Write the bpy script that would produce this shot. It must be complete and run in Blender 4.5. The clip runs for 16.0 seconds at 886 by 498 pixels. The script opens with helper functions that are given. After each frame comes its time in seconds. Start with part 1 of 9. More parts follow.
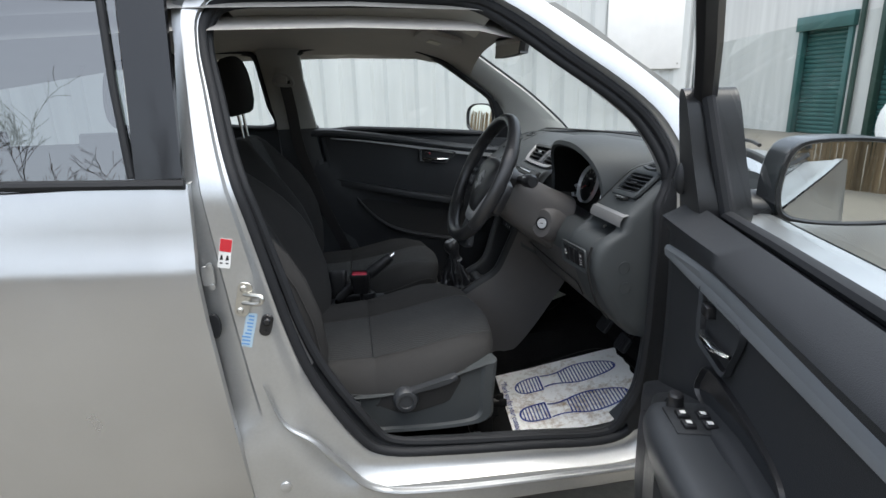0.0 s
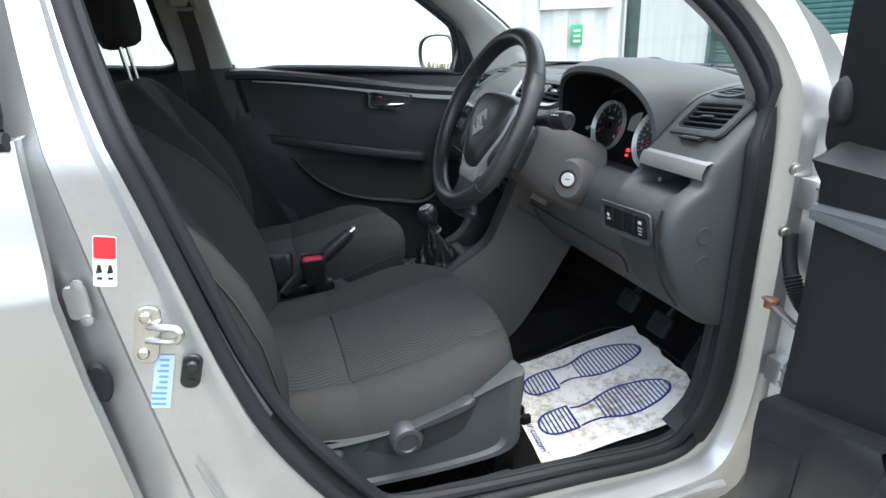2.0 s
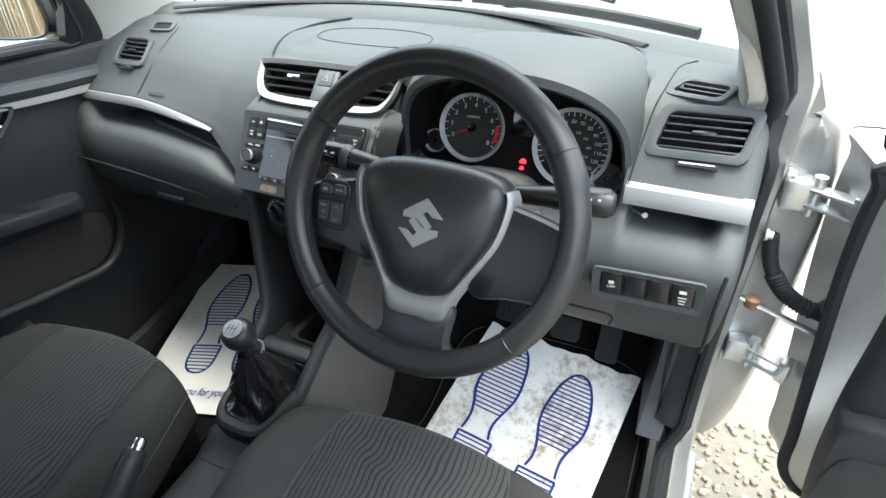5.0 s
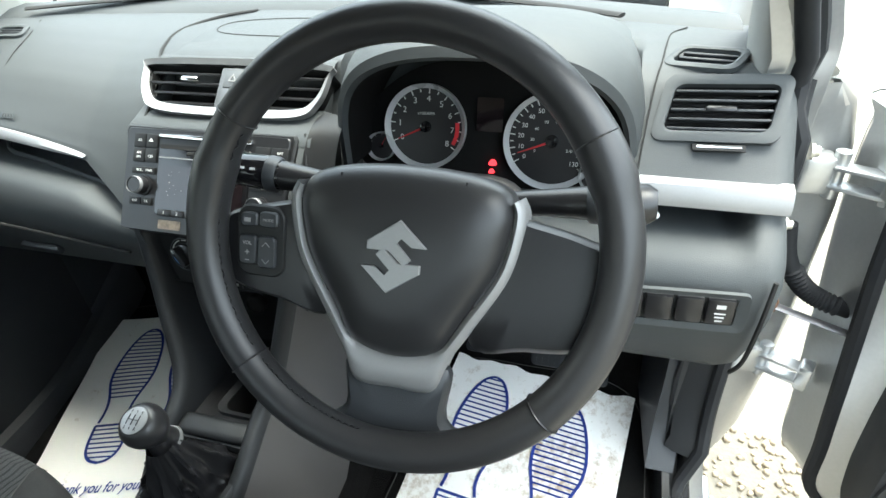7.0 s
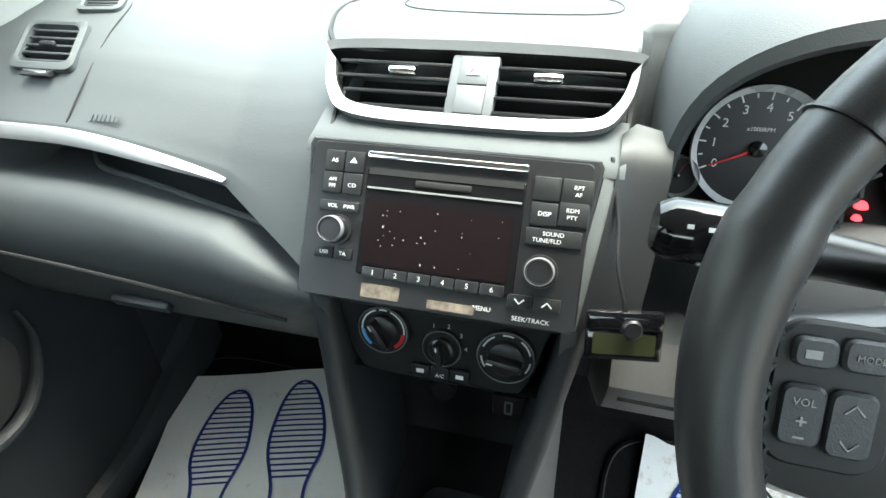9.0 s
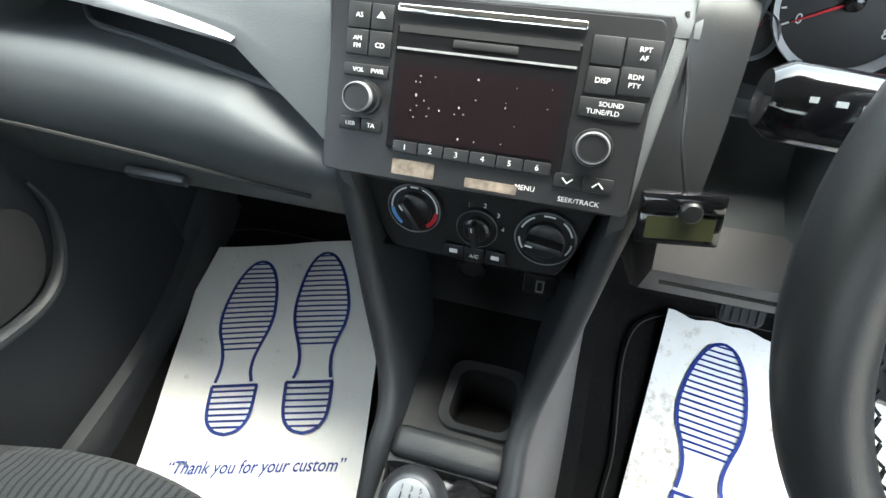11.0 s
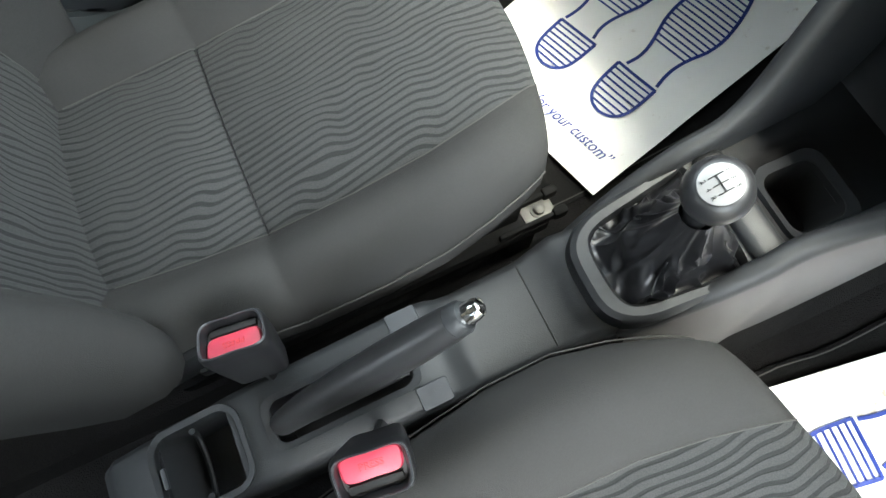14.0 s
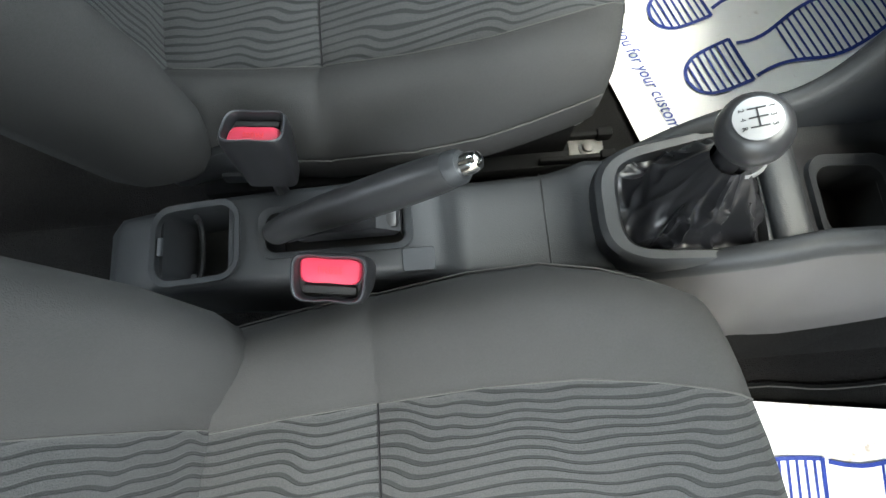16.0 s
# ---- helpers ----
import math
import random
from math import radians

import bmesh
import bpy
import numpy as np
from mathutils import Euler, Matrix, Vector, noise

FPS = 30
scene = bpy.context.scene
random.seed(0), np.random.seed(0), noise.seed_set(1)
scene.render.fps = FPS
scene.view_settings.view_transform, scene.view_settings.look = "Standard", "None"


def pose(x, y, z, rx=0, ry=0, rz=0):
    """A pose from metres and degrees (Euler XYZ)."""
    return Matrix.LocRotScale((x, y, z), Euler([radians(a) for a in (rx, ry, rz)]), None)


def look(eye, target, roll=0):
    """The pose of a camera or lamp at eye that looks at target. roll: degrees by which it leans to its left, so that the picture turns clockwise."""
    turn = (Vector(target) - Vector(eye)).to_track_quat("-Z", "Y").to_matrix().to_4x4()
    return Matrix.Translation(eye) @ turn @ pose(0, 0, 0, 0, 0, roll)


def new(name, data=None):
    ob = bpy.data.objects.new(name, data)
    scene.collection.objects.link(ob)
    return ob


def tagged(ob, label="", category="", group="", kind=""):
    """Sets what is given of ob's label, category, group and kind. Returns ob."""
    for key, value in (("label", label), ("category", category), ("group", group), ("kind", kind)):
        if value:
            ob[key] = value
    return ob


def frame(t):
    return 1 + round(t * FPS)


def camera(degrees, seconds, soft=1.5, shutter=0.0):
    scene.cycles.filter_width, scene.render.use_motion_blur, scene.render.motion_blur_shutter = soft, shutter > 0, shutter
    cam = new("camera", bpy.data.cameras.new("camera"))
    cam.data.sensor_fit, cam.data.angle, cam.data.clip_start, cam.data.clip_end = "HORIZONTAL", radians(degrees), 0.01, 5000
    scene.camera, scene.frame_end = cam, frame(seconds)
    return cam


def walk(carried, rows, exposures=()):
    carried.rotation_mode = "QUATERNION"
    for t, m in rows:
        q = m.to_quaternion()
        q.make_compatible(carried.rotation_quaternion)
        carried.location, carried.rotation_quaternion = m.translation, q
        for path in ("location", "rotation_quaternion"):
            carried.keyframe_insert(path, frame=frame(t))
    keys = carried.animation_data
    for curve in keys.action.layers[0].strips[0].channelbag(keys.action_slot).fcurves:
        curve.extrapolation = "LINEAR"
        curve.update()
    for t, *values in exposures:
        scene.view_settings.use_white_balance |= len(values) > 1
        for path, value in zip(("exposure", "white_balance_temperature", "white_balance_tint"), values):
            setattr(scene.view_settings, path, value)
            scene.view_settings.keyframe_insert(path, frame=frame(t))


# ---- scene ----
cam = camera(77.1, 16.0, 1.5)
PATH = [
    (0, (-0.129, -1.959, 1.244), (0.183, -0.063, 0.689), -1.8),
    (0.5, (-0.207, -1.807, 1.235), (0.188, 0.066, 0.657), -2.1),
    (1, (-0.2, -1.637, 1.18), (0.236, 0.219, 0.577), -2.6),
    (1.5, (-0.194, -1.524, 1.164), (0.304, 0.298, 0.508), -2.7),
    (2, (-0.198, -1.486, 1.157), (0.359, 0.298, 0.444), -2.8),
    (2.5, (-0.191, -1.471, 1.158), (0.404, 0.281, 0.4), -2.9),
    (3, (-0.18, -1.372, 1.195), (0.486, 0.339, 0.402), -3.2),
    (3.2, (-0.205, -1.26, 1.225), (0.564, 0.399, 0.413), -3.3),
    (3.5, (-0.221, -1.082, 1.303), (0.752, 0.494, 0.548), -3.6),
    (3.8, (-0.208, -0.899, 1.328), (0.992, 0.524, 0.599), -3.8),
    (4, (-0.213, -0.803, 1.332), (1.103, 0.495, 0.57), -3.1),
    (4.2, (-0.206, -0.727, 1.356), (1.173, 0.427, 0.472), -3.5),
    (4.5, (-0.236, -0.671, 1.346), (1.217, 0.294, 0.366), -2.8),
    (5, (-0.239, -0.627, 1.355), (1.202, 0.092, 0.169), -3.1),
    (5.2, (-0.236, -0.617, 1.359), (1.219, 0.04, 0.155), -3.0),
    (7.5, (-0.037, -0.393, 1.203), (1.531, 0.077, 0.053), -3.1),
    (8, (0.025, -0.212, 1.164), (1.615, 0.266, 0.05), -2.3),
    (8.2, (0.043, -0.162, 1.164), (1.636, 0.307, 0.05), -2.0),
    (10.3, (0.079, -0.079, 1.166), (1.632, 0.401, 0.0), -2.1),
    (10.5, (0.085, -0.076, 1.16), (1.582, 0.396, -0.08), -2.3),
    (11, (0.094, -0.069, 1.146), (1.371, 0.359, -0.333), -2.9),
    (11.5, (0.094, -0.064, 1.137), (1.08, 0.308, -0.563), -3.9),
    (12, (0.101, -0.056, 1.12), (0.761, 0.239, -0.745), -5.7),
    (12.5, (0.1, -0.055, 1.117), (0.659, 0.229, -0.782), -6.6),
    (13, (0.069, -0.048, 1.122), (0.607, 0.269, -0.778), -6.7),
    (13.5, (-0.014, -0.055, 1.114), (0.41, 0.438, -0.777), -4.6),
    (14, (-0.045, -0.063, 1.1), (0.177, 0.507, -0.804), -4.1),
    (14.5, (-0.049, -0.066, 1.101), (0.037, 0.452, -0.829), -4.9),
    (15, (-0.049, -0.068, 1.1), (-0.021, 0.412, -0.841), -5.3),
    (15.5, (-0.043, -0.087, 1.103), (-0.041, 0.384, -0.841), -5.5),
    (16, (-0.021, -0.171, 1.079), (-0.027, 0.345, -0.854), -5.3),
]
EXPOSURE = [(0, 0.78, 6400, 7), (1, 1.20, 6350, 6), (2, 1.70, 6250, 5), (3, 2.08, 6250, 3), (3.5, 2.35, 6400, 2), (3.8, 2.1, 6500, -1), (4.2, 2.0, 6500, -1), (5, 2.28, 6500, 1), (7.5, 2.72, 6500, -3), (8, 3.15, 6550, -4), (10.5, 3.22, 6500, -2), (11.5, 3.40, 6600, 3), (12.5, 3.33, 6750, 2), (13.5, 3.58, 6800, 0), (14.5, 3.95, 6850, 0), (15.5, 3.9, 6850, 0), (16, 3.7, 6800, 0)]
walk(cam, [(t, look(eye, target, roll)) for t, eye, target, roll in PATH], EXPOSURE)
SKY, SUN = 0.31, 0.28
MIRROR_AT = (0.42, -0.07, 1.372)

# ---- light ----
world = bpy.data.worlds.new("sky")
scene.world = world
world.use_nodes = True
wn, wl = world.node_tree.nodes, world.node_tree.links
sky_tex = wn.new("ShaderNodeTexSky")
sky_tex.sky_type = "NISHITA"
sky_tex.sun_disc = False
sky_tex.sun_elevation, sky_tex.sun_rotation = radians(79), radians(147)
sky_tex.air_density, sky_tex.dust_density, sky_tex.ozone_density = 1.0, 4.0, 0.6
grey = wn.new("ShaderNodeHueSaturation")
grey.inputs["Saturation"].default_value = 0.5
wl.new(sky_tex.outputs[0], grey.inputs["Color"])
wl.new(grey.outputs[0], wn["Background"].inputs["Color"])
wn["Background"].inputs["Strength"].default_value = SKY
sun = new("sun", bpy.data.lights.new("sun", "SUN"))
sun.data.energy, sun.data.angle, sun.data.color = SUN, radians(70), (0.96, 0.985, 1.0)
sun.matrix_world = look((0.9, -1.4, 9.0), (0, 0, 0))


# ---- materials ----
def nodes_of(name):
    m = bpy.data.materials.new(name)
    m.use_nodes = True
    return m, m.node_tree.nodes, m.node_tree.links, m.node_tree.nodes["Principled BSDF"]


def surface(name, colour, rough=0.5, metal=0.0, grain=400.0, bump=0.15, wear=0.15, depth=0.0008, coat=0.0, coarse=6.0, spec=0.5, kind="noise"):
    """Colour with slow stains and fast grain, and a fine relief."""
    m, n, l, b = nodes_of(name)
    pos = n.new("ShaderNodeTexCoord").outputs["Object"]
    slow, fast = n.new("ShaderNodeTexNoise"), n.new("ShaderNodeTexNoise")
    slow.inputs["Scale"].default_value, slow.inputs["Detail"].default_value = coarse, 5
    fast.inputs["Scale"].default_value, fast.inputs["Detail"].default_value = grain * 0.5, 2
    l.new(pos, slow.inputs["Vector"])
    l.new(pos, fast.inputs["Vector"])
    ramp = n.new("ShaderNodeMapRange")
    ramp.inputs["From Min"].default_value, ramp.inputs["From Max"].default_value = 0.3, 0.7
    ramp.inputs["To Min"].default_value, ramp.inputs["To Max"].default_value = 1 - wear, 1 + wear
    mix = n.new("ShaderNodeMath")
    mix.operation = "MULTIPLY_ADD"
    mix.inputs[1].default_value, mix.inputs[2].default_value = 0.7, 0.0
    l.new(slow.outputs["Fac"], mix.inputs[0])
    add = n.new("ShaderNodeMath")
    add.operation = "MULTIPLY_ADD"
    add.inputs[1].default_value = 0.3
    l.new(fast.outputs["Fac"], add.inputs[0])
    l.new(mix.outputs[0], add.inputs[2])
    l.new(add.outputs[0], ramp.inputs["Value"])
    tint = n.new("ShaderNodeVectorMath")
    tint.operation = "SCALE"
    tint.inputs[0].default_value = colour
    l.new(ramp.outputs[0], tint.inputs["Scale"])
    l.new(tint.outputs[0], b.inputs["Base Color"])
    rr = n.new("ShaderNodeMapRange")
    rr.inputs["To Min"].default_value, rr.inputs["To Max"].default_value = max(0.02, rough - 0.08), min(1, rough + 0.08)
    l.new(slow.outputs["Fac"], rr.inputs["Value"])
    l.new(rr.outputs[0], b.inputs["Roughness"])
    b.inputs["Metallic"].default_value = metal
    b.inputs["Specular IOR Level"].default_value = spec
    b.inputs["Coat Weight"].default_value = coat
    b.inputs["Coat Roughness"].default_value = 0.05
    if bump:
        rel = n.new("ShaderNodeBump")
        rel.inputs["Strength"].default_value, rel.inputs["Distance"].default_value = bump, depth
        if kind == "cells":
            t = n.new("ShaderNodeTexVoronoi")
            t.inputs["Scale"].default_value = grain
            l.new(pos, t.inputs["Vector"])
            l.new(t.outputs["Distance"], rel.inputs["Height"])
        else:
            t = n.new("ShaderNodeTexNoise")
            t.inputs["Scale"].default_value, t.inputs["Detail"].default_value = grain, 3
            l.new(pos, t.inputs["Vector"])
            l.new(t.outputs["Fac"], rel.inputs["Height"])
        l.new(rel.outputs[0], b.inputs["Normal"])
    return m


def glass(name, tint, shine=0.06):
    """A thin pane: clear or tinted, with the gloss of glass."""
    m, n, l, b = nodes_of(name)
    n.remove(b)
    clear, gloss, mix, side = n.new("ShaderNodeBsdfTransparent"), n.new("ShaderNodeBsdfGlossy"), n.new("ShaderNodeMixShader"), n.new("ShaderNodeLayerWeight")
    clear.inputs["Color"].default_value = (*tint, 1)
    gloss.inputs["Roughness"].default_value = 0.01
    side.inputs["Blend"].default_value = 0.5
    fifth, part_of = n.new("ShaderNodeMath"), n.new("ShaderNodeMath")
    fifth.operation, fifth.inputs[1].default_value = "POWER", 5.0
    part_of.operation, part_of.inputs[1].default_value, part_of.inputs[2].default_value = "MULTIPLY_ADD", 1 - shine, shine
    l.new(side.outputs["Facing"], fifth.inputs[0])
    l.new(fifth.outputs[0], part_of.inputs[0])
    l.new(part_of.outputs[0], mix.inputs[0])
    l.new(clear.outputs[0], mix.inputs[1])
    l.new(gloss.outputs[0], mix.inputs[2])
    l.new(mix.outputs[0], n["Material Output"].inputs["Surface"])
    return m


def wavy_fabric(name, light, dark):
    """Seat cloth with dark wavy ribs that run from front to back."""
    m, n, l, b = nodes_of(name)
    pos = n.new("ShaderNodeTexCoord").outputs["Object"]
    sep = n.new("ShaderNodeSeparateXYZ")
    l.new(pos, sep.inputs[0])

    def math(op, a, c, d=None):
        k = n.new("ShaderNodeMath")
        k.operation = op
        for i, v in enumerate((a, c, d)):
            if v is None:
                continue
            if isinstance(v, (int, float)):
                k.inputs[i].default_value = v
            else:
                l.new(v, k.inputs[i])
        return k.outputs[0]

    run = math("SUBTRACT", sep.outputs[0], math("MULTIPLY", sep.outputs[2], 0.9))
    drift = n.new("ShaderNodeTexNoise")
    drift.inputs["Scale"].default_value, drift.inputs["Detail"].default_value = 9, 1
    l.new(pos, drift.inputs["Vector"])
    phase = math("MULTIPLY_ADD", drift.outputs["Fac"], 10.0, math("MULTIPLY", run, 55.0))
    shifted = math("MULTIPLY_ADD", math("SINE", phase, 0), 0.0028, sep.outputs[1])
    shifted = math("MULTIPLY_ADD", drift.outputs["Fac"], 0.030, shifted)
    rib = math("SINE", math("MULTIPLY", shifted, 6.2832 / 0.0100), 0)
    broad = n.new("ShaderNodeTexNoise")
    broad.inputs["Scale"].default_value, broad.inputs["Detail"].default_value = 13, 1
    l.new(pos, broad.inputs["Vector"])
    level = n.new("ShaderNodeMapRange")
    level.interpolation_type = "SMOOTHSTEP"
    low = math("MULTIPLY_ADD", broad.outputs["Fac"], 1.1, -1.30)
    l.new(low, level.inputs["From Min"])
    l.new(math("ADD", low, 0.55), level.inputs["From Max"])
    l.new(rib, level.inputs["Value"])
    weave = n.new("ShaderNodeTexNoise")
    weave.inputs["Scale"].default_value, weave.inputs["Detail"].default_value = 900, 2
    l.new(pos, weave.inputs["Vector"])
    mix = n.new("ShaderNodeMix")
    mix.data_type = "RGBA"
    mix.inputs[6].default_value, mix.inputs[7].default_value = (*dark, 1), (*light, 1)
    l.new(level.outputs[0], mix.inputs[0])
    hue = n.new("ShaderNodeVectorMath")
    hue.operation = "SCALE"
    l.new(mix.outputs[2], hue.inputs[0])
    l.new(math("MULTIPLY_ADD", weave.outputs["Fac"], 1.1, 0.45), hue.inputs["Scale"])
    l.new(hue.outputs[0], b.inputs["Base Color"])
    b.inputs["Roughness"].default_value = 0.92
    b.inputs["Sheen Weight"].default_value = 0.05
    b.inputs["Specular IOR Level"].default_value = 0.25
    rel = n.new("ShaderNodeBump")
    rel.inputs["Strength"].default_value, rel.inputs["Distance"].default_value = 0.55, 0.0018
    l.new(math("MULTIPLY_ADD", weave.outputs["Fac"], 0.5, level.outputs[0]), rel.inputs["Height"])
    l.new(rel.outputs[0], b.inputs["Normal"])
    return m


def stained_paper(name, dirt=0.0):
    """White coated paper with brown shoe dirt in patches."""
    m, n, l, b = nodes_of(name)
    pos = n.new("ShaderNodeTexCoord").outputs["Object"]
    big, small = n.new("ShaderNodeTexNoise"), n.new("ShaderNodeTexNoise")
    big.inputs["Scale"].default_value, big.inputs["Detail"].default_value, big.inputs["Roughness"].default_value = 7, 6, 0.7
    small.inputs["Scale"].default_value, small.inputs["Detail"].default_value, small.inputs["Roughness"].default_value = 55, 5, 0.75
    off = n.new("ShaderNodeVectorMath")
    off.operation = "ADD"
    off.inputs[1].default_value = (3.1, 7.7, 1.3)
    l.new(pos, off.inputs[0])
    l.new(off.outputs[0], big.inputs["Vector"])
    l.new(pos, small.inputs["Vector"])
    k = n.new("ShaderNodeMath")
    k.operation = "MULTIPLY"
    l.new(big.outputs["Fac"], k.inputs[0])
    l.new(small.outputs["Fac"], k.inputs[1])
    ramp = n.new("ShaderNodeValToRGB")
    ramp.color_ramp.elements[0].position, ramp.color_ramp.elements[0].color = 0.235 + dirt, (0.90, 0.895, 0.86, 1)
    ramp.color_ramp.elements[1].position, ramp.color_ramp.elements[1].color = 0.40 + dirt, (0.40, 0.31, 0.21, 1)
    l.new(k.outputs[0], ramp.inputs[0])
    l.new(ramp.outputs[0], b.inputs["Base Color"])
    b.inputs["Roughness"].default_value = 0.55
    rel = n.new("ShaderNodeBump")
    rel.inputs["Strength"].default_value, rel.inputs["Distance"].default_value = 0.35, 0.004
    l.new(big.outputs["Fac"], rel.inputs["Height"])
    l.new(rel.outputs[0], b.inputs["Normal"])
    return m


def ribbed_sheet(name, colour, pitch, wear=0.2, axis=0, rough=0.5):
    """Painted steel sheet with streaks that run down it."""
    m, n, l, b = nodes_of(name)
    pos = n.new("ShaderNodeTexCoord").outputs["Object"]
    stretch = n.new("ShaderNodeMapping")
    stretch.inputs["Scale"].default_value = (6, 6, 0.35)
    l.new(pos, stretch.inputs["Vector"])
    streak, fine = n.new("ShaderNodeTexNoise"), n.new("ShaderNodeTexNoise")
    streak.inputs["Scale"].default_value, streak.inputs["Detail"].default_value = 1.2, 6
    fine.inputs["Scale"].default_value = 60
    l.new(stretch.outputs[0], streak.inputs["Vector"])
    l.new(pos, fine.inputs["Vector"])
    ramp = n.new("ShaderNodeMapRange")
    ramp.inputs["From Min"].default_value, ramp.inputs["From Max"].default_value = 0.3, 0.75
    ramp.inputs["To Min"].default_value, ramp.inputs["To Max"].default_value = 1, 1 - wear
    l.new(streak.outputs["Fac"], ramp.inputs["Value"])
    hue = n.new("ShaderNodeVectorMath")
    hue.operation = "SCALE"
    hue.inputs[0].default_value = colour
    l.new(ramp.outputs[0], hue.inputs["Scale"])
    l.new(hue.outputs[0], b.inputs["Base Color"])
    b.inputs["Roughness"].default_value = rough
    rel = n.new("ShaderNodeBump")
    rel.inputs["Strength"].default_value, rel.inputs["Distance"].default_value = 0.1, 0.004
    l.new(fine.outputs["Fac"], rel.inputs["Height"])
    l.new(rel.outputs[0], b.inputs["Normal"])
    return m


SILVER = surface("silver_paint", (0.47, 0.475, 0.475), 0.30, 0.85, 900, 0.04, 0.04, 0.0002, coat=0.6)
SILVER_IN = surface("silver_paint_dull", (0.48, 0.49, 0.49), 0.34, 0.8, 300, 0.06, 0.08, 0.0004, coat=0.25)
DASH = surface("dash_plastic", (0.043, 0.048, 0.050), 0.60, 0, 1100, 0.35, 0.10, 0.0005, kind="cells", spec=0.42)
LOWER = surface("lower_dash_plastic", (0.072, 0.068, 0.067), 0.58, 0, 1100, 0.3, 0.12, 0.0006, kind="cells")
TRIM = surface("trim_plastic", (0.025, 0.0275, 0.031), 0.46, 0, 900, 0.25, 0.14, 0.0005, kind="cells")
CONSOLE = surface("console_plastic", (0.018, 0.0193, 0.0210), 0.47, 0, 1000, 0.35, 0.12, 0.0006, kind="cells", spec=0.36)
DOORCARD = surface("door_card_plastic", (0.017, 0.0185, 0.021), 0.56, 0, 700, 0.3, 0.12, 0.0006, kind="cells", spec=0.3)
BLACK = surface("black_plastic", (0.010, 0.010, 0.011), 0.35, 0, 500, 0.08, 0.2, 0.0003)
GLOSS = surface("gloss_black", (0.006, 0.006, 0.007), 0.1, 0, 300, 0.02, 0.2, 0.0002)
NIGHT = surface("deep_black", (0.010, 0.0105, 0.011), 0.46, 0, 600, 0.15, 0.15, 0.0004, spec=0.35)
DULL = surface("dull_black_steel", (0.006, 0.006, 0.006), 0.8, 0, 200, 0.2, 0.3, spec=0.15)
# near black for gaps and openings, their shade put into the colour
HOLE = surface("recess_shade", (0.004, 0.004, 0.004), 0.8, 0, 200, 0.1, 0.2)
RUBBER = surface("rubber_seal", (0.012, 0.013, 0.015), 0.66, 0, 500, 0.15, 0.2, 0.0005, spec=0.3)
LEATHER = surface("wheel_leather", (0.019, 0.019, 0.020), 0.36, 0, 1300, 0.14, 0.12, 0.0004, kind="cells", coarse=6)
BOOT = surface("gaiter_leather", (0.008, 0.008, 0.009), 0.36, 0, 900, 0.15, 0.2, 0.0004)
CLOTH = surface("plain_seat_cloth", (0.033, 0.0325, 0.0320), 0.95, 0, 900, 0.7, 0.15, 0.0007, spec=0.2)
RIBBED = wavy_fabric("ribbed_seat_cloth", (0.040, 0.041, 0.041), (0.0175, 0.0180, 0.0185))
CARPET = surface("carpet", (0.011, 0.0105, 0.0105), 1.0, 0, 500, 1.0, 0.5, 0.004, spec=0.1)
MATFELT = surface("mat_felt", (0.009, 0.009, 0.009), 1.0, 0, 700, 0.9, 0.4, 0.002, spec=0.1)
LINING = surface("headlining", (0.42, 0.40, 0.37), 0.95, 0, 900, 0.3, 0.05, 0.0006, spec=0.2)
PILLAR = surface("pillar_trim", (0.33, 0.33, 0.31), 0.6, 0, 800, 0.25, 0.06, 0.0005, kind="cells")
SATIN = surface("satin_silver", (0.27, 0.27, 0.27), 0.44, 0.45, 700, 0.05, 0.06, 0.0002)
CHROME = surface("chrome", (0.75, 0.75, 0.75), 0.08, 1.0, 300, 0.02, 0.05, 0.0002)
STEEL = surface("zinc_steel", (0.55, 0.54, 0.50), 0.32, 0.9, 300, 0.1, 0.2, 0.0004)
PAPER = stained_paper("floor_paper")
CLEAN = stained_paper("clean_floor_paper", 0.105)
INK = surface("blue_ink", (0.008, 0.030, 0.22), 0.6, 0, 300, 0.05, 0.2)
WHITEINK = surface("white_print", (0.62, 0.62, 0.60), 0.6, 0, 300, 0.0, 0.1)
GREYINK = surface("grey_print", (0.22, 0.22, 0.22), 0.6, 0, 300, 0.0, 0.1)
RED = surface("red_plastic", (0.42, 0.03, 0.06), 0.35, 0, 300, 0.05, 0.1)
REDINK = surface("red_print", (0.5, 0.02, 0.03), 0.5, 0, 300, 0, 0.1)
BLUEINK = surface("light_blue_print", (0.1, 0.25, 0.5), 0.5, 0, 300, 0, 0.1)
WHITE = surface("white_plastic", (0.72, 0.72, 0.70), 0.4, 0, 300, 0.05, 0.05)
THREAD = surface("grey_thread", (0.05, 0.048, 0.046), 0.9, 0, 900, 0.3, 0.2)
SPEAKER = surface("speaker_mesh", (0.012, 0.013, 0.015), 0.55, 0, 520, 0.6, 0.1, 0.0006, kind="cells")
RINGS = surface("dial_ring_silver", (0.55, 0.56, 0.57), 0.3, 0.25, 500, 0.03, 0.05, 0.0002)
SWITCHGREY = surface("switch_grey", (0.075, 0.080, 0.085), 0.5, 0, 700, 0.1, 0.06, 0.0003)
STRIPGREY = surface("strip_grey", (0.145, 0.155, 0.165), 0.45, 0.2, 700, 0.1, 0.06, 0.0003)
PANE = glass("clear_glass", (0.93, 0.96, 0.95))
SMOKE = glass("tinted_glass", (0.22, 0.25, 0.25), 0.20)
m_, n_, l_, b_ = nodes_of("mirror_glass")
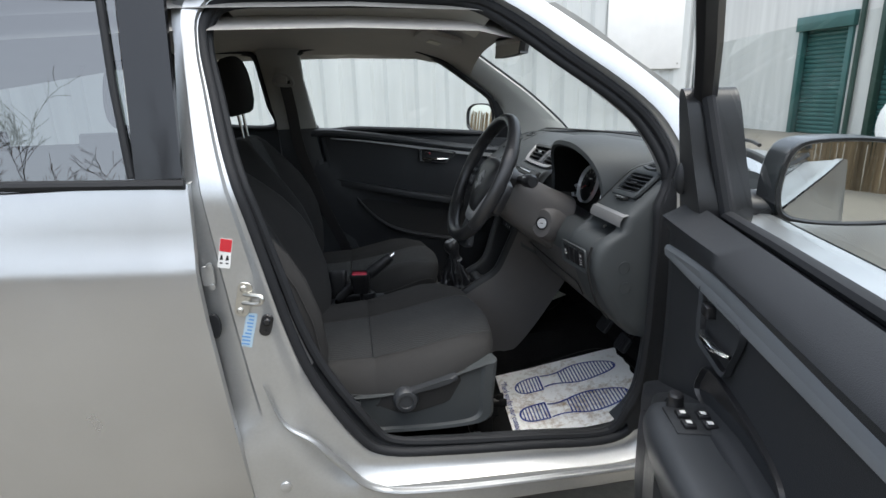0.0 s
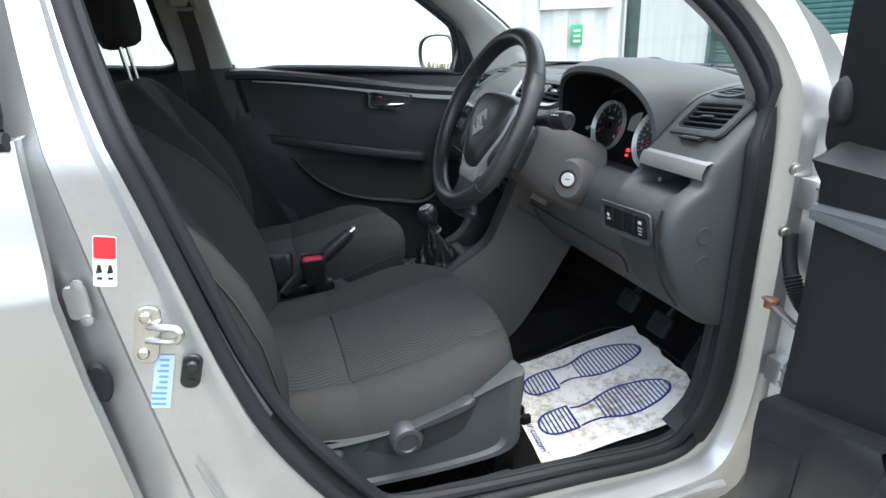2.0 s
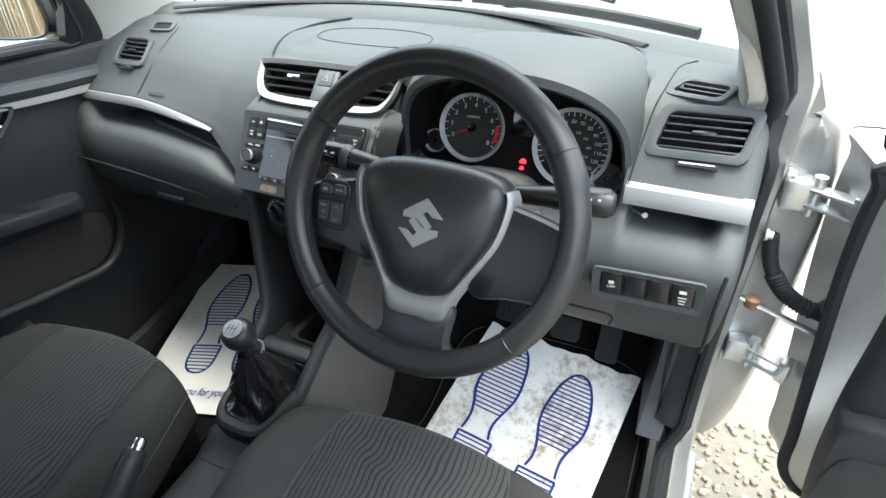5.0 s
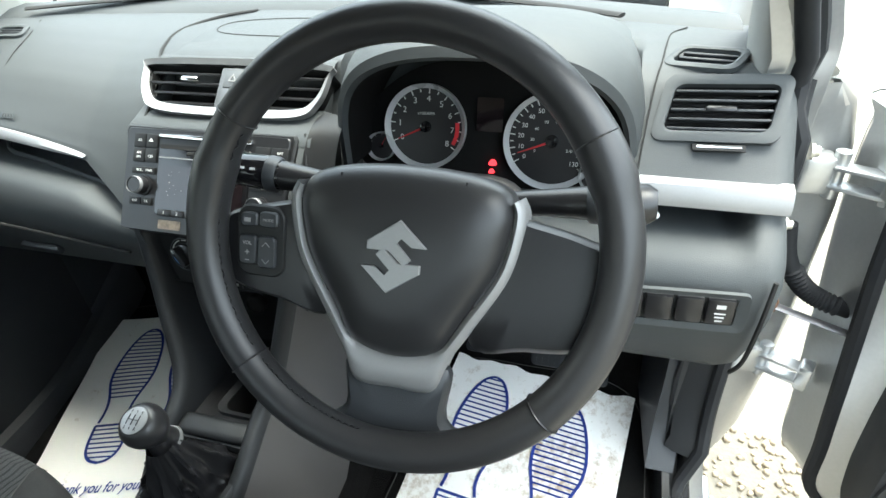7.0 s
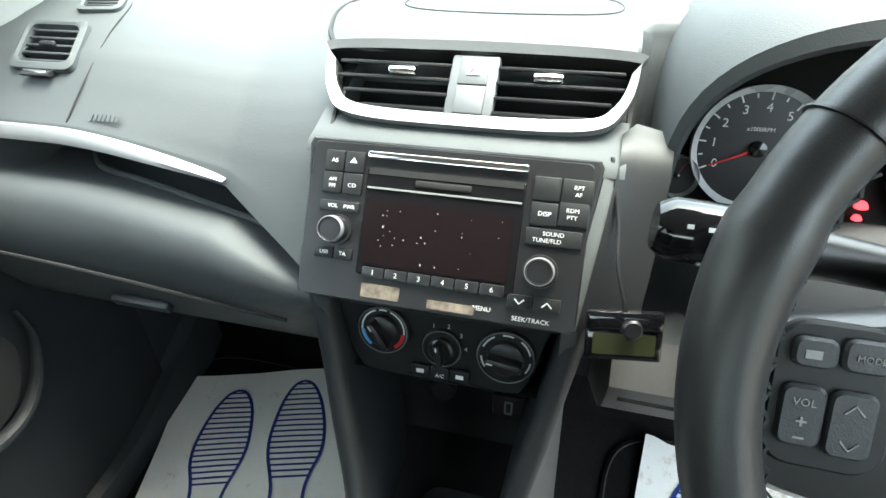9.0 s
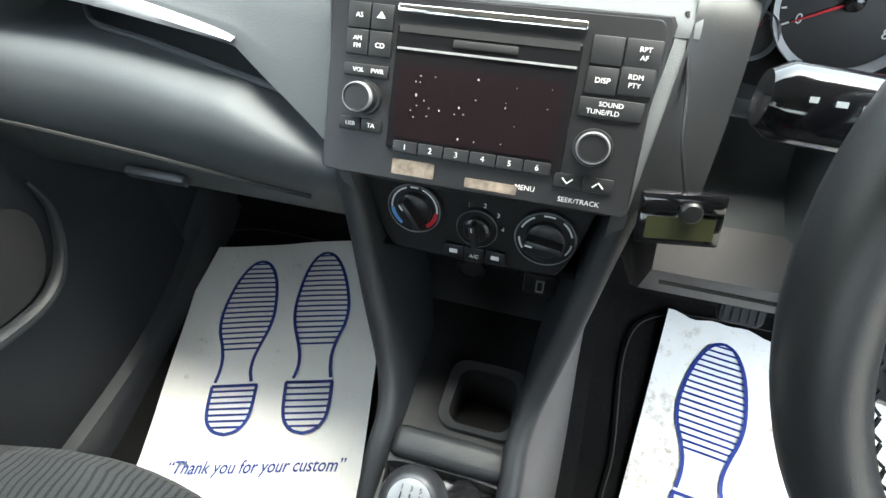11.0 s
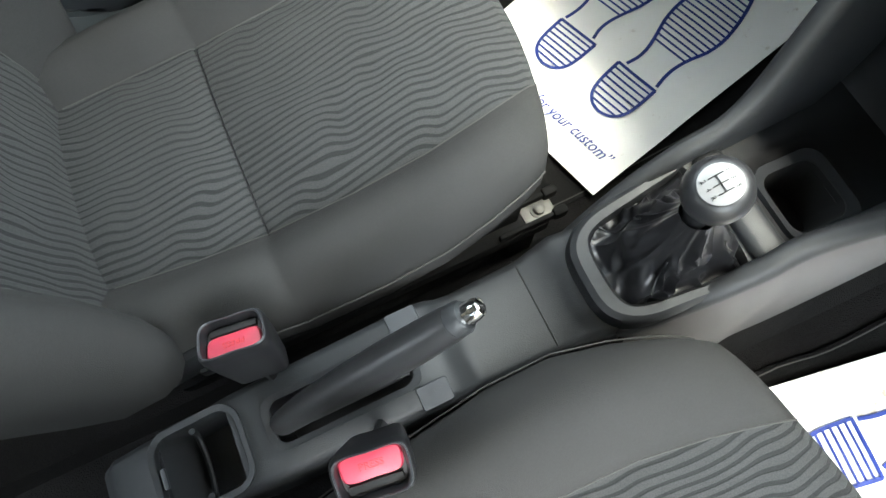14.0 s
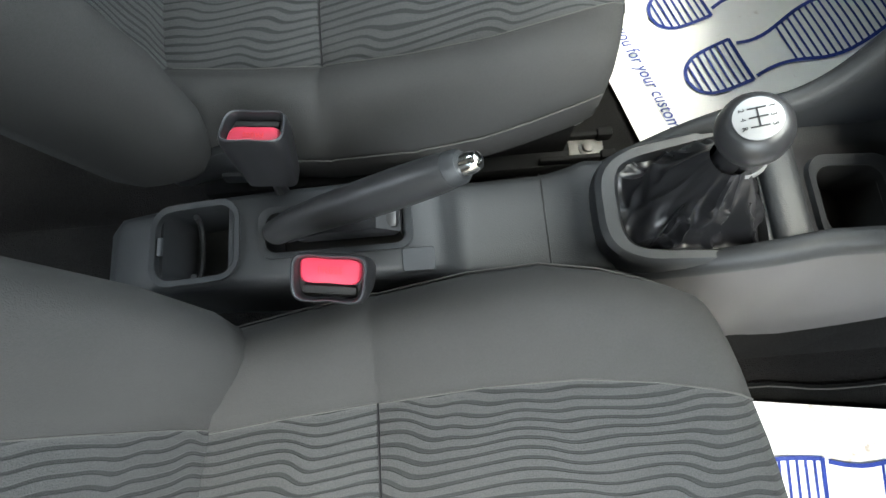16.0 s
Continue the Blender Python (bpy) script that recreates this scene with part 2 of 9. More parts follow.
b_.inputs["Metallic"].default_value, b_.inputs["Roughness"].default_value = 1.0, 0.015
b_.inputs["Base Color"].default_value = (0.82, 0.84, 0.84, 1)
MIRROR = m_
m_, n_, l_, b_ = nodes_of("warning_lamp")
b_.inputs["Base Color"].default_value = (0.5, 0.01, 0.01, 1)
b_.inputs["Emission Color"].default_value, b_.inputs["Emission Strength"].default_value = (1, 0.04, 0.06, 1), 0.5
LAMP = m_
m_, n_, l_, b_ = nodes_of("radio_screen")
b_.inputs["Base Color"].default_value, b_.inputs["Roughness"].default_value = (0.008, 0.005, 0.006, 1), 0.06
SCREEN = m_


# ---- mesh helpers ----
def finish(bm, name, mats, angle=38):
    bmesh.ops.recalc_face_normals(bm, faces=bm.faces)
    me = bpy.data.meshes.new(name)
    bm.to_mesh(me)
    bm.free()
    for m in mats if isinstance(mats, (list, tuple)) else [mats]:
        me.materials.append(m)
    me.shade_smooth()
    me.set_sharp_from_angle(angle=radians(angle))
    return me


def thing(name, at, label, category, group="", kind=""):
    """An empty at the base of a thing, under which its parts hang."""
    ob = new(name)
    ob.empty_display_size = 0.05
    ob.location = at
    return tagged(ob, label, category, group, kind)


APART = {"end_plug", "cover_crease", "rear_side_trim", "bulkhead", "seat_rail", "rail_foot", "worn_patch", "stack_sides", "seams", "panel_gap", "switch_recess", "pictograms", "hinge_cover", "pedal_rib", "window_surround", "base_cover"}
PRINT = {"footprint", "lettering", "dust_specks", "stitching", "dial_marks", "inner_scale", "printed_text", "button_marks", "stalk_marks", "switch_marks", "embossed_bars", "airbag_lettering", "tyre_sticker", "shift_pattern", "screws"}


def pieces(bm):
    """The unconnected pieces of a bmesh, each as a bmesh."""
    left, out = set(bm.verts), []
    while left:
        todo, group = [next(iter(left))], []
        left.discard(todo[0])
        while todo:
            v = todo.pop()
            group.append(v)
            for e in v.link_edges:
                w = e.other_vert(v)
                if w in left:
                    left.discard(w)
                    todo.append(w)
        b2 = bmesh.new()
        twin = {v: b2.verts.new(v.co) for v in group}
        for f in {f for v in group for f in v.link_faces}:
            b2.faces.new([twin[v] for v in f.verts]).material_index = f.material_index
        out.append((min(tuple(v.co) for v in group), b2))
    out.sort(key=lambda p: p[0])
    return [b2 for _, b2 in out]


def part(name, bm, mats, parent, label="", angle=38):
    """One mesh under a thing or a part; the mesh is given in world places."""
    if name in APART:
        bits = pieces(bm)
        if len(bits) > 1:
            bm.free()
            return [part_mesh(name, b2, mats, parent, label, angle) for b2 in bits][0]
        for b2 in bits:
            b2.free()
    return part_mesh(name, bm, mats, parent, label, angle)


def part_mesh(name, bm, mats, parent, label, angle):
    ob = new(name, finish(bm, name, mats, angle))
    base, up = Matrix.Translation(parent.location), parent.parent
    ob.parent = parent
    if up is None:
        ob.matrix_parent_inverse = base.inverted()
    return tagged(ob, label, kind="stuff" if name in PRINT else "")


def solo(name, bm, mats, label, category, group="", kind="", angle=38):
    return tagged(new(name, finish(bm, name, mats, angle)), label, category, group, kind)


def V(*a):
    return Vector(a)


def box(bm, c, s, m=None, bev=0.0, seg=2, mat=0):
    """A box of size s about c, turned by m, with rounded edges."""
    m = m or Matrix()
    start = set(bm.verts)
    r = bmesh.ops.create_cube(bm, size=1.0)
    for v in r["verts"]:
        v.co = Vector((v.co.x * s[0], v.co.y * s[1], v.co.z * s[2]))
    if bev:
        edges = {e for v in r["verts"] for e in v.link_edges}
        bmesh.ops.bevel(bm, geom=list(edges), offset=min(bev, 0.49 * min(s)), segments=seg, profile=0.5, affect="EDGES")
    for v in bm.verts:
        if v not in start:
            v.co = Vector(c) + m.to_3x3() @ v.co
            for f in v.link_faces:
                f.material_index = mat
    return bm


def loft(bm, rings, closed=True, cap=True, mat=0, ends_join=False):
    """A skin over rings that have the same number of points."""
    rows = [[bm.verts.new(p) for p in r] for r in rings]
    n = len(rows[0])
    pairs = list(zip(rows, rows[1:]))
    if ends_join:
        pairs.append((rows[-1], rows[0]))
    for a, b in pairs:
        for i in range(n if closed else n - 1):
            j = (i + 1) % n
            f = bm.faces.new((a[i], a[j], b[j], b[i]))
            f.material_index = mat(sum((q.co for q in f.verts), Vector()) / 4) if callable(mat) else mat
    if cap and closed and not ends_join:
        for r in (rows[0], rows[-1]):
            f = bm.faces.new(r)
            f.material_index = 0 if callable(mat) else mat
    return rows


def spline(pts, n, closed=False):
    """n points along a smooth curve through pts."""
    p = [Vector(q) for q in pts]
    k = len(p)
    out = []
    total = k if closed else k - 1
    for i in range(n):
        u = i * total / (n if closed else n - 1)
        j = min(int(u), total - 1)
        t = u - j
        a, b, c, d = (p[(j + o) % k] if closed else p[min(max(j + o, 0), k - 1)] for o in (-1, 0, 1, 2))
        out.append(0.5 * ((2 * b) + (c - a) * t + (2 * a - 5 * b + 4 * c - d) * t * t + (3 * b - a - 3 * c + d) * t ** 3))
    return out


def tube(bm, pts, r, n=10, closed=False, mat=0, flat=1.0, up=None):
    """A round rod along pts; r is one radius or one for each point."""
    p = [Vector(q) for q in pts]
    k = len(p)
    rs = r if isinstance(r, (list, tuple)) else [r] * k
    rings = []
    side = None
    for i in range(k):
        a, b = (p[(i - 1) % k], p[(i + 1) % k]) if closed else (p[max(i - 1, 0)], p[min(i + 1, k - 1)])
        d = (b - a).normalized()
        if side is None:
            ref = Vector(up) if up else (Vector((0, 0, 1)) if abs(d.z) < 0.9 else Vector((1, 0, 0)))
            side = d.cross(ref).normalized()
        side = (side - d * side.dot(d)).normalized()
        top = side.cross(d)
        rings.append([p[i] + rs[i] * (math.cos(2 * math.pi * j / n) * side + flat * math.sin(2 * math.pi * j / n) * top) for j in range(n)])
    loft(bm, rings, True, True, mat, closed)
    return bm


def lathe(bm, prof, m, n=24, mat=0, cap=True):
    """Turns (radius, height) pairs about the z axis of m."""
    rings = [[m @ Vector((r * math.cos(2 * math.pi * j / n), r * math.sin(2 * math.pi * j / n), h)) for j in range(n)] for r, h in prof]
    loft(bm, rings, True, cap, mat)
    return bm


def plate(bm, outline, thick, m, bev=0.0, mat=0):
    """A flat piece: outline in the xy plane of m, thick along its z."""
    o = [Vector((p[0], p[1], 0)) for p in outline]
    c = sum(o, Vector()) / len(o)
    rings = []
    if bev:
        small = [c + (p - c) * (1 - bev / max((p - c).length, 1e-6)) for p in o]
        rings = [[m @ p for p in o], [m @ (p + V(0, 0, thick - bev)) for p in o], [m @ (p + V(0, 0, thick)) for p in small]]
    else:
        rings = [[m @ p for p in o], [m @ (p + V(0, 0, thick)) for p in o]]
    loft(bm, rings, True, True, mat)
    return bm


def frame_ring(bm, outer, inner, thick, m, mat=0, lip=0.0):
    """A flat frame between two outlines with the same number of points."""
    o, i = [Vector((*p[:2], 0)) for p in outer], [Vector((*p[:2], 0)) for p in inner]
    z = V(0, 0, thick)
    rings = [[m @ p for p in o], [m @ (p + z) for p in o], [m @ (p + z * (1 - lip)) for p in i], [m @ p for p in i]]
    loft(bm, rings, True, False, mat, True)
    return bm


def rrect(w, h, r, n=5, cx=0.0, cy=0.0):
    """The outline of a rounded rectangle."""
    out = []
    for q, (sx, sy) in enumerate(((1, 1), (-1, 1), (-1, -1), (1, -1))):
        for k in range(n + 1):
            a = math.pi / 2 * (q + k / n)
            out.append((cx + sx * (w / 2 - r) + r * math.cos(a), cy + sy * (h / 2 - r) + r * math.sin(a)))
    return out


def axes(at, x, y):
    """A pose from a place and two directions; its z is their cross product."""
    x = Vector(x).normalized()
    z = x.cross(Vector(y)).normalized()
    y = z.cross(x)
    return Matrix.Translation(at) @ Matrix((x, y, z)).transposed().to_4x4()




def words(bm, text, m, size, depth=0.0004, mat=0, shear=0.0, align="CENTER", bold=0.0):
    """Letters of the built-in font as raised mesh in the xy plane of m."""
    cu = bpy.data.curves.new("letters", "FONT")
    cu.body, cu.size, cu.extrude, cu.align_x, cu.align_y, cu.shear, cu.resolution_u = text, size, depth, align, "CENTER", shear, 3
    cu.offset = bold
    ob = bpy.data.objects.new("letters", cu)
    scene.collection.objects.link(ob)
    dg = bpy.context.evaluated_depsgraph_get()
    me = bpy.data.meshes.new_from_object(ob.evaluated_get(dg))
    me.transform(m)
    k = len(bm.faces)
    bm.from_mesh(me)
    bm.faces.ensure_lookup_table()
    for f in bm.faces[k:]:
        f.material_index = mat
    bpy.data.objects.remove(ob)
    bpy.data.curves.remove(cu)
    bpy.data.meshes.remove(me)
    return bm


def lerp_table(x, table):
    """Values between the rows (x, *values) of a table."""
    if x <= table[0][0]:
        return table[0][1:]
    for a, b in zip(table, table[1:]):
        if x <= b[0]:
            t = (x - a[0]) / (b[0] - a[0])
            return tuple(p + (q - p) * t for p, q in zip(a[1:], b[1:]))
    return table[-1][1:]


# ---- car body ----
YC = 0.017          # the car's middle plane
car = thing("car", (0, YC, 0), "silver five-door hatchback body shell with its driver's door open", "car")


def lean(z, y0, k=0.40):
    """The side of the body leans in above the belt."""
    return y0 + max(0.0, z - 1.05) * k


# the doorway of the driver's door, as (x, z), from the lower rear corner forward
DOORWAY = [(-0.155, 0.415), (-0.085, 0.358), (0.08, 0.335), (0.30, 0.318), (0.50, 0.302), (0.585, 0.335), (0.628, 0.44), (0.640, 0.60),
           (0.642, 0.76), (0.642, 0.90), (0.630, 1.02), (0.588, 1.125), (0.518, 1.205), (0.389, 1.299), (0.261, 1.392), (0.17, 1.435), (0.03, 1.447),
           (-0.20, 1.45), (-0.36, 1.447), (-0.412, 1.41), (-0.420, 1.344), (-0.406, 1.249), (-0.385, 1.12), (-0.352, 0.985), (-0.322, 0.85),
           (-0.290, 0.71), (-0.245, 0.575)]
HULL = [(-0.40, 0.30), (-0.22, 0.215), (0.08, 0.205), (0.30, 0.205), (0.52, 0.205), (0.66, 0.225), (0.715, 0.40), (0.72, 0.60),
        (0.72, 0.76), (0.72, 0.90), (0.71, 1.05), (0.665, 1.18), (0.580, 1.265), (0.45, 1.36), (0.31, 1.452), (0.19, 1.500), (0.03, 1.515),
        (-0.22, 1.52), (-0.40, 1.515), (-0.475, 1.45), (-0.478, 1.344), (-0.478, 1.249), (-0.476, 1.12), (-0.474, 0.985), (-0.47, 0.85),
        (-0.462, 0.70), (-0.445, 0.48)]
NR = 108
inner = spline([(x, 0, z) for x, z in DOORWAY], NR, True)
outer = spline([(x, 0, z) for x, z in HULL], NR, True)
bm = bmesh.new()
rings = []
for f, y, post in ((-0.04, -0.690, -0.690), (0.0, -0.722, -0.722), (0.06, -0.734, -0.736), (0.14, -0.736, -0.738), (0.20, -0.738, -0.747), (0.30, -0.748, -0.749), (0.42, -0.772, -0.750), (0.62, -0.778, -0.751), (0.66, -0.778, -0.742), (0.85, -0.782, -0.738), (1.0, -0.780, -0.732), (1.01, -0.735, -0.720)):
    ring = []
    for a, b in zip(inner, outer):
        p = a + (b - a) * f
        k = max(0.0, min(1.0, (-0.22 - p.x) / 0.08)) * max(0.0, min(1.0, (p.z - 0.46) / 0.08))
        ring.append((p.x, lean(p.z, y + (post - y) * k), p.z))
    rings.append(ring)
loft(bm, rings, True, False)
part("side_panel", bm, SILVER_IN, car, "silver painted door surround with sill and centre pillar")
# ridge pressed into the lower centre pillar and sill
bm = bmesh.new()
tube(bm, spline([(-0.36, -0.762, 0.60), (-0.325, -0.768, 0.50), (-0.26, -0.772, 0.445), (-0.20, -0.772, 0.37), (-0.12, -0.774, 0.29), (0.05, -0.776, 0.262), (0.35, -0.776, 0.25), (0.62, -0.776, 0.245)], 40), [0.002 + 0.012 * min(1.0, k / 14) for k in range(40)], 10, flat=0.6)
part("pressed_ridge", bm, SILVER_IN, car)
# rubber seals round the doorway
bm = bmesh.new()
tube(bm, [(p.x, lean(p.z, -0.726), p.z) for p in [a + (b - a) * 0.0 for a, b in zip(inner, outer)]], 0.0125, 10, True)
part("door_seal", bm, RUBBER, car, "black rubber door seal")
bm = bmesh.new()
def second_seal(a, b):
    """Where the second seal runs: behind the first on the front pillar, well inside it beside the dashboard."""
    up = max(0.0, min(1.0, (a.z - 0.96) / 0.10)) * max(0.0, min(1.0, (a.x - 0.05) / 0.15))
    low = max(0.0, min(1.0, (1.04 - a.z) / 0.08)) * max(0.0, min(1.0, (a.x - 0.54) / 0.06))
    p = a + (b - a) * (-0.14 + 0.34 * up - 0.33 * low * (1 - up))
    return V(p.x, lean(p.z, -0.712 - 0.030 * max(up, low)), p.z)


tube(bm, [second_seal(a, b) for a, b in zip(inner, outer)], 0.0115, 8, True)
part("door_seal", bm, RUBBER, car)
front = sorted([i for i in range(NR) if inner[i].x > 0.575 and inner[i].z < 1.03], key=lambda i: inner[i].z)
bm = bmesh.new()
loft(bm, [[(q.x, q.y - 0.004, q.z), (q.x * 0.6 + p.x * 0.4, lean(p.z, -0.747), p.z), (p.x + 0.004, lean(p.z, -0.7445), p.z), (p.x + 0.016, lean(p.z, -0.738), p.z)] for p, q in [(inner[i], second_seal(inner[i], outer[i])) for i in front]], False, False)
part("seal_flange", bm, RUBBER, car)
bm = bmesh.new()
loft(bm, [[(q.x + 0.002, q.y + 0.004, q.z), (q.x + 0.008, q.y + 0.020, q.z), (q.x + 0.012, q.y + 0.036, q.z), (q.x + 0.022, q.y + 0.050, q.z)] for q in [second_seal(inner[i], outer[i]) for i in front if inner[i].z < 0.62]], False, False)
part("kick_trim", bm, CONSOLE, car)
# inside trim strip of the doorway: grey pillar cover above the belt, dark below
bm = bmesh.new()
hi = [i for i in range(NR) if inner[i].z > 1.40 and -0.39 < inner[i].x < 0.24]
rings = []
for d, y in ((0.006, -0.702), (0.016, -0.690), (0.040, -0.664), (0.055, -0.640)):
    rings.append([(lambda p: (p.x, lean(p.z, y), p.z))(inner[i] + (inner[i] - outer[i]).normalized() * d) for i in hi])
loft(bm, rings, False, False)
part("pillar_trim", bm, PILLAR, car, "light grey pillar and roof rail trim")
bm = bmesh.new()
lo = [i for i in range(NR) if inner[i].z <= 0.62 and -0.27 < inner[i].x < 0.66]
lo = sorted(lo, key=lambda i: (i - 0) if i < NR // 2 else i - NR)
rings = []
for d, y, dz in ((0.004, -0.716, 0.0), (0.012, -0.710, 0.003), (0.020, -0.700, 0.003), (0.024, -0.688, -0.002), (0.024, -0.682, -0.09)):
    rings.append([(lambda p: (p.x, y, p.z + dz))(inner[i] + (inner[i] - outer[i]).normalized() * d) for i in lo])
loft(bm, rings, False, False)
part("sill_trim", bm, CONSOLE, car, "dark grey plastic sill scuff trim")
bm = bmesh.new()
box(bm, (0.06, -0.697, 0.346), (0.22, 0.030, 0.010), None, 0.004)
part("scuff_plate", bm, CONSOLE, car)

# bolts, striker, switch and stickers on the centre pillar
bm = bmesh.new()
PM = axes((-0.379, -0.7510, 0.811), (1, 0, -0.25), (0.25, 0, 1))
plate(bm, rrect(0.030, 0.080, 0.012, 5), 0.005, PM, 0.001)
for dz in (-0.026, 0.026):
    lathe(bm, [(0.0075, 0.004), (0.0075, 0.008), (0.005, 0.010), (0.001, 0.010)], PM @ Matrix.Translation((-0.003, dz, 0)), 12)
striker = part("striker", bm, STEEL, car, "zinc-plated door striker")
bm = bmesh.new()
AX = V(0.86, -0.50, 0.02)
tube(bm, spline([PM @ V(0.0, 0.012, 0.002), PM @ V(0.0, 0.012, 0.004) + AX * 0.020, PM @ V(0.0, 0.011, 0.004) + AX * 0.042, PM @ V(0.0, 0.004, 0.004) + AX * 0.050, PM @ V(0.0, -0.006, 0.004) + AX * 0.044, PM @ V(0.0, -0.008, 0.004) + AX * 0.020, PM @ V(0.0, -0.008, 0.002)], 30), 0.0050, 8)
part("loop", bm, STEEL, striker)
bm = bmesh.new()
PM = axes((-0.338, -0.750, 0.745), (1, 0, -0.3), (0.3, 0, 1))
plate(bm, rrect(0.026, 0.052, 0.012, 5), 0.006, PM, 0.002)
lathe(bm, [(0.009, 0.005), (0.009, 0.010), (0.006, 0.013), (0.001, 0.013)], PM @ Matrix.Translation((0, 0.010, 0)), 14)
lathe(bm, [(0.004, 0.005), (0.004, 0.009), (0.001, 0.009)], PM @ Matrix.Translation((0.002, -0.014, 0)), 12)
part("courtesy_switch", bm, BLACK, car, "black rubber door light switch")
PM = axes((-0.404, -0.7512, 0.918), (1, 0, -0.22), (0.22, 0, 1))
bm = bmesh.new()
plate(bm, rrect(0.026, 0.066, 0.003, 3), 0.0006, PM)
sticker = part("warning_sticker", bm, WHITE, car, "white and red airbag warning sticker")
bm = bmesh.new()
plate(bm, rrect(0.024, 0.028, 0.002, 3, 0, 0.018), 0.0012, PM)
part("red_field", bm, REDINK, sticker)
bm = bmesh.new()
for k in range(2):
    plate(bm, [(-0.007 + 0.012 * k - 0.003, -0.016), (-0.007 + 0.012 * k + 0.004, -0.014), (-0.007 + 0.012 * k + 0.002, -0.004), (-0.007 + 0.012 * k - 0.001, -0.004)], 0.0012, PM)
    plate(bm, rrect(0.006, 0.003, 0.001, 2, -0.006 + 0.012 * k, -0.022), 0.0012, PM)
part("pictogram_strip", bm, BLACK, sticker)
PM = axes((-0.374, -0.7515, 0.736), (1, 0, -0.28), (0.28, 0, 1))
bm = bmesh.new()
plate(bm, rrect(0.024, 0.082, 0.002, 3, -0.002, 0.0), 0.0004, PM)
label_plate = part("tyre_label", bm, surface("pale_blue_film", (0.36, 0.47, 0.55), 0.4, 0, 300, 0, 0.1), car, "pale blue tyre pressure label")
bm = bmesh.new()
random.seed(4)
for k in range(9):
    w = random.uniform(0.010, 0.020)
    plate(bm, rrect(w, 0.0036, 0.001, 2, (0.020 - w) / 2 - 0.006, 0.034 - 0.0085 * k), 0.0008, PM)
part("tyre_sticker", bm, BLUEINK, label_plate, "blue printed lines")
for z, yy in ((0.52, -0.768), (0.87, -0.752)):
    bm = bmesh.new()
    PM = axes((-0.446, yy + 0.004, z), (1, 0, 0), (0, 0, 1))
    plate(bm, rrect(0.026, 0.030 if z < 0.6 else 0.046, 0.008, 4), 0.006, PM, 0.0015)
    for k in (-0.012, 0.012):
        lathe(bm, [(0.007, 0.005), (0.007, 0.009), (0.001, 0.010)], PM @ Matrix.Translation((k, 0, 0) if z < 0.6 else (0.006, k * 2, 0)), 10)
    part("rear_door_hinge", bm, SILVER_IN if z > 0.6 else STEEL, car, "bolted rear door hinge")
bm = bmesh.new()
lathe(bm, [(0.019, 0), (0.020, 0.006), (0.017, 0.010), (0.001, 0.010)], axes((-0.447, -0.748, 0.755), (1, 0, 0), (0, 0, 1)) @ Matrix.Diagonal((0.7, 1.5, 1, 1)), 18)
part("grommet", bm, RUBBER, car)
bm = bmesh.new()
lathe(bm, [(0.014, 0), (0.013, 0.004), (0.009, 0.006), (0.001, 0.006)], axes((-0.335, -0.780, 0.335), (1, 0, 0), (0, 0, 1)), 18)
part("body_plug", bm, SILVER_IN, car)

# hinge pillar: bolts, hinges and the check strap of the open door
for z, x in ((0.917, 0.682), (0.804, 0.682)):
    bm = bmesh.new()
    lathe(bm, [(0.0115, 0), (0.0115, 0.004), (0.0075, 0.005), (0.0075, 0.011), (0.001, 0.012)], axes((x - 0.018, -0.776, z), (1, 0, 0), (0, 0, 1)), 14)
    part("bolt", bm, STEEL, car, "zinc hinge bolt")
for z in (0.875, 0.52):
    bm = bmesh.new()
    box(bm, (0.692, -0.800, z), (0.036, 0.040, 0.055), None, 0.006)
    tube(bm, [(0.688, -0.826, z - 0.034), (0.688, -0.826, z + 0.034)], 0.010, 12)
    box(bm, (0.672, -0.852, z + 0.014), (0.026, 0.080, 0.006), pose(0, 0, 0, 0, 0, -24), 0.002)
    box(bm, (0.672, -0.852, z - 0.014), (0.026, 0.080, 0.006), pose(0, 0, 0, 0, 0, -24), 0.002)
    box(bm, (0.660, -0.884, z), (0.030, 0.020, 0.050), pose(0, 0, 0, 0, 0, -24), 0.004)
    part("door_hinge", bm, SILVER_IN, car, "painted door hinge")

# front wing ahead of the hinge pillar
bm = bmesh.new()
rows = []
for z, out in ((0.22, -0.030), (0.30, -0.012), (0.45, 0.0), (0.65, 0.004), (0.80, 0.002), (0.90, -0.006), (0.96, -0.022), (0.995, -0.055)):
    rows.append([(x, y - out * k, z) for x, y, k in ((0.698, -0.775, 0), (0.704, -0.800, 0), (0.716, -0.828, 0.5), (0.722, -0.846, 1), (0.734, -0.858, 1), (0.752, -0.864, 1), (0.90, -0.868, 1), (1.15, -0.862, 1), (1.40, -0.82, 1), (1.55, -0.72, 1))])
loft(bm, rows, False, False)
part("front_wing", bm, SILVER_IN, car, "silver front wing")

# rear side door
bm = bmesh.new()
rows = []
for z, y in ((0.20, -0.770), (0.24, -0.788), (0.40, -0.803), (0.60, -0.810), (0.78, -0.812), (0.885, -0.811), (0.905, -0.808), (0.925, -0.800), (0.98, -0.789), (1.04, -0.779), (1.072, -0.771), (1.074, -0.755)):
    row = []
    for k in range(25):
        t = k / 24
        x0 = -0.455 if z > 0.85 else -0.455 + (0.85 - z) * 0.085
        x = x0 - t * (1.45 + x0)
        row.append((x, y + 0.03 * (max(0.0, t - 0.35)) ** 2 + (0.010 if k == 0 else 0.0), z + (0.055 * t if 0.8 < z < 1.0 else 0.0)))
    rows.append(row)
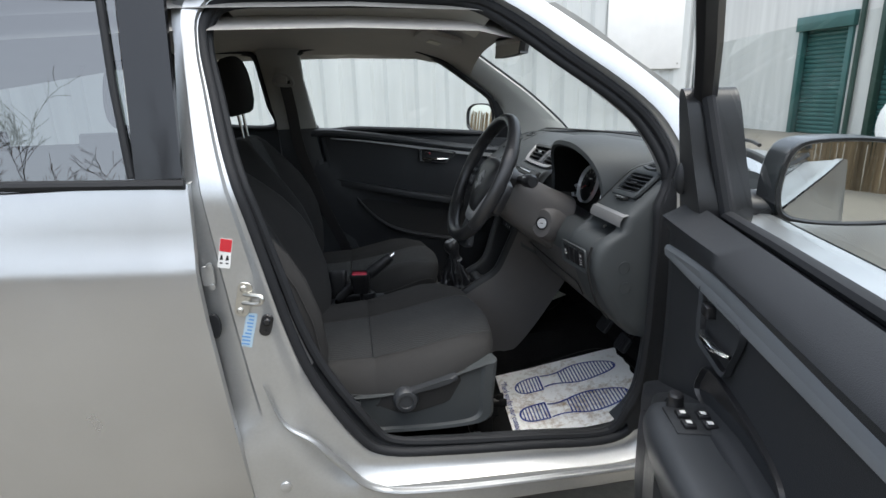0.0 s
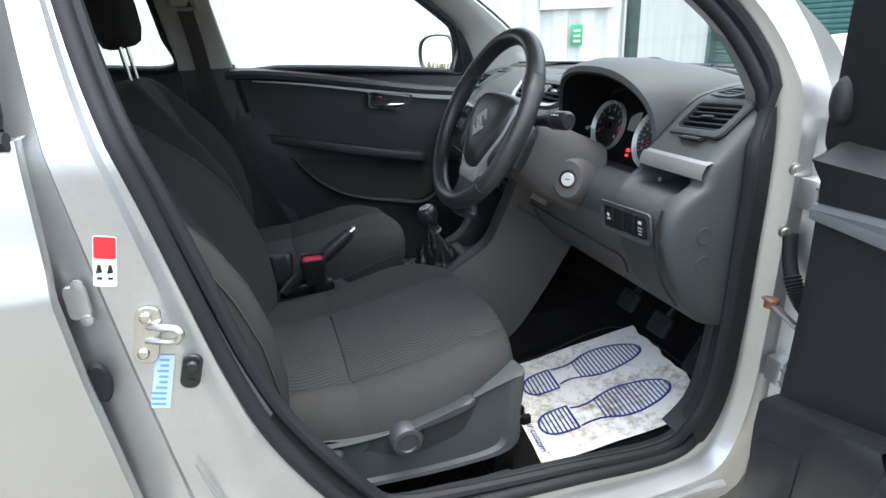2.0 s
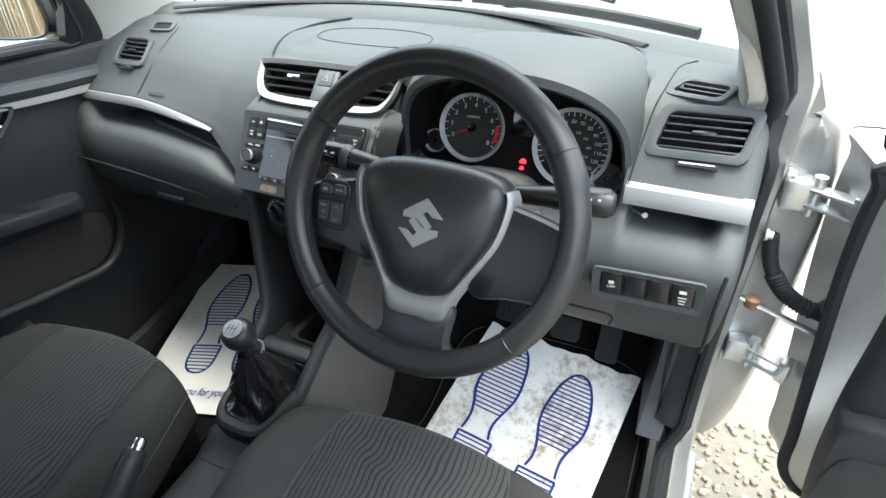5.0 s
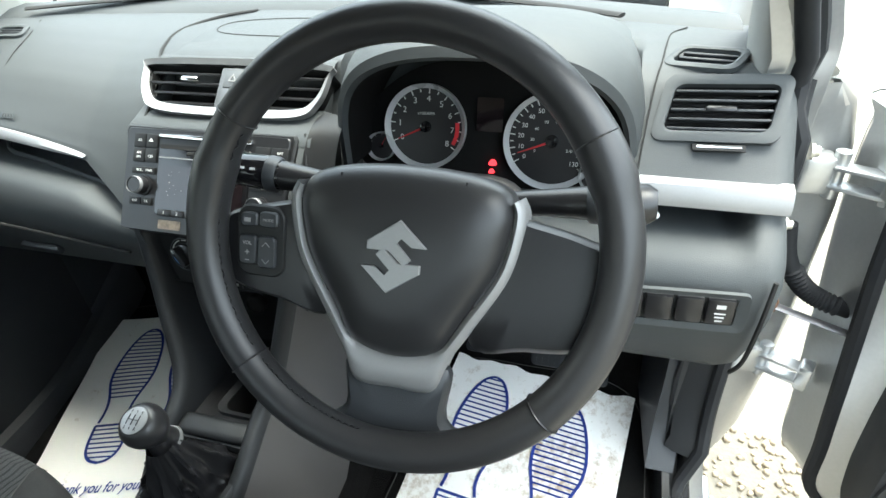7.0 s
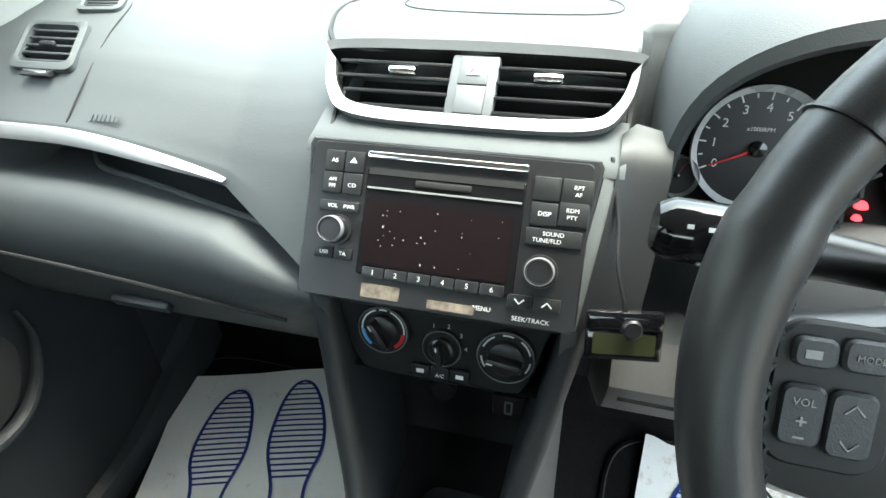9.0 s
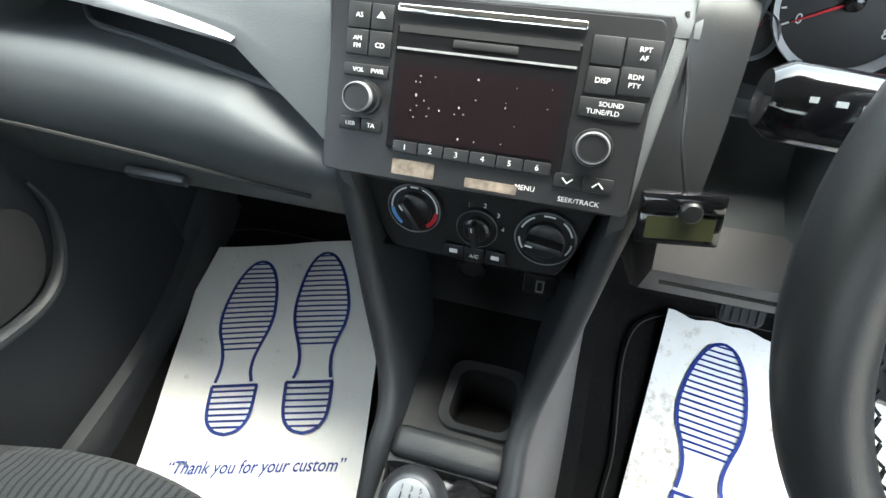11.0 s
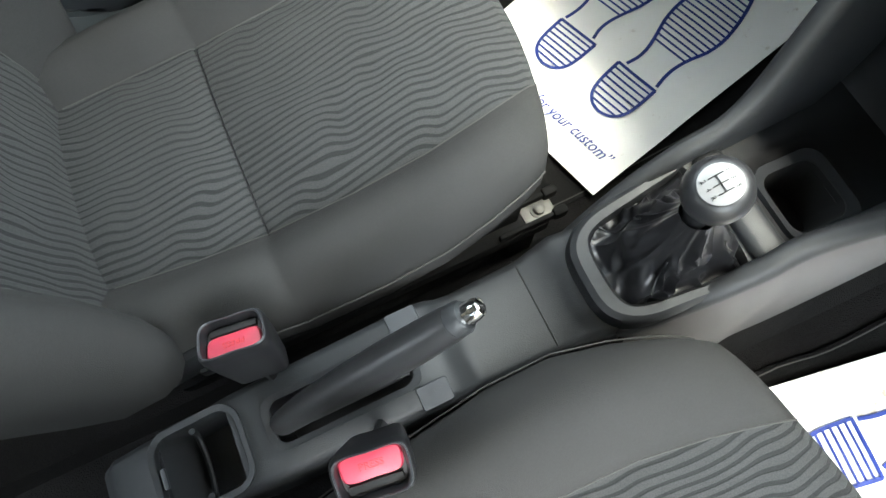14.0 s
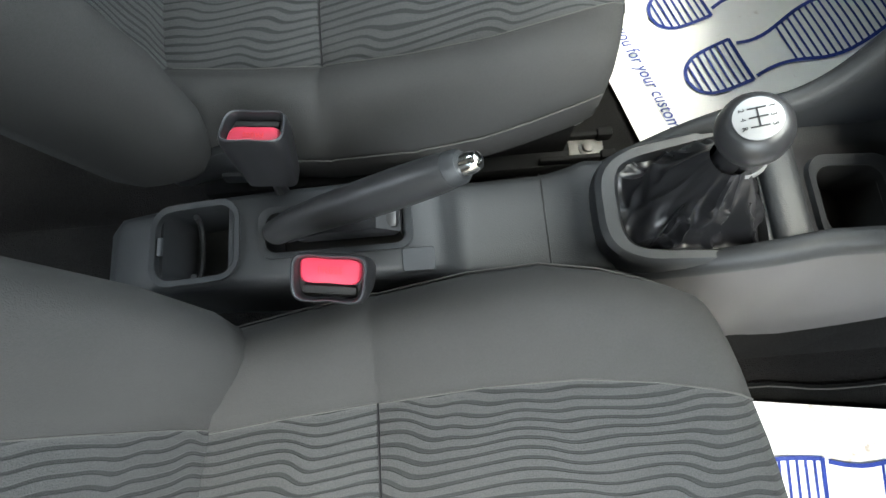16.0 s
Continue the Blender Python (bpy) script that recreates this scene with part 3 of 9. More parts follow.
loft(bm, rows, False, False)
e = [rows[i][0] for i in range(len(rows))]
loft(bm, [e, [(p[0] + 0.003, p[1] + 0.014, p[2]) for p in e], [(p[0] - 0.012, p[1] + 0.055, p[2]) for p in e]], False, False)
rear_door = thing("rear_side_door", (-0.9, -0.78, 0.2), "closed silver rear side door with a crease and tinted window", "car door")
part("door_skin", bm, SILVER, rear_door)
bm = bmesh.new()
tube(bm, [(-0.458, -0.770, 1.073), (-0.80, -0.766, 1.088), (-1.4, -0.762, 1.105)], 0.013, 8, flat=0.8)
part("belt_strip", bm, RUBBER, rear_door, "black rubber belt strip")
bm = bmesh.new()
loft(bm, [[(x, lean(z, -0.768 + d, 0.20), z) for z in (1.085, 1.17, 1.26, 1.35, 1.45)] for x, d in ((-0.462, 0.012), (-0.464, 0.0), (-0.500, -0.002), (-0.552, 0.0), (-0.556, 0.010))], False, False)
part("pillar_cover", bm, GLOSS, rear_door, "gloss black window pillar cover")
bm = bmesh.new()
tube(bm, [(-0.560, lean(1.09, -0.766, 0.20), 1.09), (-0.575, lean(1.27, -0.766, 0.20), 1.27), (-0.582, lean(1.44, -0.766, 0.20), 1.44)], 0.008, 8)
tube(bm, [(-0.582, lean(1.44, -0.766, 0.20), 1.44), (-1.0, lean(1.45, -0.762, 0.20), 1.45), (-1.4, lean(1.42, -0.75, 0.20), 1.42)], 0.010, 8)
part("window_surround", bm, RUBBER, rear_door)
bm = bmesh.new()
loft(bm, [[(x, lean(z, -0.762, 0.20) + 0.012 * (abs(x + 0.9)) ** 2, z) for z in (1.07, 1.17, 1.27, 1.37, 1.46)] for x in (-0.556, -0.8, -1.05, -1.42)], False, False)
pane = part("pane", bm, SMOKE, rear_door, "tinted window pane reflecting sky and trees")
pane.visible_shadow = False

# floor, roof, bulkhead and the closed rear
bm = bmesh.new()
rows = []
for y in [-0.70 + 0.05 * i for i in range(30)]:
    row = []
    for x in [-1.55, -1.0, -0.6, -0.4, -0.2, 0.0, 0.15, 0.30, 0.45, 0.60, 0.72, 0.80, 0.86, 0.92, 0.985]:
        z = 0.205 + max(0.0, x - 0.30) * 0.22 + max(0.0, x - 0.80) * 1.8
        if abs(y - YC) < 0.13:
            z = max(z, 0.34)
        row.append((x, y, z))
    rows.append(row)
loft(bm, rows, False, False)
part("floor_carpet", bm, CARPET, car, "black floor carpet")
bm = bmesh.new()
rows = []
for i in range(15):
    t = i / 14 * 2 - 1
    rows.append([(x, YC + 0.62 * t * s, z - 0.075 * t * t - 0.035 * abs(t) ** 6) for x, z, s in ((0.44, 1.405, 0.93), (0.36, 1.448, 0.96), (0.20, 1.482, 0.98), (-0.1, 1.492, 1), (-0.5, 1.490, 1), (-1.0, 1.47, 1), (-1.5, 1.40, 1))])
loft(bm, rows, False, False)
loft(bm, [[(p[0], p[1], p[2] + 0.045) for p in r] for r in rows], False, False)
part("headlining", bm, LINING, car, "light grey cloth headlining")
bm = bmesh.new()
loft(bm, [[(x, YC + 0.64 * t * s, z + 0.055 - 0.05 * t * t - 0.03 * abs(t) ** 6) for t in [i / 8 - 1 for i in range(17)]] for x, z, s in ((0.46, 1.40, 0.95), (0.30, 1.465, 0.98), (0.0, 1.495, 1), (-0.6, 1.49, 1), (-1.55, 1.40, 1))], False, False)
part("roof_skin", bm, SILVER, car)
bm = bmesh.new()
box(bm, (-1.56, YC, 0.65), (0.04, 1.42, 0.95), None, 0.01)
box(bm, (0.99, YC, 0.62), (0.03, 1.44, 0.72), None, 0.01)
part("bulkhead", bm, CARPET, car)
bm = bmesh.new()
for s in (-1, 1):
    loft(bm, [[(x, YC + s * y, z) for x in (-1.56, -1.2, -0.45)] for y, z in ((0.715, 0.2), (0.73, 0.6), (0.72, 1.06))], False, False)
part("rear_side_trim", bm, TRIM, car, "dark rear side trim")

# bonnet and windscreen
bm = bmesh.new()
loft(bm, [[(x - 0.30 * (t * t), YC + 0.70 * t, z - 0.06 * t * t) for t in [i / 8 - 1 for i in range(17)]] for x, z in ((1.16, 0.985), (1.20, 1.000), (1.5, 0.97), (1.9, 0.88), (2.05, 0.75), (2.08, 0.4))], False, False)
part("bonnet", bm, SILVER, car, "silver bonnet")
bm = bmesh.new()
loft(bm, [[(x - k * t * t, YC + w * t, z - 0.03 * t * t) for t in [i / 8 - 1 for i in range(17)]] for x, z, w, k in ((1.13, 0.985, 0.70, 0.20), (0.98, 1.09, 0.685, 0.17), (0.72, 1.265, 0.645, 0.12), (0.45, 1.432, 0.585, 0.06))], False, False)
screen = part("windscreen", bm, PANE, car, "clear curved windscreen")
screen.visible_shadow = False
bm = bmesh.new()
loft(bm, [[(x - k * t * t, YC + w * t, z - 0.03 * t * t) for t in [i / 8 - 1 for i in range(17)]] for x, z, w, k in ((1.145, 0.978, 0.70, 0.20), (1.10, 1.005, 0.70, 0.20), (1.085, 1.012, 0.70, 0.20))], False, False)
part("screen_border", bm, BLACK, car)

# grey cover of the far front pillar, and its mirror image behind the driver's doorway
PIL = [((0.25, 0.582, 1.412), (0.400, 0.548, 1.425)), ((0.36, 0.602, 1.340), (0.500, 0.567, 1.358)), ((0.515, 0.632, 1.232), (0.690, 0.606, 1.232)), ((0.585, 0.648, 1.165), (0.795, 0.634, 1.155)), ((0.632, 0.672, 1.07), (0.900, 0.664, 1.070)), ((0.655, 0.690, 0.99), (0.960, 0.680, 1.010))]
bm = bmesh.new()
rows = []
for a, b in PIL:
    a, b = Vector(a), Vector(b)
    rows.append([a + V(-0.004, 0.015, 0), a, a + (b - a) * 0.12 + V(0, -0.012, 0.0), a + (b - a) * 0.55 + V(0, -0.022, 0.01), a + (b - a) * 0.92 + V(0, -0.012, 0), b, b + V(0.0, 0.02, 0.005)])
rows = [[r[k] for r in rows] for k in range(7)]
rows = [spline(r, 26) for r in rows]
loft(bm, rows, False, False)
part("front_pillar_trim", bm, PILLAR, car, "light grey front pillar trim")
RPIL = [(1.015, 0.630, 0.650, -0.681), (1.06, 0.618, 0.644, -0.673), (1.12, 0.590, 0.602, -0.660), (1.18, 0.540, 0.540, -0.638), (1.24, 0.475, 0.466, -0.618), (1.30, 0.389, 0.385, -0.594), (1.37, 0.292, 0.300, -0.562), (1.425, 0.20, 0.22, -0.530)]
bm = bmesh.new()
rows = []
for z, xa, xs, ys in RPIL:
    ya = lean(z, -0.724)
    rows.append([V(xa + 0.004, ya - 0.006, z), V(xa - 0.004, ya + 0.006, z), V(xa * 0.5 + xs * 0.5 - 0.004, (ya + ys) / 2 + 0.012, z), V(xs - 0.006, ys - 0.004, z), V(xs + 0.03, ys + 0.004, z + 0.006), V(xs + 0.12, ys - 0.012, z + 0.01), V(xs + 0.17, ys - 0.05, z + 0.01)])
loft(bm, [spline([r[k] for r in rows], 26) for k in range(7)], False, False)
part("front_pillar_trim", bm, PILLAR, car)
bm = bmesh.new()
edge = spline([b for a, b in PIL], 24)
tube(bm, [p + V(0.004, 0.012, 0.004) for p in edge], 0.007, 8)
part("screen_seal", bm, RUBBER, car)

# passenger side: roof rail, centre pillar, window frames and panes
def far_side(z, k=0.30):
    return 0.68 - k * (z - 1.05)


WIN = [(-0.275, 1.075), (-0.10, 1.075), (0.10, 1.063), (0.30, 1.048), (0.50, 1.030), (0.592, 1.020), (0.580, 1.10), (0.553, 1.183), (0.513, 1.222), (0.43, 1.28), (0.357, 1.330),
       (0.29, 1.370), (0.21, 1.402), (0.11, 1.422), (-0.05, 1.428), (-0.20, 1.426), (-0.285, 1.415), (-0.312, 1.385), (-0.306, 1.30), (-0.290, 1.18)]
REARWIN = [(-0.445, 1.10), (-0.70, 1.11), (-1.0, 1.115), (-1.10, 1.15), (-1.08, 1.30), (-1.02, 1.385), (-0.90, 1.408), (-0.70, 1.415), (-0.52, 1.412), (-0.480, 1.385), (-0.465, 1.30), (-0.452, 1.20)]
for outline, nm in ((WIN, "front"), (REARWIN, "rear")):
    loop = spline([(x, far_side(z), z) for x, z in outline], 64, True)
    bm = bmesh.new()
    tube(bm, loop, 0.010, 8, True)
    tube(bm, [p + V(0, 0.022, 0) for p in loop], 0.014, 8, True)
    part("window_seal", bm, RUBBER, car, "black rubber window seal")
    bm = bmesh.new()
    bm.faces.new([bm.verts.new(p + V(0, 0.028, 0)) for p in loop])
    w = part("pane", bm, PANE, car, "clear side window pane")
    w.visible_shadow = False
# roof rail above the windows
bm = bmesh.new()
rail = [(-1.15, 1.36), (-1.05, 1.41), (-0.85, 1.43), (-0.5, 1.436), (-0.2, 1.446), (0.0, 1.448), (0.12, 1.440), (0.22, 1.420), (0.31, 1.385), (0.37, 1.345)]
rows = []
for d, (dy, dz) in enumerate(((0.02, -0.006), (-0.012, -0.004), (-0.025, 0.02), (-0.055, 0.045))):
    rows.append(spline([(x, far_side(z) + dy, z + dz) for x, z in rail], 30))
loft(bm, rows, False, False)
part("roof_rail_trim", bm, LINING, car)
# centre pillar cover
bm = bmesh.new()
rows = []
for z, x0, x1 in ((1.445, -0.485, -0.270), (1.40, -0.470, -0.300), (1.30, -0.455, -0.295), (1.20, -0.442, -0.278), (1.09, -0.430, -0.258)):
    y = far_side(z)
    rows.append([(x0 - 0.004, y + 0.02, z), (x0, y - 0.006, z), (x0 + 0.02, y - 0.022, z), ((x0 + x1) / 2, y - 0.028, z), (x1 - 0.02, y - 0.022, z), (x1, y - 0.006, z), (x1 + 0.004, y + 0.02, z)])
loft(bm, rows, False, False)
part("centre_pillar_trim", bm, PILLAR, car, "light grey upper centre pillar trim")
bm = bmesh.new()
rows = []
for z, x0, x1 in ((1.10, -0.435, -0.250), (1.00, -0.43, -0.235), (0.80, -0.42, -0.19), (0.55, -0.41, -0.10), (0.35, -0.42, -0.02), (0.22, -0.45, 0.0)):
    rows.append([(x0, 0.69, z), (x0 + 0.01, 0.665, z), ((x0 + x1) / 2, 0.645, z), (x1 - 0.02, 0.655, z), (x1, 0.69, z)])
loft(bm, rows, False, False)
part("lower_pillar_trim", bm, TRIM, car, "dark grey lower pillar trim")
bm = bmesh.new()
tube(bm, spline([(-0.245, 0.675, 1.08), (-0.225, 0.672, 0.95), (-0.19, 0.67, 0.75), (-0.11, 0.67, 0.52), (-0.02, 0.67, 0.36), (0.10, 0.672, 0.30), (0.45, 0.674, 0.29), (0.60, 0.68, 0.36)], 40), 0.013, 8)
part("door_seal", bm, RUBBER, car)
bm = bmesh.new()
loft(bm, [spline([(-0.12, y, z), (0.0, y, z - 0.05), (0.2, y, z - 0.06), (0.45, y, z - 0.05), (0.62, y, z + 0.0), (0.80, y, z + 0.10)], 24) for y, z in ((0.680, 0.335), (0.66, 0.345), (0.635, 0.338), (0.622, 0.30), (0.618, 0.24))], False, False)
part("sill_trim", bm, TRIM, car)

# card of the rear passenger door, behind the front seat
bm = bmesh.new()
loft(bm, [[(x, y, z) for x in (-1.25, -0.9, -0.6, -0.425)] for y, z in ((0.672, 0.26), (0.660, 0.55), (0.664, 0.90), (0.668, 1.06), (0.682, 1.100), (0.700, 1.104))], False, False)
part("rear_door_card", bm, DOORCARD, car, "dark plastic rear door card")

# belts
def belt(name, path, width, parent):
    bm = bmesh.new()
    p = spline(path, 30)
    loft(bm, [[q + Vector(width) * 0.5 * s + V(0, d, 0) for q in p] for s, d in ((-1, 0), (1, 0), (1, 0.002), (-1, 0.002))], False, False)
    return part(name, bm, BLACK, parent)


seat_belt = thing("seat_belt", (-0.35, 0.63, 1.3), "black passenger seat belt hanging from its grey pillar anchor", "seat belt")
belt("webbing", [(-0.375, 0.575, 1.325), (-0.355, 0.598, 1.18), (-0.335, 0.620, 1.0), (-0.26, 0.628, 0.75), (-0.16, 0.625, 0.50), (-0.12, 0.63, 0.30)], (0.046, 0, 0.010), seat_belt)
bm = bmesh.new()
box(bm, (-0.380, 0.570, 1.335), (0.050, 0.022, 0.115), pose(0, 0, 0, -16), 0.010)
part("anchor_cover", bm, PILLAR, seat_belt)
bm = bmesh.new()
tube(bm, spline([(-0.415, 0.570, 1.285), (-0.405, 0.556, 1.315), (-0.375, 0.552, 1.325), (-0.345, 0.560, 1.310), (-0.335, 0.576, 1.280), (-0.372, 0.576, 1.275)], 24, True), 0.007, 8, True)
part("guide_loop", bm, PILLAR, seat_belt)

# passenger door card, seen from inside
pdoor = thing("passenger_door", (0.2, 0.72, 0.25), "closed passenger door with a dark plastic card and silver strip", "car door")
bm = bmesh.new()
rows = []
for i in range(36):
    x = -0.29 + 0.95 * i / 35
    top = 1.088 - 0.068 * (x + 0.28) + 0.005 * max(0.0, -x)
    row = []
    for j in range(30):
        t = j / 29
        z = 0.28 + (top - 0.28) * t
        y = 0.672 - 0.012 * math.sin(math.pi * min(1, max(0, (z - 0.55) / 0.45)))
        y += 0.035 * max(0.0, (t - 0.955) / 0.045) ** 2
        low = 0.75 - 1.3 * (x + 0.10) if x < 0.08 else 0.52 + 0.05 * abs(x - 0.25)
        if z < low:
            y -= 0.016
        row.append((x, y, z))
    rows.append(row)
loft(bm, rows, False, False)
part("door_card", bm, DOORCARD, pdoor)
SL = [(-0.200, 1.040), (-0.05, 1.022), (0.10, 0.998), (0.25, 0.972), (0.42, 0.945), (0.625, 0.922)]
bm = bmesh.new()
line = spline([(x, 0.655, z) for x, z in SL], 40)
loft(bm, [[p + V(0, 0.010, 0.0085 * (i + 4) / 44 + 0.003) for i, p in enumerate(line)], [p + V(0, -0.004, 0.0075 * (i + 4) / 44 + 0.002) for i, p in enumerate(line)],
          [p + V(0, -0.005, -0.0075 * (i + 4) / 44) for i, p in enumerate(line)], [p + V(0, 0.010, -0.0085 * (i + 4) / 44) for i, p in enumerate(line)]], False, False)
part("silver_strip", bm, SATIN, pdoor, "satin silver trim strip")
bm = bmesh.new()
pad = spline([(-0.285, 0.652, 1.070)] + [(x, 0.650, z + 0.030) for x, z in SL], 40)
loft(bm, [[p + V(0, dy, dz) for p in pad] for dy, dz in ((0.016, -0.024), (0.0, -0.018), (-0.005, -0.004), (0.0, 0.008), (0.012, 0.014), (0.040, 0.014))], False, False)
part("upper_pad", bm, TRIM, pdoor)


def door_pull(parent, m, label):
    """A recessed inner handle: bezel, cup, chrome lever and lock tab. In m: x along the door, y up, z out."""
    o = spline([(-0.095, 0.032, 0), (0.0, 0.033, 0), (0.085, 0.034, 0), (0.098, 0.020, 0), (0.070, -0.012, 0), (0.045, -0.034, 0), (-0.02, -0.035, 0), (-0.085, -0.034, 0), (-0.098, -0.02, 0), (-0.1, 0.015, 0)], 40, True)
    i = [p * 0.90 for p in o]
    bm = bmesh.new()
    frame_ring(bm, o, i, 0.008, m, 0, 0.4)
    pull = part("inner_handle", bm, TRIM, parent, label)
    bm = bmesh.new()
    back = loft(bm, [[m @ (p + V(0, 0, 0.004)) for p in i], [m @ (p * 0.96 + V(0, 0, -0.010)) for p in i], [m @ (p * 0.6 + V(0, 0, -0.014)) for p in i]], True, False)
    bm.faces.new(back[-1])
    part("cup", bm, BLACK, pull)
    bm = bmesh.new()
    tube(bm, [m @ V(-0.072, -0.018, 0.004), m @ V(-0.04, -0.016, 0.010), m @ V(0.02, -0.012, 0.011), m @ V(0.060, -0.008, 0.003)], [0.007, 0.0085, 0.0085, 0.005], 10, flat=0.7)
    part("lever", bm, CHROME, pull)
    bm = bmesh.new()
    box(bm, m @ V(-0.055, 0.012, 0.003), (0.03, 0.014, 0.016), m, 0.003)
    part("lock_tab", bm, BLACK, pull)
    if parent.name != "passenger_door":
        return pull
    bm = bmesh.new()
    box(bm, m @ V(-0.046, 0.014, 0.0112), (0.007, 0.005, 0.001), m.normalized(), 0.0004)
    part("lock_mark", bm, REDINK, pull)
    return pull


door_pull(pdoor, axes((0.288, 0.655, 0.937), (1, 0, -0.13), (0, 0, 1)) @ Matrix.Diagonal((0.86, 0.86, 1, 1)), "chrome inner door handle")
bm = bmesh.new()
arm = spline([(-0.19, 0.66, 0.845), (-0.05, 0.635, 0.818), (0.10, 0.620, 0.785), (0.25, 0.615, 0.752), (0.385, 0.622, 0.724), (0.415, 0.655, 0.716)], 30)
loft(bm, [[p + V(0, max(0.0, dy + (0.672 - p.y)) if dy > 0 else dy * min(1, (0.672 - p.y) / 0.05), dz) for p in arm] for dy, dz in ((0.02, 0.010), (0.004, 0.012), (-0.010, 0.010), (-0.014, 0.002), (-0.010, -0.020), (0.004, -0.026), (0.02, -0.06))], False, False)
armrest = part("armrest", bm, CONSOLE, pdoor)
for x0, x1 in ((0.03, 0.16), (0.27, 0.32)):
    bm = bmesh.new()
    za, zb = 0.845 - (x0 + 0.19) * 0.213, 0.845 - (x1 + 0.19) * 0.213
    loft(bm, [[(x0, 0.628, za + 0.0135), (x0, 0.645, za + 0.0135)], [(x1, 0.622, zb + 0.0145), (x1, 0.640, zb + 0.0145)]], False, False)
    part("switch_recess", bm, BLACK, armrest)
bm = bmesh.new()
tube(bm, spline([(-0.10, 0.640, 0.765), (-0.04, 0.632, 0.69), (0.04, 0.626, 0.625), (0.14, 0.622, 0.585), (0.28, 0.622, 0.553), (0.38, 0.624, 0.535), (0.44, 0.63, 0.56), (0.478, 0.64, 0.62), (0.480, 0.65, 0.67)], 50), [0.004 + 0.009 * math.sin(math.pi * k / 49) for k in range(50)], 10, flat=0.7)
part("pocket_rim", bm, CONSOLE, pdoor)
# flat sheet over the card; its black paints the shade inside the pocket
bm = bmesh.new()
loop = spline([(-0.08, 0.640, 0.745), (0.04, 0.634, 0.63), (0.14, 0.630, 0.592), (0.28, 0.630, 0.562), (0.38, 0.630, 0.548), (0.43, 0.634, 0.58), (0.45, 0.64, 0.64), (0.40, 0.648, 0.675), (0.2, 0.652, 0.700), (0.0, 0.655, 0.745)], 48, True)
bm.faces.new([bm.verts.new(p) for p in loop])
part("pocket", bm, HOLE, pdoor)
bm = bmesh.new()
sail = spline([(0.565, 1.022, 0), (0.645, 1.008, 0), (0.640, 1.06, 0), (0.610, 1.125, 0), (0.570, 1.180, 0), (0.558, 1.165, 0), (0.570, 1.10, 0)], 40, True)
loft(bm, [[(p.x, far_side(p.y) + d, p.y) for p in sail] for d in (0.02, -0.008)], True, True)
part("mirror_sail", bm, BLACK, pdoor, "black triangular mirror cover")


# door mirrors
def door_mirror(parent, m, label, s=1):
    """A rounded housing on a short foot. In m: x along the face, y up, z towards the rear; s: 1 where x points outwards, else -1."""
    shape = [(-0.085, -0.048), (-0.05, -0.062), (0.03, -0.060), (0.085, -0.046), (0.100, 0.0), (0.092, 0.045), (0.05, 0.068), (-0.03, 0.070), (-0.075, 0.055), (-0.09, 0.0)]
    loop = spline([(s * x, y, 0) for x, y in shape], 40, True)
    bm = bmesh.new()
    rings = [[m @ (p * k + V(-0.01 * s * (1 - k) - (0.022 * s if z < -0.02 else 0), 0, z)) for p in loop] for k, z in ((0.90, -0.006), (0.93, 0.004), (0.99, 0.004), (1.0, -0.004), (1.02, -0.03), (0.98, -0.07), (0.82, -0.105), (0.52, -0.128), (0.15, -0.137))]
    loft(bm, rings, True, True)
    house = part("mirror_housing", bm, SILVER_DARK, parent, label)
    bm = bmesh.new()
    rings = [[m @ (p * k + V(0, 0, z)) for p in loop] for k, z in ((0.895, -0.004), (0.93, 0.0055), (0.985, 0.0055), (1.004, -0.002), (1.004, -0.010))]
    loft(bm, rings, True, False)
    part("mirror_rim", bm, BLACK, house)
    bm = bmesh.new()
    loft(bm, [[m @ (p * 0.90 + V(0, 0, -0.002)) for p in loop], [m @ (p * 0.91 + V(0, 0, -0.006)) for p in loop]], True, True)
    part("mirror_glass", bm, MIRROR, house, "mirror glass showing the fence")
    bm = bmesh.new()
    rings = [[m @ V(s * x, -0.048 + 0.028 * math.sin(a) * k, -0.05 + 0.045 * math.cos(a) * k) for a in [2 * math.pi * j / 16 for j in range(16)]] for x, k in ((-0.05, 0.8), (-0.09, 0.9), (-0.13, 1.0), (-0.165, 1.15))]
    loft(bm, rings, True, True)
    part("mirror_foot", bm, BLACK, house)
    return house


SILVER_DARK = surface("mirror_paint", (0.035, 0.040, 0.045), 0.32, 0.0, 500, 0.04, 0.06, 0.0002, coat=0.5)
door_mirror(pdoor, axes((0.545, 0.845, 1.090), (0.456, -0.89, 0), (0.07, 0.036, 1)) @ Matrix.Scale(1.08, 4), "grey-blue passenger door mirror", -1)


# ---- driver's door, standing open ----
HINGE = Vector((0.585, -0.865, 0.0))
ALONG, INWARD = Vector((-0.309, -0.951, 0)).normalized(), Vector((-0.951, 0.309, 0)).normalized()


def dp(s, n, z):
    """A place on the open door: s metres from the hinge, n towards its inner side, height z."""
    return HINGE + ALONG * s + INWARD * n + V(0, 0, z)


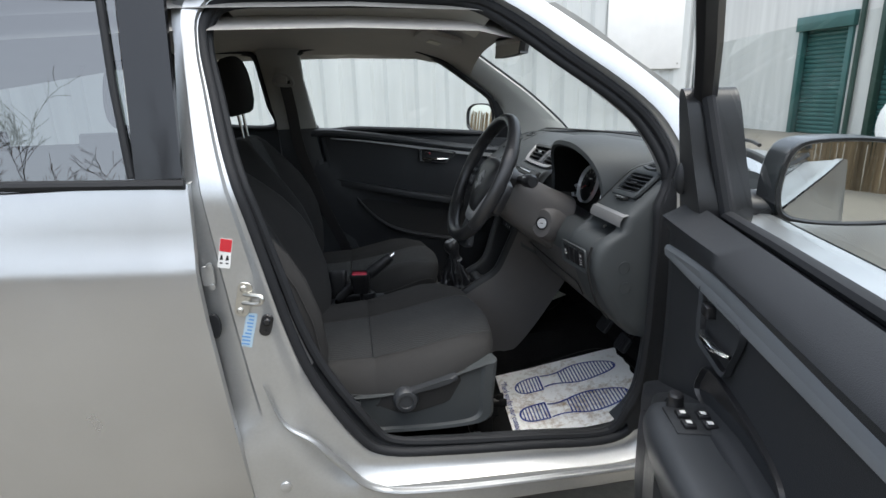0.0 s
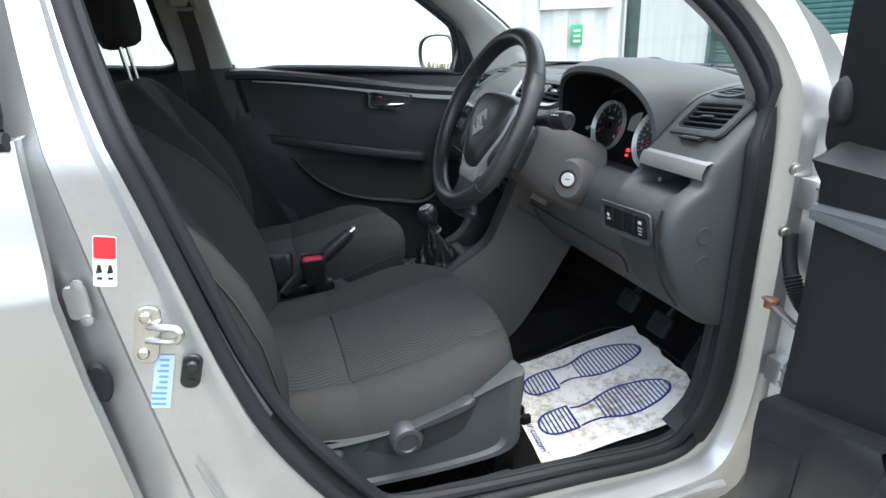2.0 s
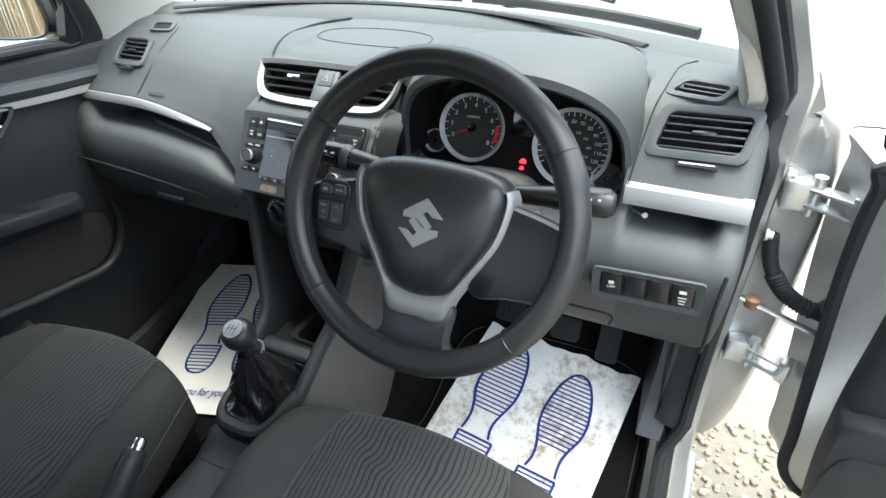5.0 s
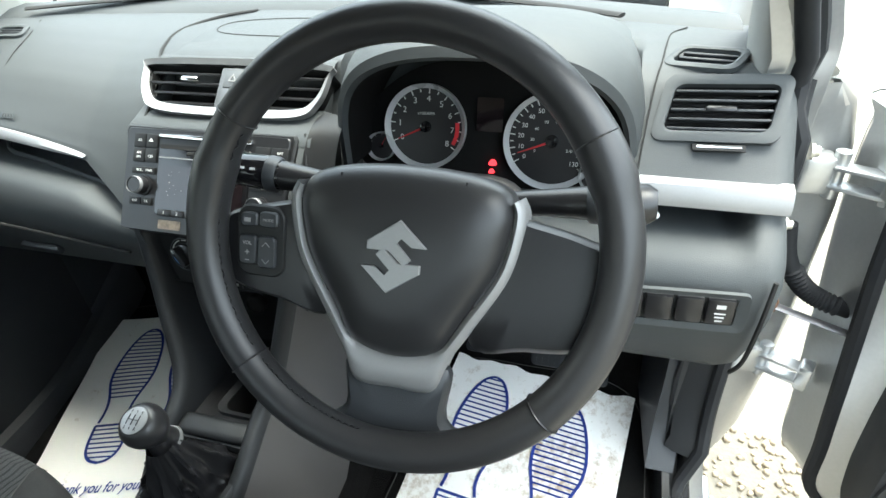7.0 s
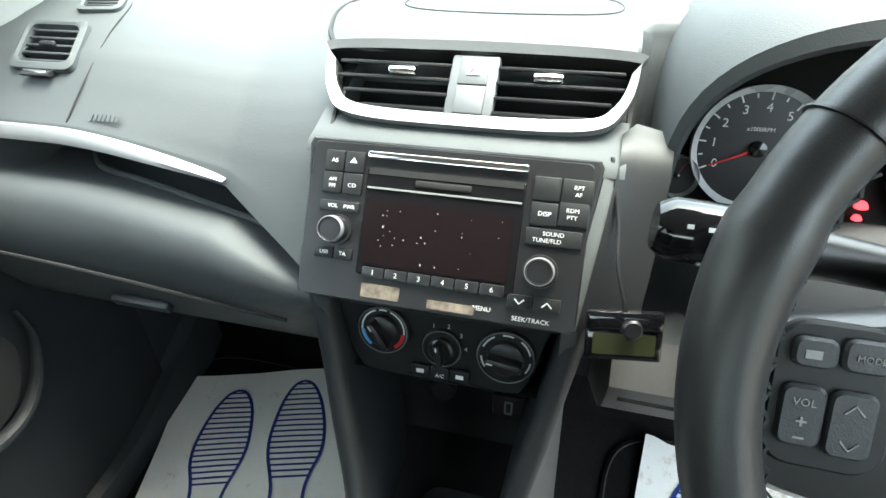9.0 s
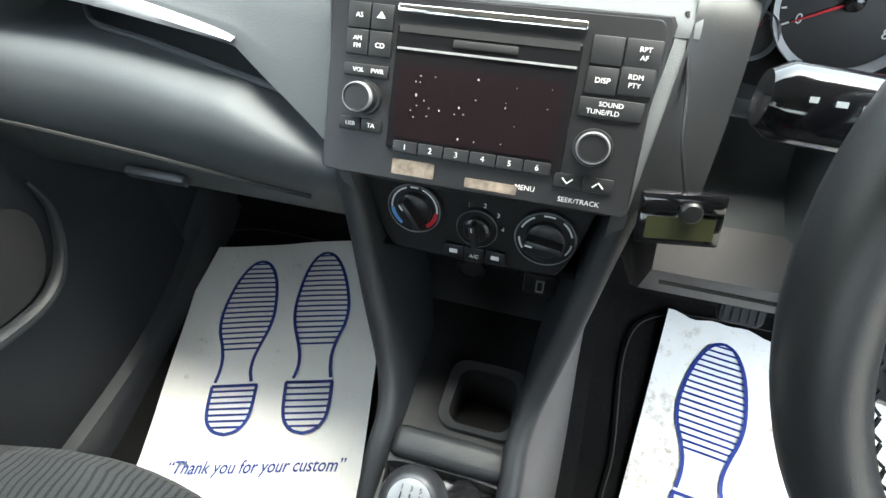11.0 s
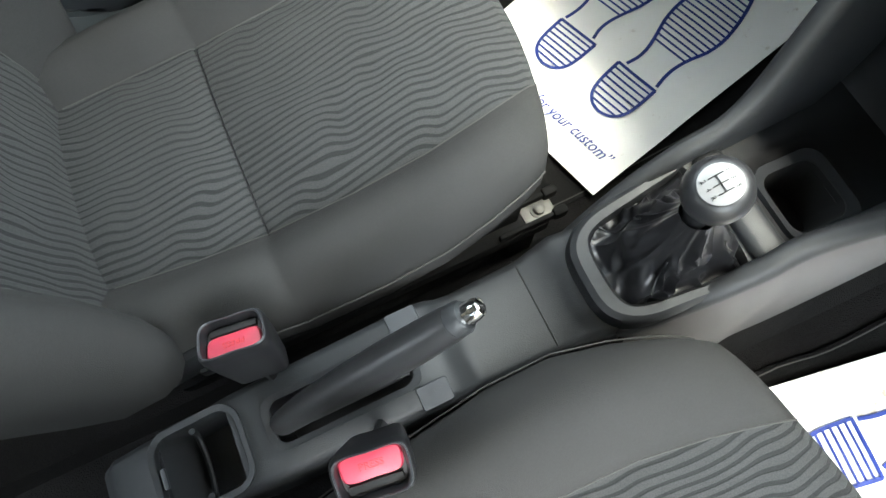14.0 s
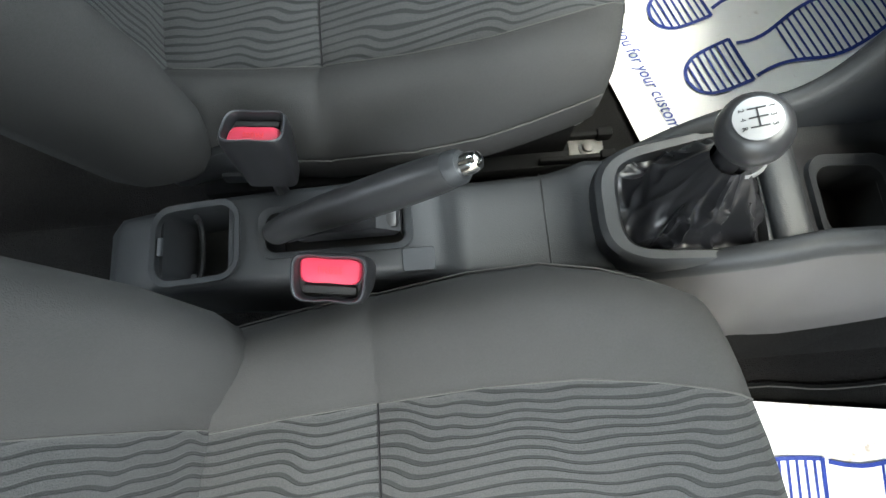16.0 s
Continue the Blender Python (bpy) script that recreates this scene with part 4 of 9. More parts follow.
ddoor = thing("driver_door", dp(0.5, 0, 0.25), "open driver's door with dark grey card and black window frame", "car door")
edge = [(0.020, 0.30), (0.0, 0.42), (-0.022, 0.60), (-0.045, 0.80), (-0.050, 0.94), (-0.030, 0.982), (0.30, 0.990), (0.70, 0.994), (1.02, 0.998), (1.045, 0.93), (1.03, 0.70), (0.98, 0.48), (0.88, 0.32), (0.70, 0.27), (0.40, 0.255), (0.12, 0.265)]
loop = spline([(s, z, 0) for s, z in edge], 80, True)
bm = bmesh.new()
rings = []
for k, m, n in ((1.0, 1.0, -0.135), (1.0, 1.0, -0.118), (0.985, 0.99, -0.112), (0.915, 0.975, -0.052), (0.895, 0.97, -0.032), (0.80, 0.95, -0.022), (0.74, 0.92, -0.020)):
    rings.append([dp(0.53 + (p.x - 0.53) * k, n, 0.66 + (p.y - 0.66) * m) for p in loop])
loft(bm, rings, True, False)
bm.faces.new([bm.verts.new(dp(p.x, -0.136 - 0.02 * math.sin(math.pi * max(0, min(1, (p.y - 0.25) / 0.8))), p.y)) for p in loop])
part("door_shell", bm, SILVER_IN, ddoor, "silver painted door shell")
bm = bmesh.new()
tube(bm, [dp(0.53 + (p.x - 0.53) * 0.90, -0.036, 0.66 + (p.y - 0.66) * 0.972) for p in loop], 0.012, 8, True)
part("door_seal", bm, RUBBER, ddoor)
# inner card: flat panel under a soft pad, and a fuller lower part that rises towards the armrest
LOWTOP = [(0.03, 0.583), (0.08, 0.594), (0.15, 0.622), (0.22, 0.651), (0.33, 0.697), (0.42, 0.735), (0.55, 0.762), (1.0, 0.775)]
FRONT = [(0.27, 0.14), (0.30, 0.118), (0.36, 0.100), (0.44, 0.090), (0.54, 0.084), (0.60, 0.082), (0.93, 0.080), (0.985, 0.076), (1.02, 0.080)]
BACK = [(0.27, 0.70), (0.30, 0.80), (0.40, 0.92), (0.60, 0.97), (1.02, 1.0)]


def card_row(j):
    """Height and bulge of row j of the card at s metres from the hinge."""
    def f(s):
        low = lerp_table(s, LOWTOP)[0]
        if j < 9:
            k = j / 8
            return 0.275 + (low - 0.006 - 0.275) * k, (0.0, 0.050, 0.066, 0.073, 0.075, 0.076, 0.077, 0.077, 0.074)[j]
        if j < 12:
            return low + (0.0, 0.003, 0.005)[j - 9], (0.068, 0.056, 0.044)[j - 9]
        k = (j - 12) / 13
        z = low + 0.010 + (1.012 - low - 0.010) * k
        n = 0.044 - 0.004 * math.sin(math.pi * min(1, k * 1.3))
        up = max(0.0, min(1.0, (z - 0.945) / 0.03))
        n += 0.018 * up * up * (3 - 2 * up) - 55 * max(0.0, z - 0.980) ** 2
        return z, n
    return f


bm = bmesh.new()
rows = []
for j in range(26):
    f, row = card_row(j), []
    for k, (u, m) in enumerate([(0.0, -0.6), (0.003, 0.35), (0.010, 0.75), (0.022, 1.0)] + [(0.022 + 0.978 * q / 30, 1.0) for q in range(1, 30)] + [(0.99, 0.8), (1.0, -0.6)]):
        z = f(0.5)[0]
        for _ in range(3):
            sf, sr = lerp_table(z, FRONT)[0], lerp_table(z, BACK)[0]
            sx = sf + (sr - sf) * u
            z, n = f(sx)
        row.append(dp(sx, n * m if m > 0 else -0.035, z))
    rows.append(row)
loft(bm, rows, False, False)
part("door_card", bm, DOORCARD, ddoor, "dark grey moulded door card", 50)
bm = bmesh.new()
q = spline([(0.098, 0.908, 0), (0.20, 0.921, 0), (0.30, 0.932, 0), (0.40, 0.940, 0), (0.55, 0.943, 0), (0.75, 0.943, 0), (0.97, 0.943, 0)], 40)
loft(bm, [[dp(p.x, n, p.y + dz) for p in q] for n, dz in ((0.040, 0.0125), (0.049, 0.011), (0.053, 0.004), (0.051, -0.010), (0.038, -0.0125))], True, True)
part("trim_strip", bm, STRIPGREY, ddoor, "satin grey trim strip")
dm = axes(dp(0.435, 0.043, 0.872), ALONG, (0, 0, 1)) @ Matrix.Diagonal((0.92, 1.45, 1.2, 1))
door_pull(ddoor, dm, "grey inner door handle")
# grab recess above the armrest
bm = bmesh.new()
loop2 = spline([(0.362, 0.730, 0), (0.372, 0.772, 0), (0.405, 0.800, 0), (0.50, 0.808, 0), (0.62, 0.804, 0), (0.68, 0.785, 0), (0.66, 0.755, 0), (0.50, 0.740, 0)], 40, True)
ctr = V(0.5, 0.775, 0)
ends = loft(bm, [[dp((ctr + (p - ctr) * k).x, n, (ctr + (p - ctr) * k).y) for p in loop2] for k, n in ((1.03, 0.036), (1.0, 0.049), (0.96, 0.050), (0.92, 0.043))], True, False)
bm.faces.new(ends[-1])
# barely sunk face: black stands for the shade of the deeper grip cavity
part("grab_recess", bm, BLACK, ddoor)
# armrest with window switches and mirror knob
bm = bmesh.new()
rows = []
for sx, z, w in ((0.365, 0.640, 0.045), (0.375, 0.676, 0.075), (0.395, 0.692, 0.098), (0.43, 0.700, 0.112), (0.50, 0.712, 0.118), (0.62, 0.724, 0.115), (0.78, 0.730, 0.10), (0.90, 0.728, 0.06)):
    z += 0.036
    rows.append(spline([dp(sx, 0.028, z), dp(sx, 0.030 + w * 0.7, z + 0.001), dp(sx, 0.030 + w * 0.95, z - 0.004), dp(sx, 0.034 + w, z - 0.022), dp(sx, 0.034 + w * 0.93, z - 0.07), dp(sx + 0.01, 0.040 + w * 0.62, z - 0.15), dp(sx + 0.02, 0.060, z - 0.24)], 18))
loft(bm, rows, False, False)
arm = part("armrest", bm, TRIM, ddoor, "dark grey armrest with window switches", 60)
TURN = Matrix((ALONG, INWARD, V(0, 0, 1))).transposed().to_4x4() @ Matrix.Rotation(radians(-8), 4, "Y")
bm = bmesh.new()
box(bm, dp(0.475, 0.082, 0.7445), (0.092, 0.072, 0.006), TURN, 0.002)
part("switch_plate", bm, CONSOLE, arm)
for k in range(4):
    sx, nx = 0.462 + 0.034 * (k % 2), 0.066 + 0.030 * (k // 2)
    bm = bmesh.new()
    box(bm, dp(sx, nx, 0.7485 + 0.0048 * (k % 2)), (0.024, 0.018, 0.007), TURN, 0.002)
    sw = part("window_switch", bm, BLACK, arm)
    bm = bmesh.new()
    box(bm, dp(sx, nx, 0.7523 + 0.0048 * (k % 2)), (0.010, 0.008, 0.0006), TURN)
    part("switch_mark", bm, WHITEINK, arm)
bm = bmesh.new()
lathe(bm, [(0.014, 0), (0.0135, 0.010), (0.0125, 0.012), (0.0125, 0.024), (0.010, 0.027), (0.0005, 0.028)], Matrix.Translation(dp(0.421, 0.096, 0.734)), 20)
part("mirror_knob", bm, BLACK, arm)
# loudspeaker grille and the grey pocket front beside it
bm = bmesh.new()
loop2 = spline([(0.118, 0.535, 0), (0.160, 0.565, 0), (0.205, 0.585, 0), (0.219, 0.570, 0), (0.216, 0.43, 0), (0.222, 0.33, 0), (0.17, 0.300, 0), (0.135, 0.310, 0), (0.112, 0.36, 0), (0.108, 0.45, 0)], 60, True)
ctr = V(0.165, 0.44, 0)
rings = [[dp((ctr + (p - ctr) * k).x, n, (ctr + (p - ctr) * k).y) for p in loop2] for k, n in ((1.0, 0.066), (0.985, 0.079), (0.96, 0.081), (0.7, 0.084), (0.3, 0.086), (0.05, 0.086))]
loft(bm, rings, True, True)
part("speaker_grille", bm, SPEAKER, ddoor, "perforated black loudspeaker grille")
bm = bmesh.new()
rim = spline([(0.345, 0.708, 0), (0.275, 0.676, 0), (0.238, 0.636, 0), (0.226, 0.56, 0), (0.224, 0.43, 0), (0.245, 0.33, 0), (0.28, 0.295, 0)], 40)
far = spline([(0.39, 0.704, 0), (0.38, 0.690, 0), (0.38, 0.65, 0), (0.38, 0.56, 0), (0.40, 0.47, 0), (0.42, 0.40, 0), (0.44, 0.36, 0)], 40)
loft(bm, [[dp((p + (q - p) * f).x, n, (p + (q - p) * f).y) for p, q in zip(rim, far)] for f, n in ((-0.03, 0.070), (0.0, 0.084), (0.05, 0.090), (0.35, 0.098), (0.7, 0.106), (1.0, 0.108), (1.04, 0.09))], False, False)
pk = part("pocket_front", bm, CONSOLE, ddoor, "grained grey pocket front")
# solid plate, not an opening: the pocket's shade is painted by its black
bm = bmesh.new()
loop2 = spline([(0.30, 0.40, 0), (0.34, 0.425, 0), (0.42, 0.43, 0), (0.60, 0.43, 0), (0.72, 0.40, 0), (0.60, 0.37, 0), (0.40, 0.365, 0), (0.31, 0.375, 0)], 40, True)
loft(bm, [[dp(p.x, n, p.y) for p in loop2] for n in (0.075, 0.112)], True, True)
part("pocket_shade", bm, HOLE, pk)
# window frame, sail panel and glass
bm = bmesh.new()
fr = spline([(0.118, 0.010, 1.190), (0.135, 0.018, 1.215), (0.24, 0.050, 1.30), (0.38, 0.095, 1.39), (0.52, 0.12, 1.44), (0.80, 0.125, 1.455), (0.98, 0.115, 1.44), (1.02, 0.07, 1.30), (1.03, -0.02, 1.02)], 60)
tube(bm, [dp(p.x, p.y - 0.005, p.z) for p in fr], 0.022, 8)
part("window_frame", bm, BLACK, ddoor, "black door window frame")
bm = bmesh.new()
sail = [(0.058, 0.985), (0.185, 0.985), (0.172, 1.10), (0.150, 1.215), (0.105, 1.215), (0.072, 1.08)]
ring0 = spline([(s, z, 0) for s, z in sail], 40, True)
loft(bm, [[dp(p.x, n + 0.15 * max(0, p.y - 1.0), p.y) for p in ring0] for n in (-0.075, 0.018)], True, True)
part("mirror_sail", bm, BLACK, ddoor, "black mirror cover panel")
bm = bmesh.new()
lathe(bm, [(0.022, 0), (0.021, 0.008), (0.016, 0.014), (0.008, 0.017), (0.0005, 0.018)], axes(dp(0.086, 0.024, 1.055), ALONG, (0, 0, 1)) @ Matrix.Diagonal((0.8, 1.5, 1, 1)), 24)
part("tweeter", bm, SPEAKER, ddoor, "small black tweeter grille")
bm = bmesh.new()
tube(bm, [dp(0.192, -0.032, 0.99), dp(0.180, -0.008, 1.10), dp(0.158, 0.014, 1.215)], 0.012, 8)
part("glass_channel", bm, RUBBER, ddoor)
bm = bmesh.new()
loft(bm, [[dp(s, -0.045 + 0.27 * (z - 1.0), z) for s in (0.20, 0.5, 0.8, 1.03)] for z in (0.99, 1.1, 1.2, 1.30)], False, False)
w = part("pane", bm, PANE, ddoor, "clear driver's window pane")
w.visible_shadow = False
bm = bmesh.new()
tube(bm, [dp(0.10, -0.030, 1.000), dp(0.4, -0.032, 1.004), dp(1.0, -0.034, 1.006)], 0.013, 8, flat=0.8)
part("belt_strip", bm, RUBBER, ddoor)
mz = (ALONG * 0.956 + INWARD * 0.29).normalized()
mx = V(0, 0, 1).cross(mz)
door_mirror(ddoor, axes(dp(0.160, -0.240, 1.052), mx, (0, 0, 1)) @ Matrix.Scale(1.22, 4), "dark grey driver's door mirror", 1 if mx.dot(INWARD) < 0 else -1)
# check strap and cable boot between pillar and door
bm = bmesh.new()
a, b = V(0.655, -0.772, 0.672), dp(0.05, -0.055, 0.641)
tube(bm, [a, a.lerp(b, 0.5), b], 0.0085, 8, flat=0.4)
part("check_strap", bm, surface("dull_steel", (0.16, 0.16, 0.17), 0.45, 0.8, 300, 0.1, 0.3), ddoor, "grey steel door check strap")
bm = bmesh.new()
lathe(bm, [(0.0125, -0.008), (0.0125, 0.008), (0.008, 0.011), (0.0005, 0.011)], Matrix.Translation(a + (b - a) * 0.12), 14)
part("strap_pin", bm, surface("rusty_washer", (0.20, 0.11, 0.07), 0.6, 0.4, 300, 0.3, 0.5, coarse=120), ddoor, "rusty strap pin")
bm = bmesh.new()
wire = spline([(0.672, -0.786, 0.80), (0.668, -0.800, 0.745), (0.662, -0.828, 0.703), (0.656, -0.862, 0.682), dp(0.030, -0.075, 0.670)], 60)
tube(bm, wire, [0.0125 + (0.0035 * (i % 2) if 20 < i < 50 else 0) for i in range(60)], 12)
part("cable_boot", bm, RUBBER, ddoor, "ribbed black rubber cable boot")


# ---- dashboard ----
dash = thing("dashboard", (0.75, YC, 0.6), "dark grey moulded dashboard with a soft-grained top", "dashboard")
# sections of the dashboard as (x, z) from the windscreen down to the knees
DRIVER = [(1.06, 0.995), (0.95, 1.022), (0.85, 1.036), (0.76, 1.041), (0.715, 1.040), (0.68, 1.035), (0.640, 1.027), (0.612, 1.012), (0.590, 0.990), (0.570, 0.970), (0.550, 0.950), (0.533, 0.934),
          (0.524, 0.926), (0.517, 0.901), (0.510, 0.889), (0.500, 0.884), (0.488, 0.876), (0.476, 0.868), (0.462, 0.855), (0.450, 0.832), (0.451, 0.79), (0.47, 0.735), (0.505, 0.665), (0.555, 0.61), (0.62, 0.59)]
TRAY = list(DRIVER)
TRAY[14:18] = [(0.60, 0.890), (0.605, 0.868), (0.56, 0.862), (0.485, 0.866)]
CLUSTER = list(DRIVER)
CLUSTER[5:14] = [(0.70, 1.03), (0.685, 1.0), (0.672, 0.96), (0.662, 0.92), (0.652, 0.865), (0.62, 0.846), (0.585, 0.846), (0.56, 0.853), (0.54, 0.865)]
CLUSTER[14:19] = [(0.52, 0.872), (0.51, 0.874), (0.50, 0.872), (0.488, 0.868), (0.470, 0.855)]
KNEE = list(CLUSTER)
KNEE[13:21] = [(0.565, 0.868), (0.572, 0.862), (0.578, 0.852), (0.582, 0.84), (0.582, 0.825), (0.575, 0.805), (0.555, 0.785), (0.505, 0.772)]
MIDDLE = [(1.06, 0.995), (0.95, 1.024), (0.85, 1.031), (0.76, 1.032), (0.72, 1.031), (0.69, 1.029), (0.66, 1.025), (0.642, 1.019), (0.636, 1.010), (0.63, 0.99), (0.62, 0.965), (0.61, 0.95),
          (0.60, 0.93), (0.60, 0.91), (0.60, 0.90), (0.60, 0.89), (0.60, 0.88), (0.60, 0.87), (0.60, 0.85), (0.60, 0.82), (0.60, 0.79), (0.60, 0.73), (0.60, 0.66), (0.60, 0.61), (0.62, 0.59)]
NEAR = [(1.06, 0.995), (0.95, 1.020), (0.85, 1.026), (0.78, 1.022), (0.74, 1.014), (0.70, 1.002), (0.66, 0.985), (0.625, 0.965), (0.598, 0.945), (0.575, 0.925), (0.556, 0.905), (0.545, 0.89),
        (0.538, 0.882), (0.530, 0.868), (0.524, 0.863), (0.512, 0.855), (0.500, 0.84), (0.489, 0.82), (0.475, 0.80), (0.465, 0.785), (0.470, 0.765), (0.49, 0.725), (0.53, 0.67), (0.575, 0.63), (0.64, 0.61)]
PASS = [(1.06, 0.995), (0.95, 1.022), (0.85, 1.034), (0.78, 1.034), (0.74, 1.030), (0.70, 1.020), (0.66, 1.006), (0.625, 0.990), (0.600, 0.972), (0.580, 0.955), (0.562, 0.942), (0.550, 0.934),
        (0.544, 0.930), (0.538, 0.910), (0.532, 0.905), (0.520, 0.900), (0.508, 0.890), (0.498, 0.872), (0.489, 0.850), (0.479, 0.825), (0.474, 0.79), (0.49, 0.735), (0.53, 0.67), (0.575, 0.63), (0.64, 0.61)]
NEARSHELF = list(NEAR)
NEARSHELF[14:20] = [(0.575, 0.862), (0.585, 0.836), (0.540, 0.828), (0.482, 0.839), (0.468, 0.830), (0.459, 0.80)]
CORNER = list(NEAR)
CORNER[3:8] = [(0.78, 1.030), (0.74, 1.027), (0.70, 1.021), (0.66, 1.010), (0.62, 0.994)]
CORNER[8:20] = [(0.580, 0.974), (0.555, 0.957), (0.528, 0.932), (0.502, 0.899), (0.476, 0.863), (0.452, 0.830), (0.456, 0.817), (0.462, 0.811), (0.465, 0.806), (0.464, 0.800), (0.462, 0.795), (0.462, 0.785)]
SHELF = list(PASS)
SHELF[14:18] = [(0.63, 0.903), (0.64, 0.865), (0.58, 0.855), (0.505, 0.868)]


def blend(a, b, t):
    return [(p[0] + (q[0] - p[0]) * t, p[1] + (q[1] - p[1]) * t) for p, q in zip(a, b)]


def ease(a, b, v):
    k = max(0.0, min(1.0, (v - a) / (b - a)))
    return k * k * (3 - 2 * k)


def far_half(y):
    """Section of the dashboard in front of the passenger, with its open shelf."""
    deep = 1 - ease(0.60, 0.65, y)
    near = ease(0.15, 0.52, y)
    full = blend(blend(NEAR, PASS, near), blend(NEARSHELF, SHELF, near), deep)
    return full if y > 0.285 else blend(CORNER, full, max(0.0, (y - 0.15) / 0.135) ** 0.85)


def near_half(y):
    """Section of the dashboard's driver's end, with a tray that closes in a curve at its far side."""
    return blend(DRIVER, TRAY, ease(-0.700, -0.668, y) * (1 - ease(-0.573, -0.566, y)))


def finer(prof):
    """The same section with three times the points over its upper face."""
    out = []
    for k, (a, b) in enumerate(zip(prof, prof[1:])):
        for j in range(3 if 4 <= k < 12 else 1):
            out.append((a[0] + (b[0] - a[0]) * j / 3, a[1] + (b[1] - a[1]) * j / 3) if 4 <= k < 12 else a)
    return out + [prof[-1]]


STATIONS = [(y, DRIVER) for y in (-0.733, -0.731, -0.727, -0.720, -0.712)] + [(-0.707 + 0.0062 * k, near_half(-0.707 + 0.0062 * k)) for k in range(25)] + [(-0.552, DRIVER), (-0.540, CLUSTER), (-0.45, CLUSTER), (-0.34, CLUSTER), (-0.275, CLUSTER), (-0.255, KNEE), (-0.20, KNEE), (-0.150, KNEE),
            (-0.138, MIDDLE), (-0.06, MIDDLE), (YC, MIDDLE), (0.10, MIDDLE), (0.145, MIDDLE)] + [(0.150 + 0.570 * (k / 64) ** 1.3, far_half(0.150 + 0.570 * (k / 64) ** 1.3)) for k in range(65)]
bm = bmesh.new()
rings = []
for y, prof in STATIONS:
    back = 0.42 * (y - YC) ** 2 * 0.55
    pull = 0.03 * max(0.0, abs(y - YC) - 0.68) / 0.05 if y > 0 else {-0.733: 0.034, -0.731: 0.022, -0.727: 0.013, -0.720: 0.008}.get(y, 0.004)
    rings.append([(x - back * max(0.0, (x - 0.72) / 0.34) + (pull if x < 0.70 else 0), y, z) for x, z in finer(prof)] + [(0.95, y, 0.60), (0.95, y, 0.98)])
loft(bm, rings, True, True, lambda c: 1 if c.z < 0.772 and -0.575 < c.y < -0.14 else 0)
VR = axes((0.592, -0.6445, 0.9955), (-0.04, -1, 0.05), (0.70, 0, 0.71))
VS = axes((0.661, -0.628, 1.0335), (-0.25, -1, 0.02), (1, -0.1, 0.22))
VL = axes((0.635, 0.573, 0.9965), (0, -1, 0), (0.880, 0, 0.475))
VT = axes((0.722, 0.558, 1.0285), (0.12, -1, 0), (1, 0.12, 0.22))
cut = []
for f in bm.faces:
    for m, w, h, skew in ((VR, 0.136, 0.082, 0.18), (VS, 0.080, 0.050, 0.25), (VL, 0.096, 0.083, -0.26), (VT, 0.064, 0.041, -0.25)):
        q = [m.inverted() @ v.co for v in f.verts]
        if all(abs(v.x - skew * v.y) < w / 2 and abs(v.y) < h / 2 and abs(v.z) < 0.02 for v in q):
            cut.append(f)
bmesh.ops.delete(bm, geom=cut, context="FACES")
part("dash_moulding", bm, [DASH, LOWER], dash, angle=62)

# raised ridge across the base of the windscreen
bm = bmesh.new()
rows = []
for i in range(41):
    t = i / 20 - 1
    y = YC + 0.70 * t
    x = 0.985 - 0.17 * t * t
    rows.append([(x + 0.12, y, 0.985), (x + 0.05, y, 1.035), (x + 0.01, y, 1.048), (x - 0.03, y, 1.046), (x - 0.06, y, 1.034), (x - 0.075, y, 1.018)])
loft(bm, rows, False, False)
part("screen_ridge", bm, DASH, dash)
bm = bmesh.new()
slot = [(0.985 - 0.17 * (i / 15 - 1) ** 2 - 0.012, YC + 0.02 + 0.56 * (i / 15 - 1), 1.0495) for i in range(31)]
tube(bm, slot, 0.010, 8, flat=0.35)
part("demister_slot", bm, HOLE, dash, "black demister slot")

# hood over the instruments
HC = -0.354
bm = bmesh.new()
rows = []
for x, w, top, base in ((0.512, 0.182, 1.070, 0.905), (0.516, 0.190, 1.082, 0.90), (0.535, 0.195, 1.090, 0.90), (0.58, 0.197, 1.096, 0.93), (0.65, 0.194, 1.092, 0.96), (0.74, 0.18, 1.076, 1.0), (0.82, 0.15, 1.052, 1.02), (0.87, 0.11, 1.034, 1.02)):
    row = []
    for k in range(33):
        a = math.pi * k / 32
        cy, cz = -math.cos(a), math.sin(a)
        yy = HC + (w + (0.013 if cy < 0 else 0.0)) * math.copysign(abs(cy) ** 0.80, cy)
        zz = base + (top - base) * abs(cz) ** 0.62
        row.append((x + 0.035 * abs(cy) ** 3 * (1 if x < 0.56 else 0.4), yy, zz))
    rows.append(row)
loft(bm, rows, False, False)
lip = rows[0]
loft(bm, [[(p[0], p[1], p[2]) for p in lip], [(p[0] + 0.008, HC + (p[1] - HC) * 0.975, p[2] - 0.006) for p in lip]], False, False)
hood = part("instrument_hood", bm, DASH, dash, "grained hood over the instruments")
bm = bmesh.new()
loft(bm, [[(p[0] + 0.008, HC + (p[1] - HC) * 0.975, p[2] - 0.006) for p in lip], [(p[0] + 0.06, HC + (p[1] - HC) * 0.985, p[2] - 0.014) for p in lip], [(p[0] + 0.15, HC + (p[1] - HC) * 0.985, p[2] - 0.030) for p in lip]], False, False)
part("hood_lining", bm, DULL, hood)

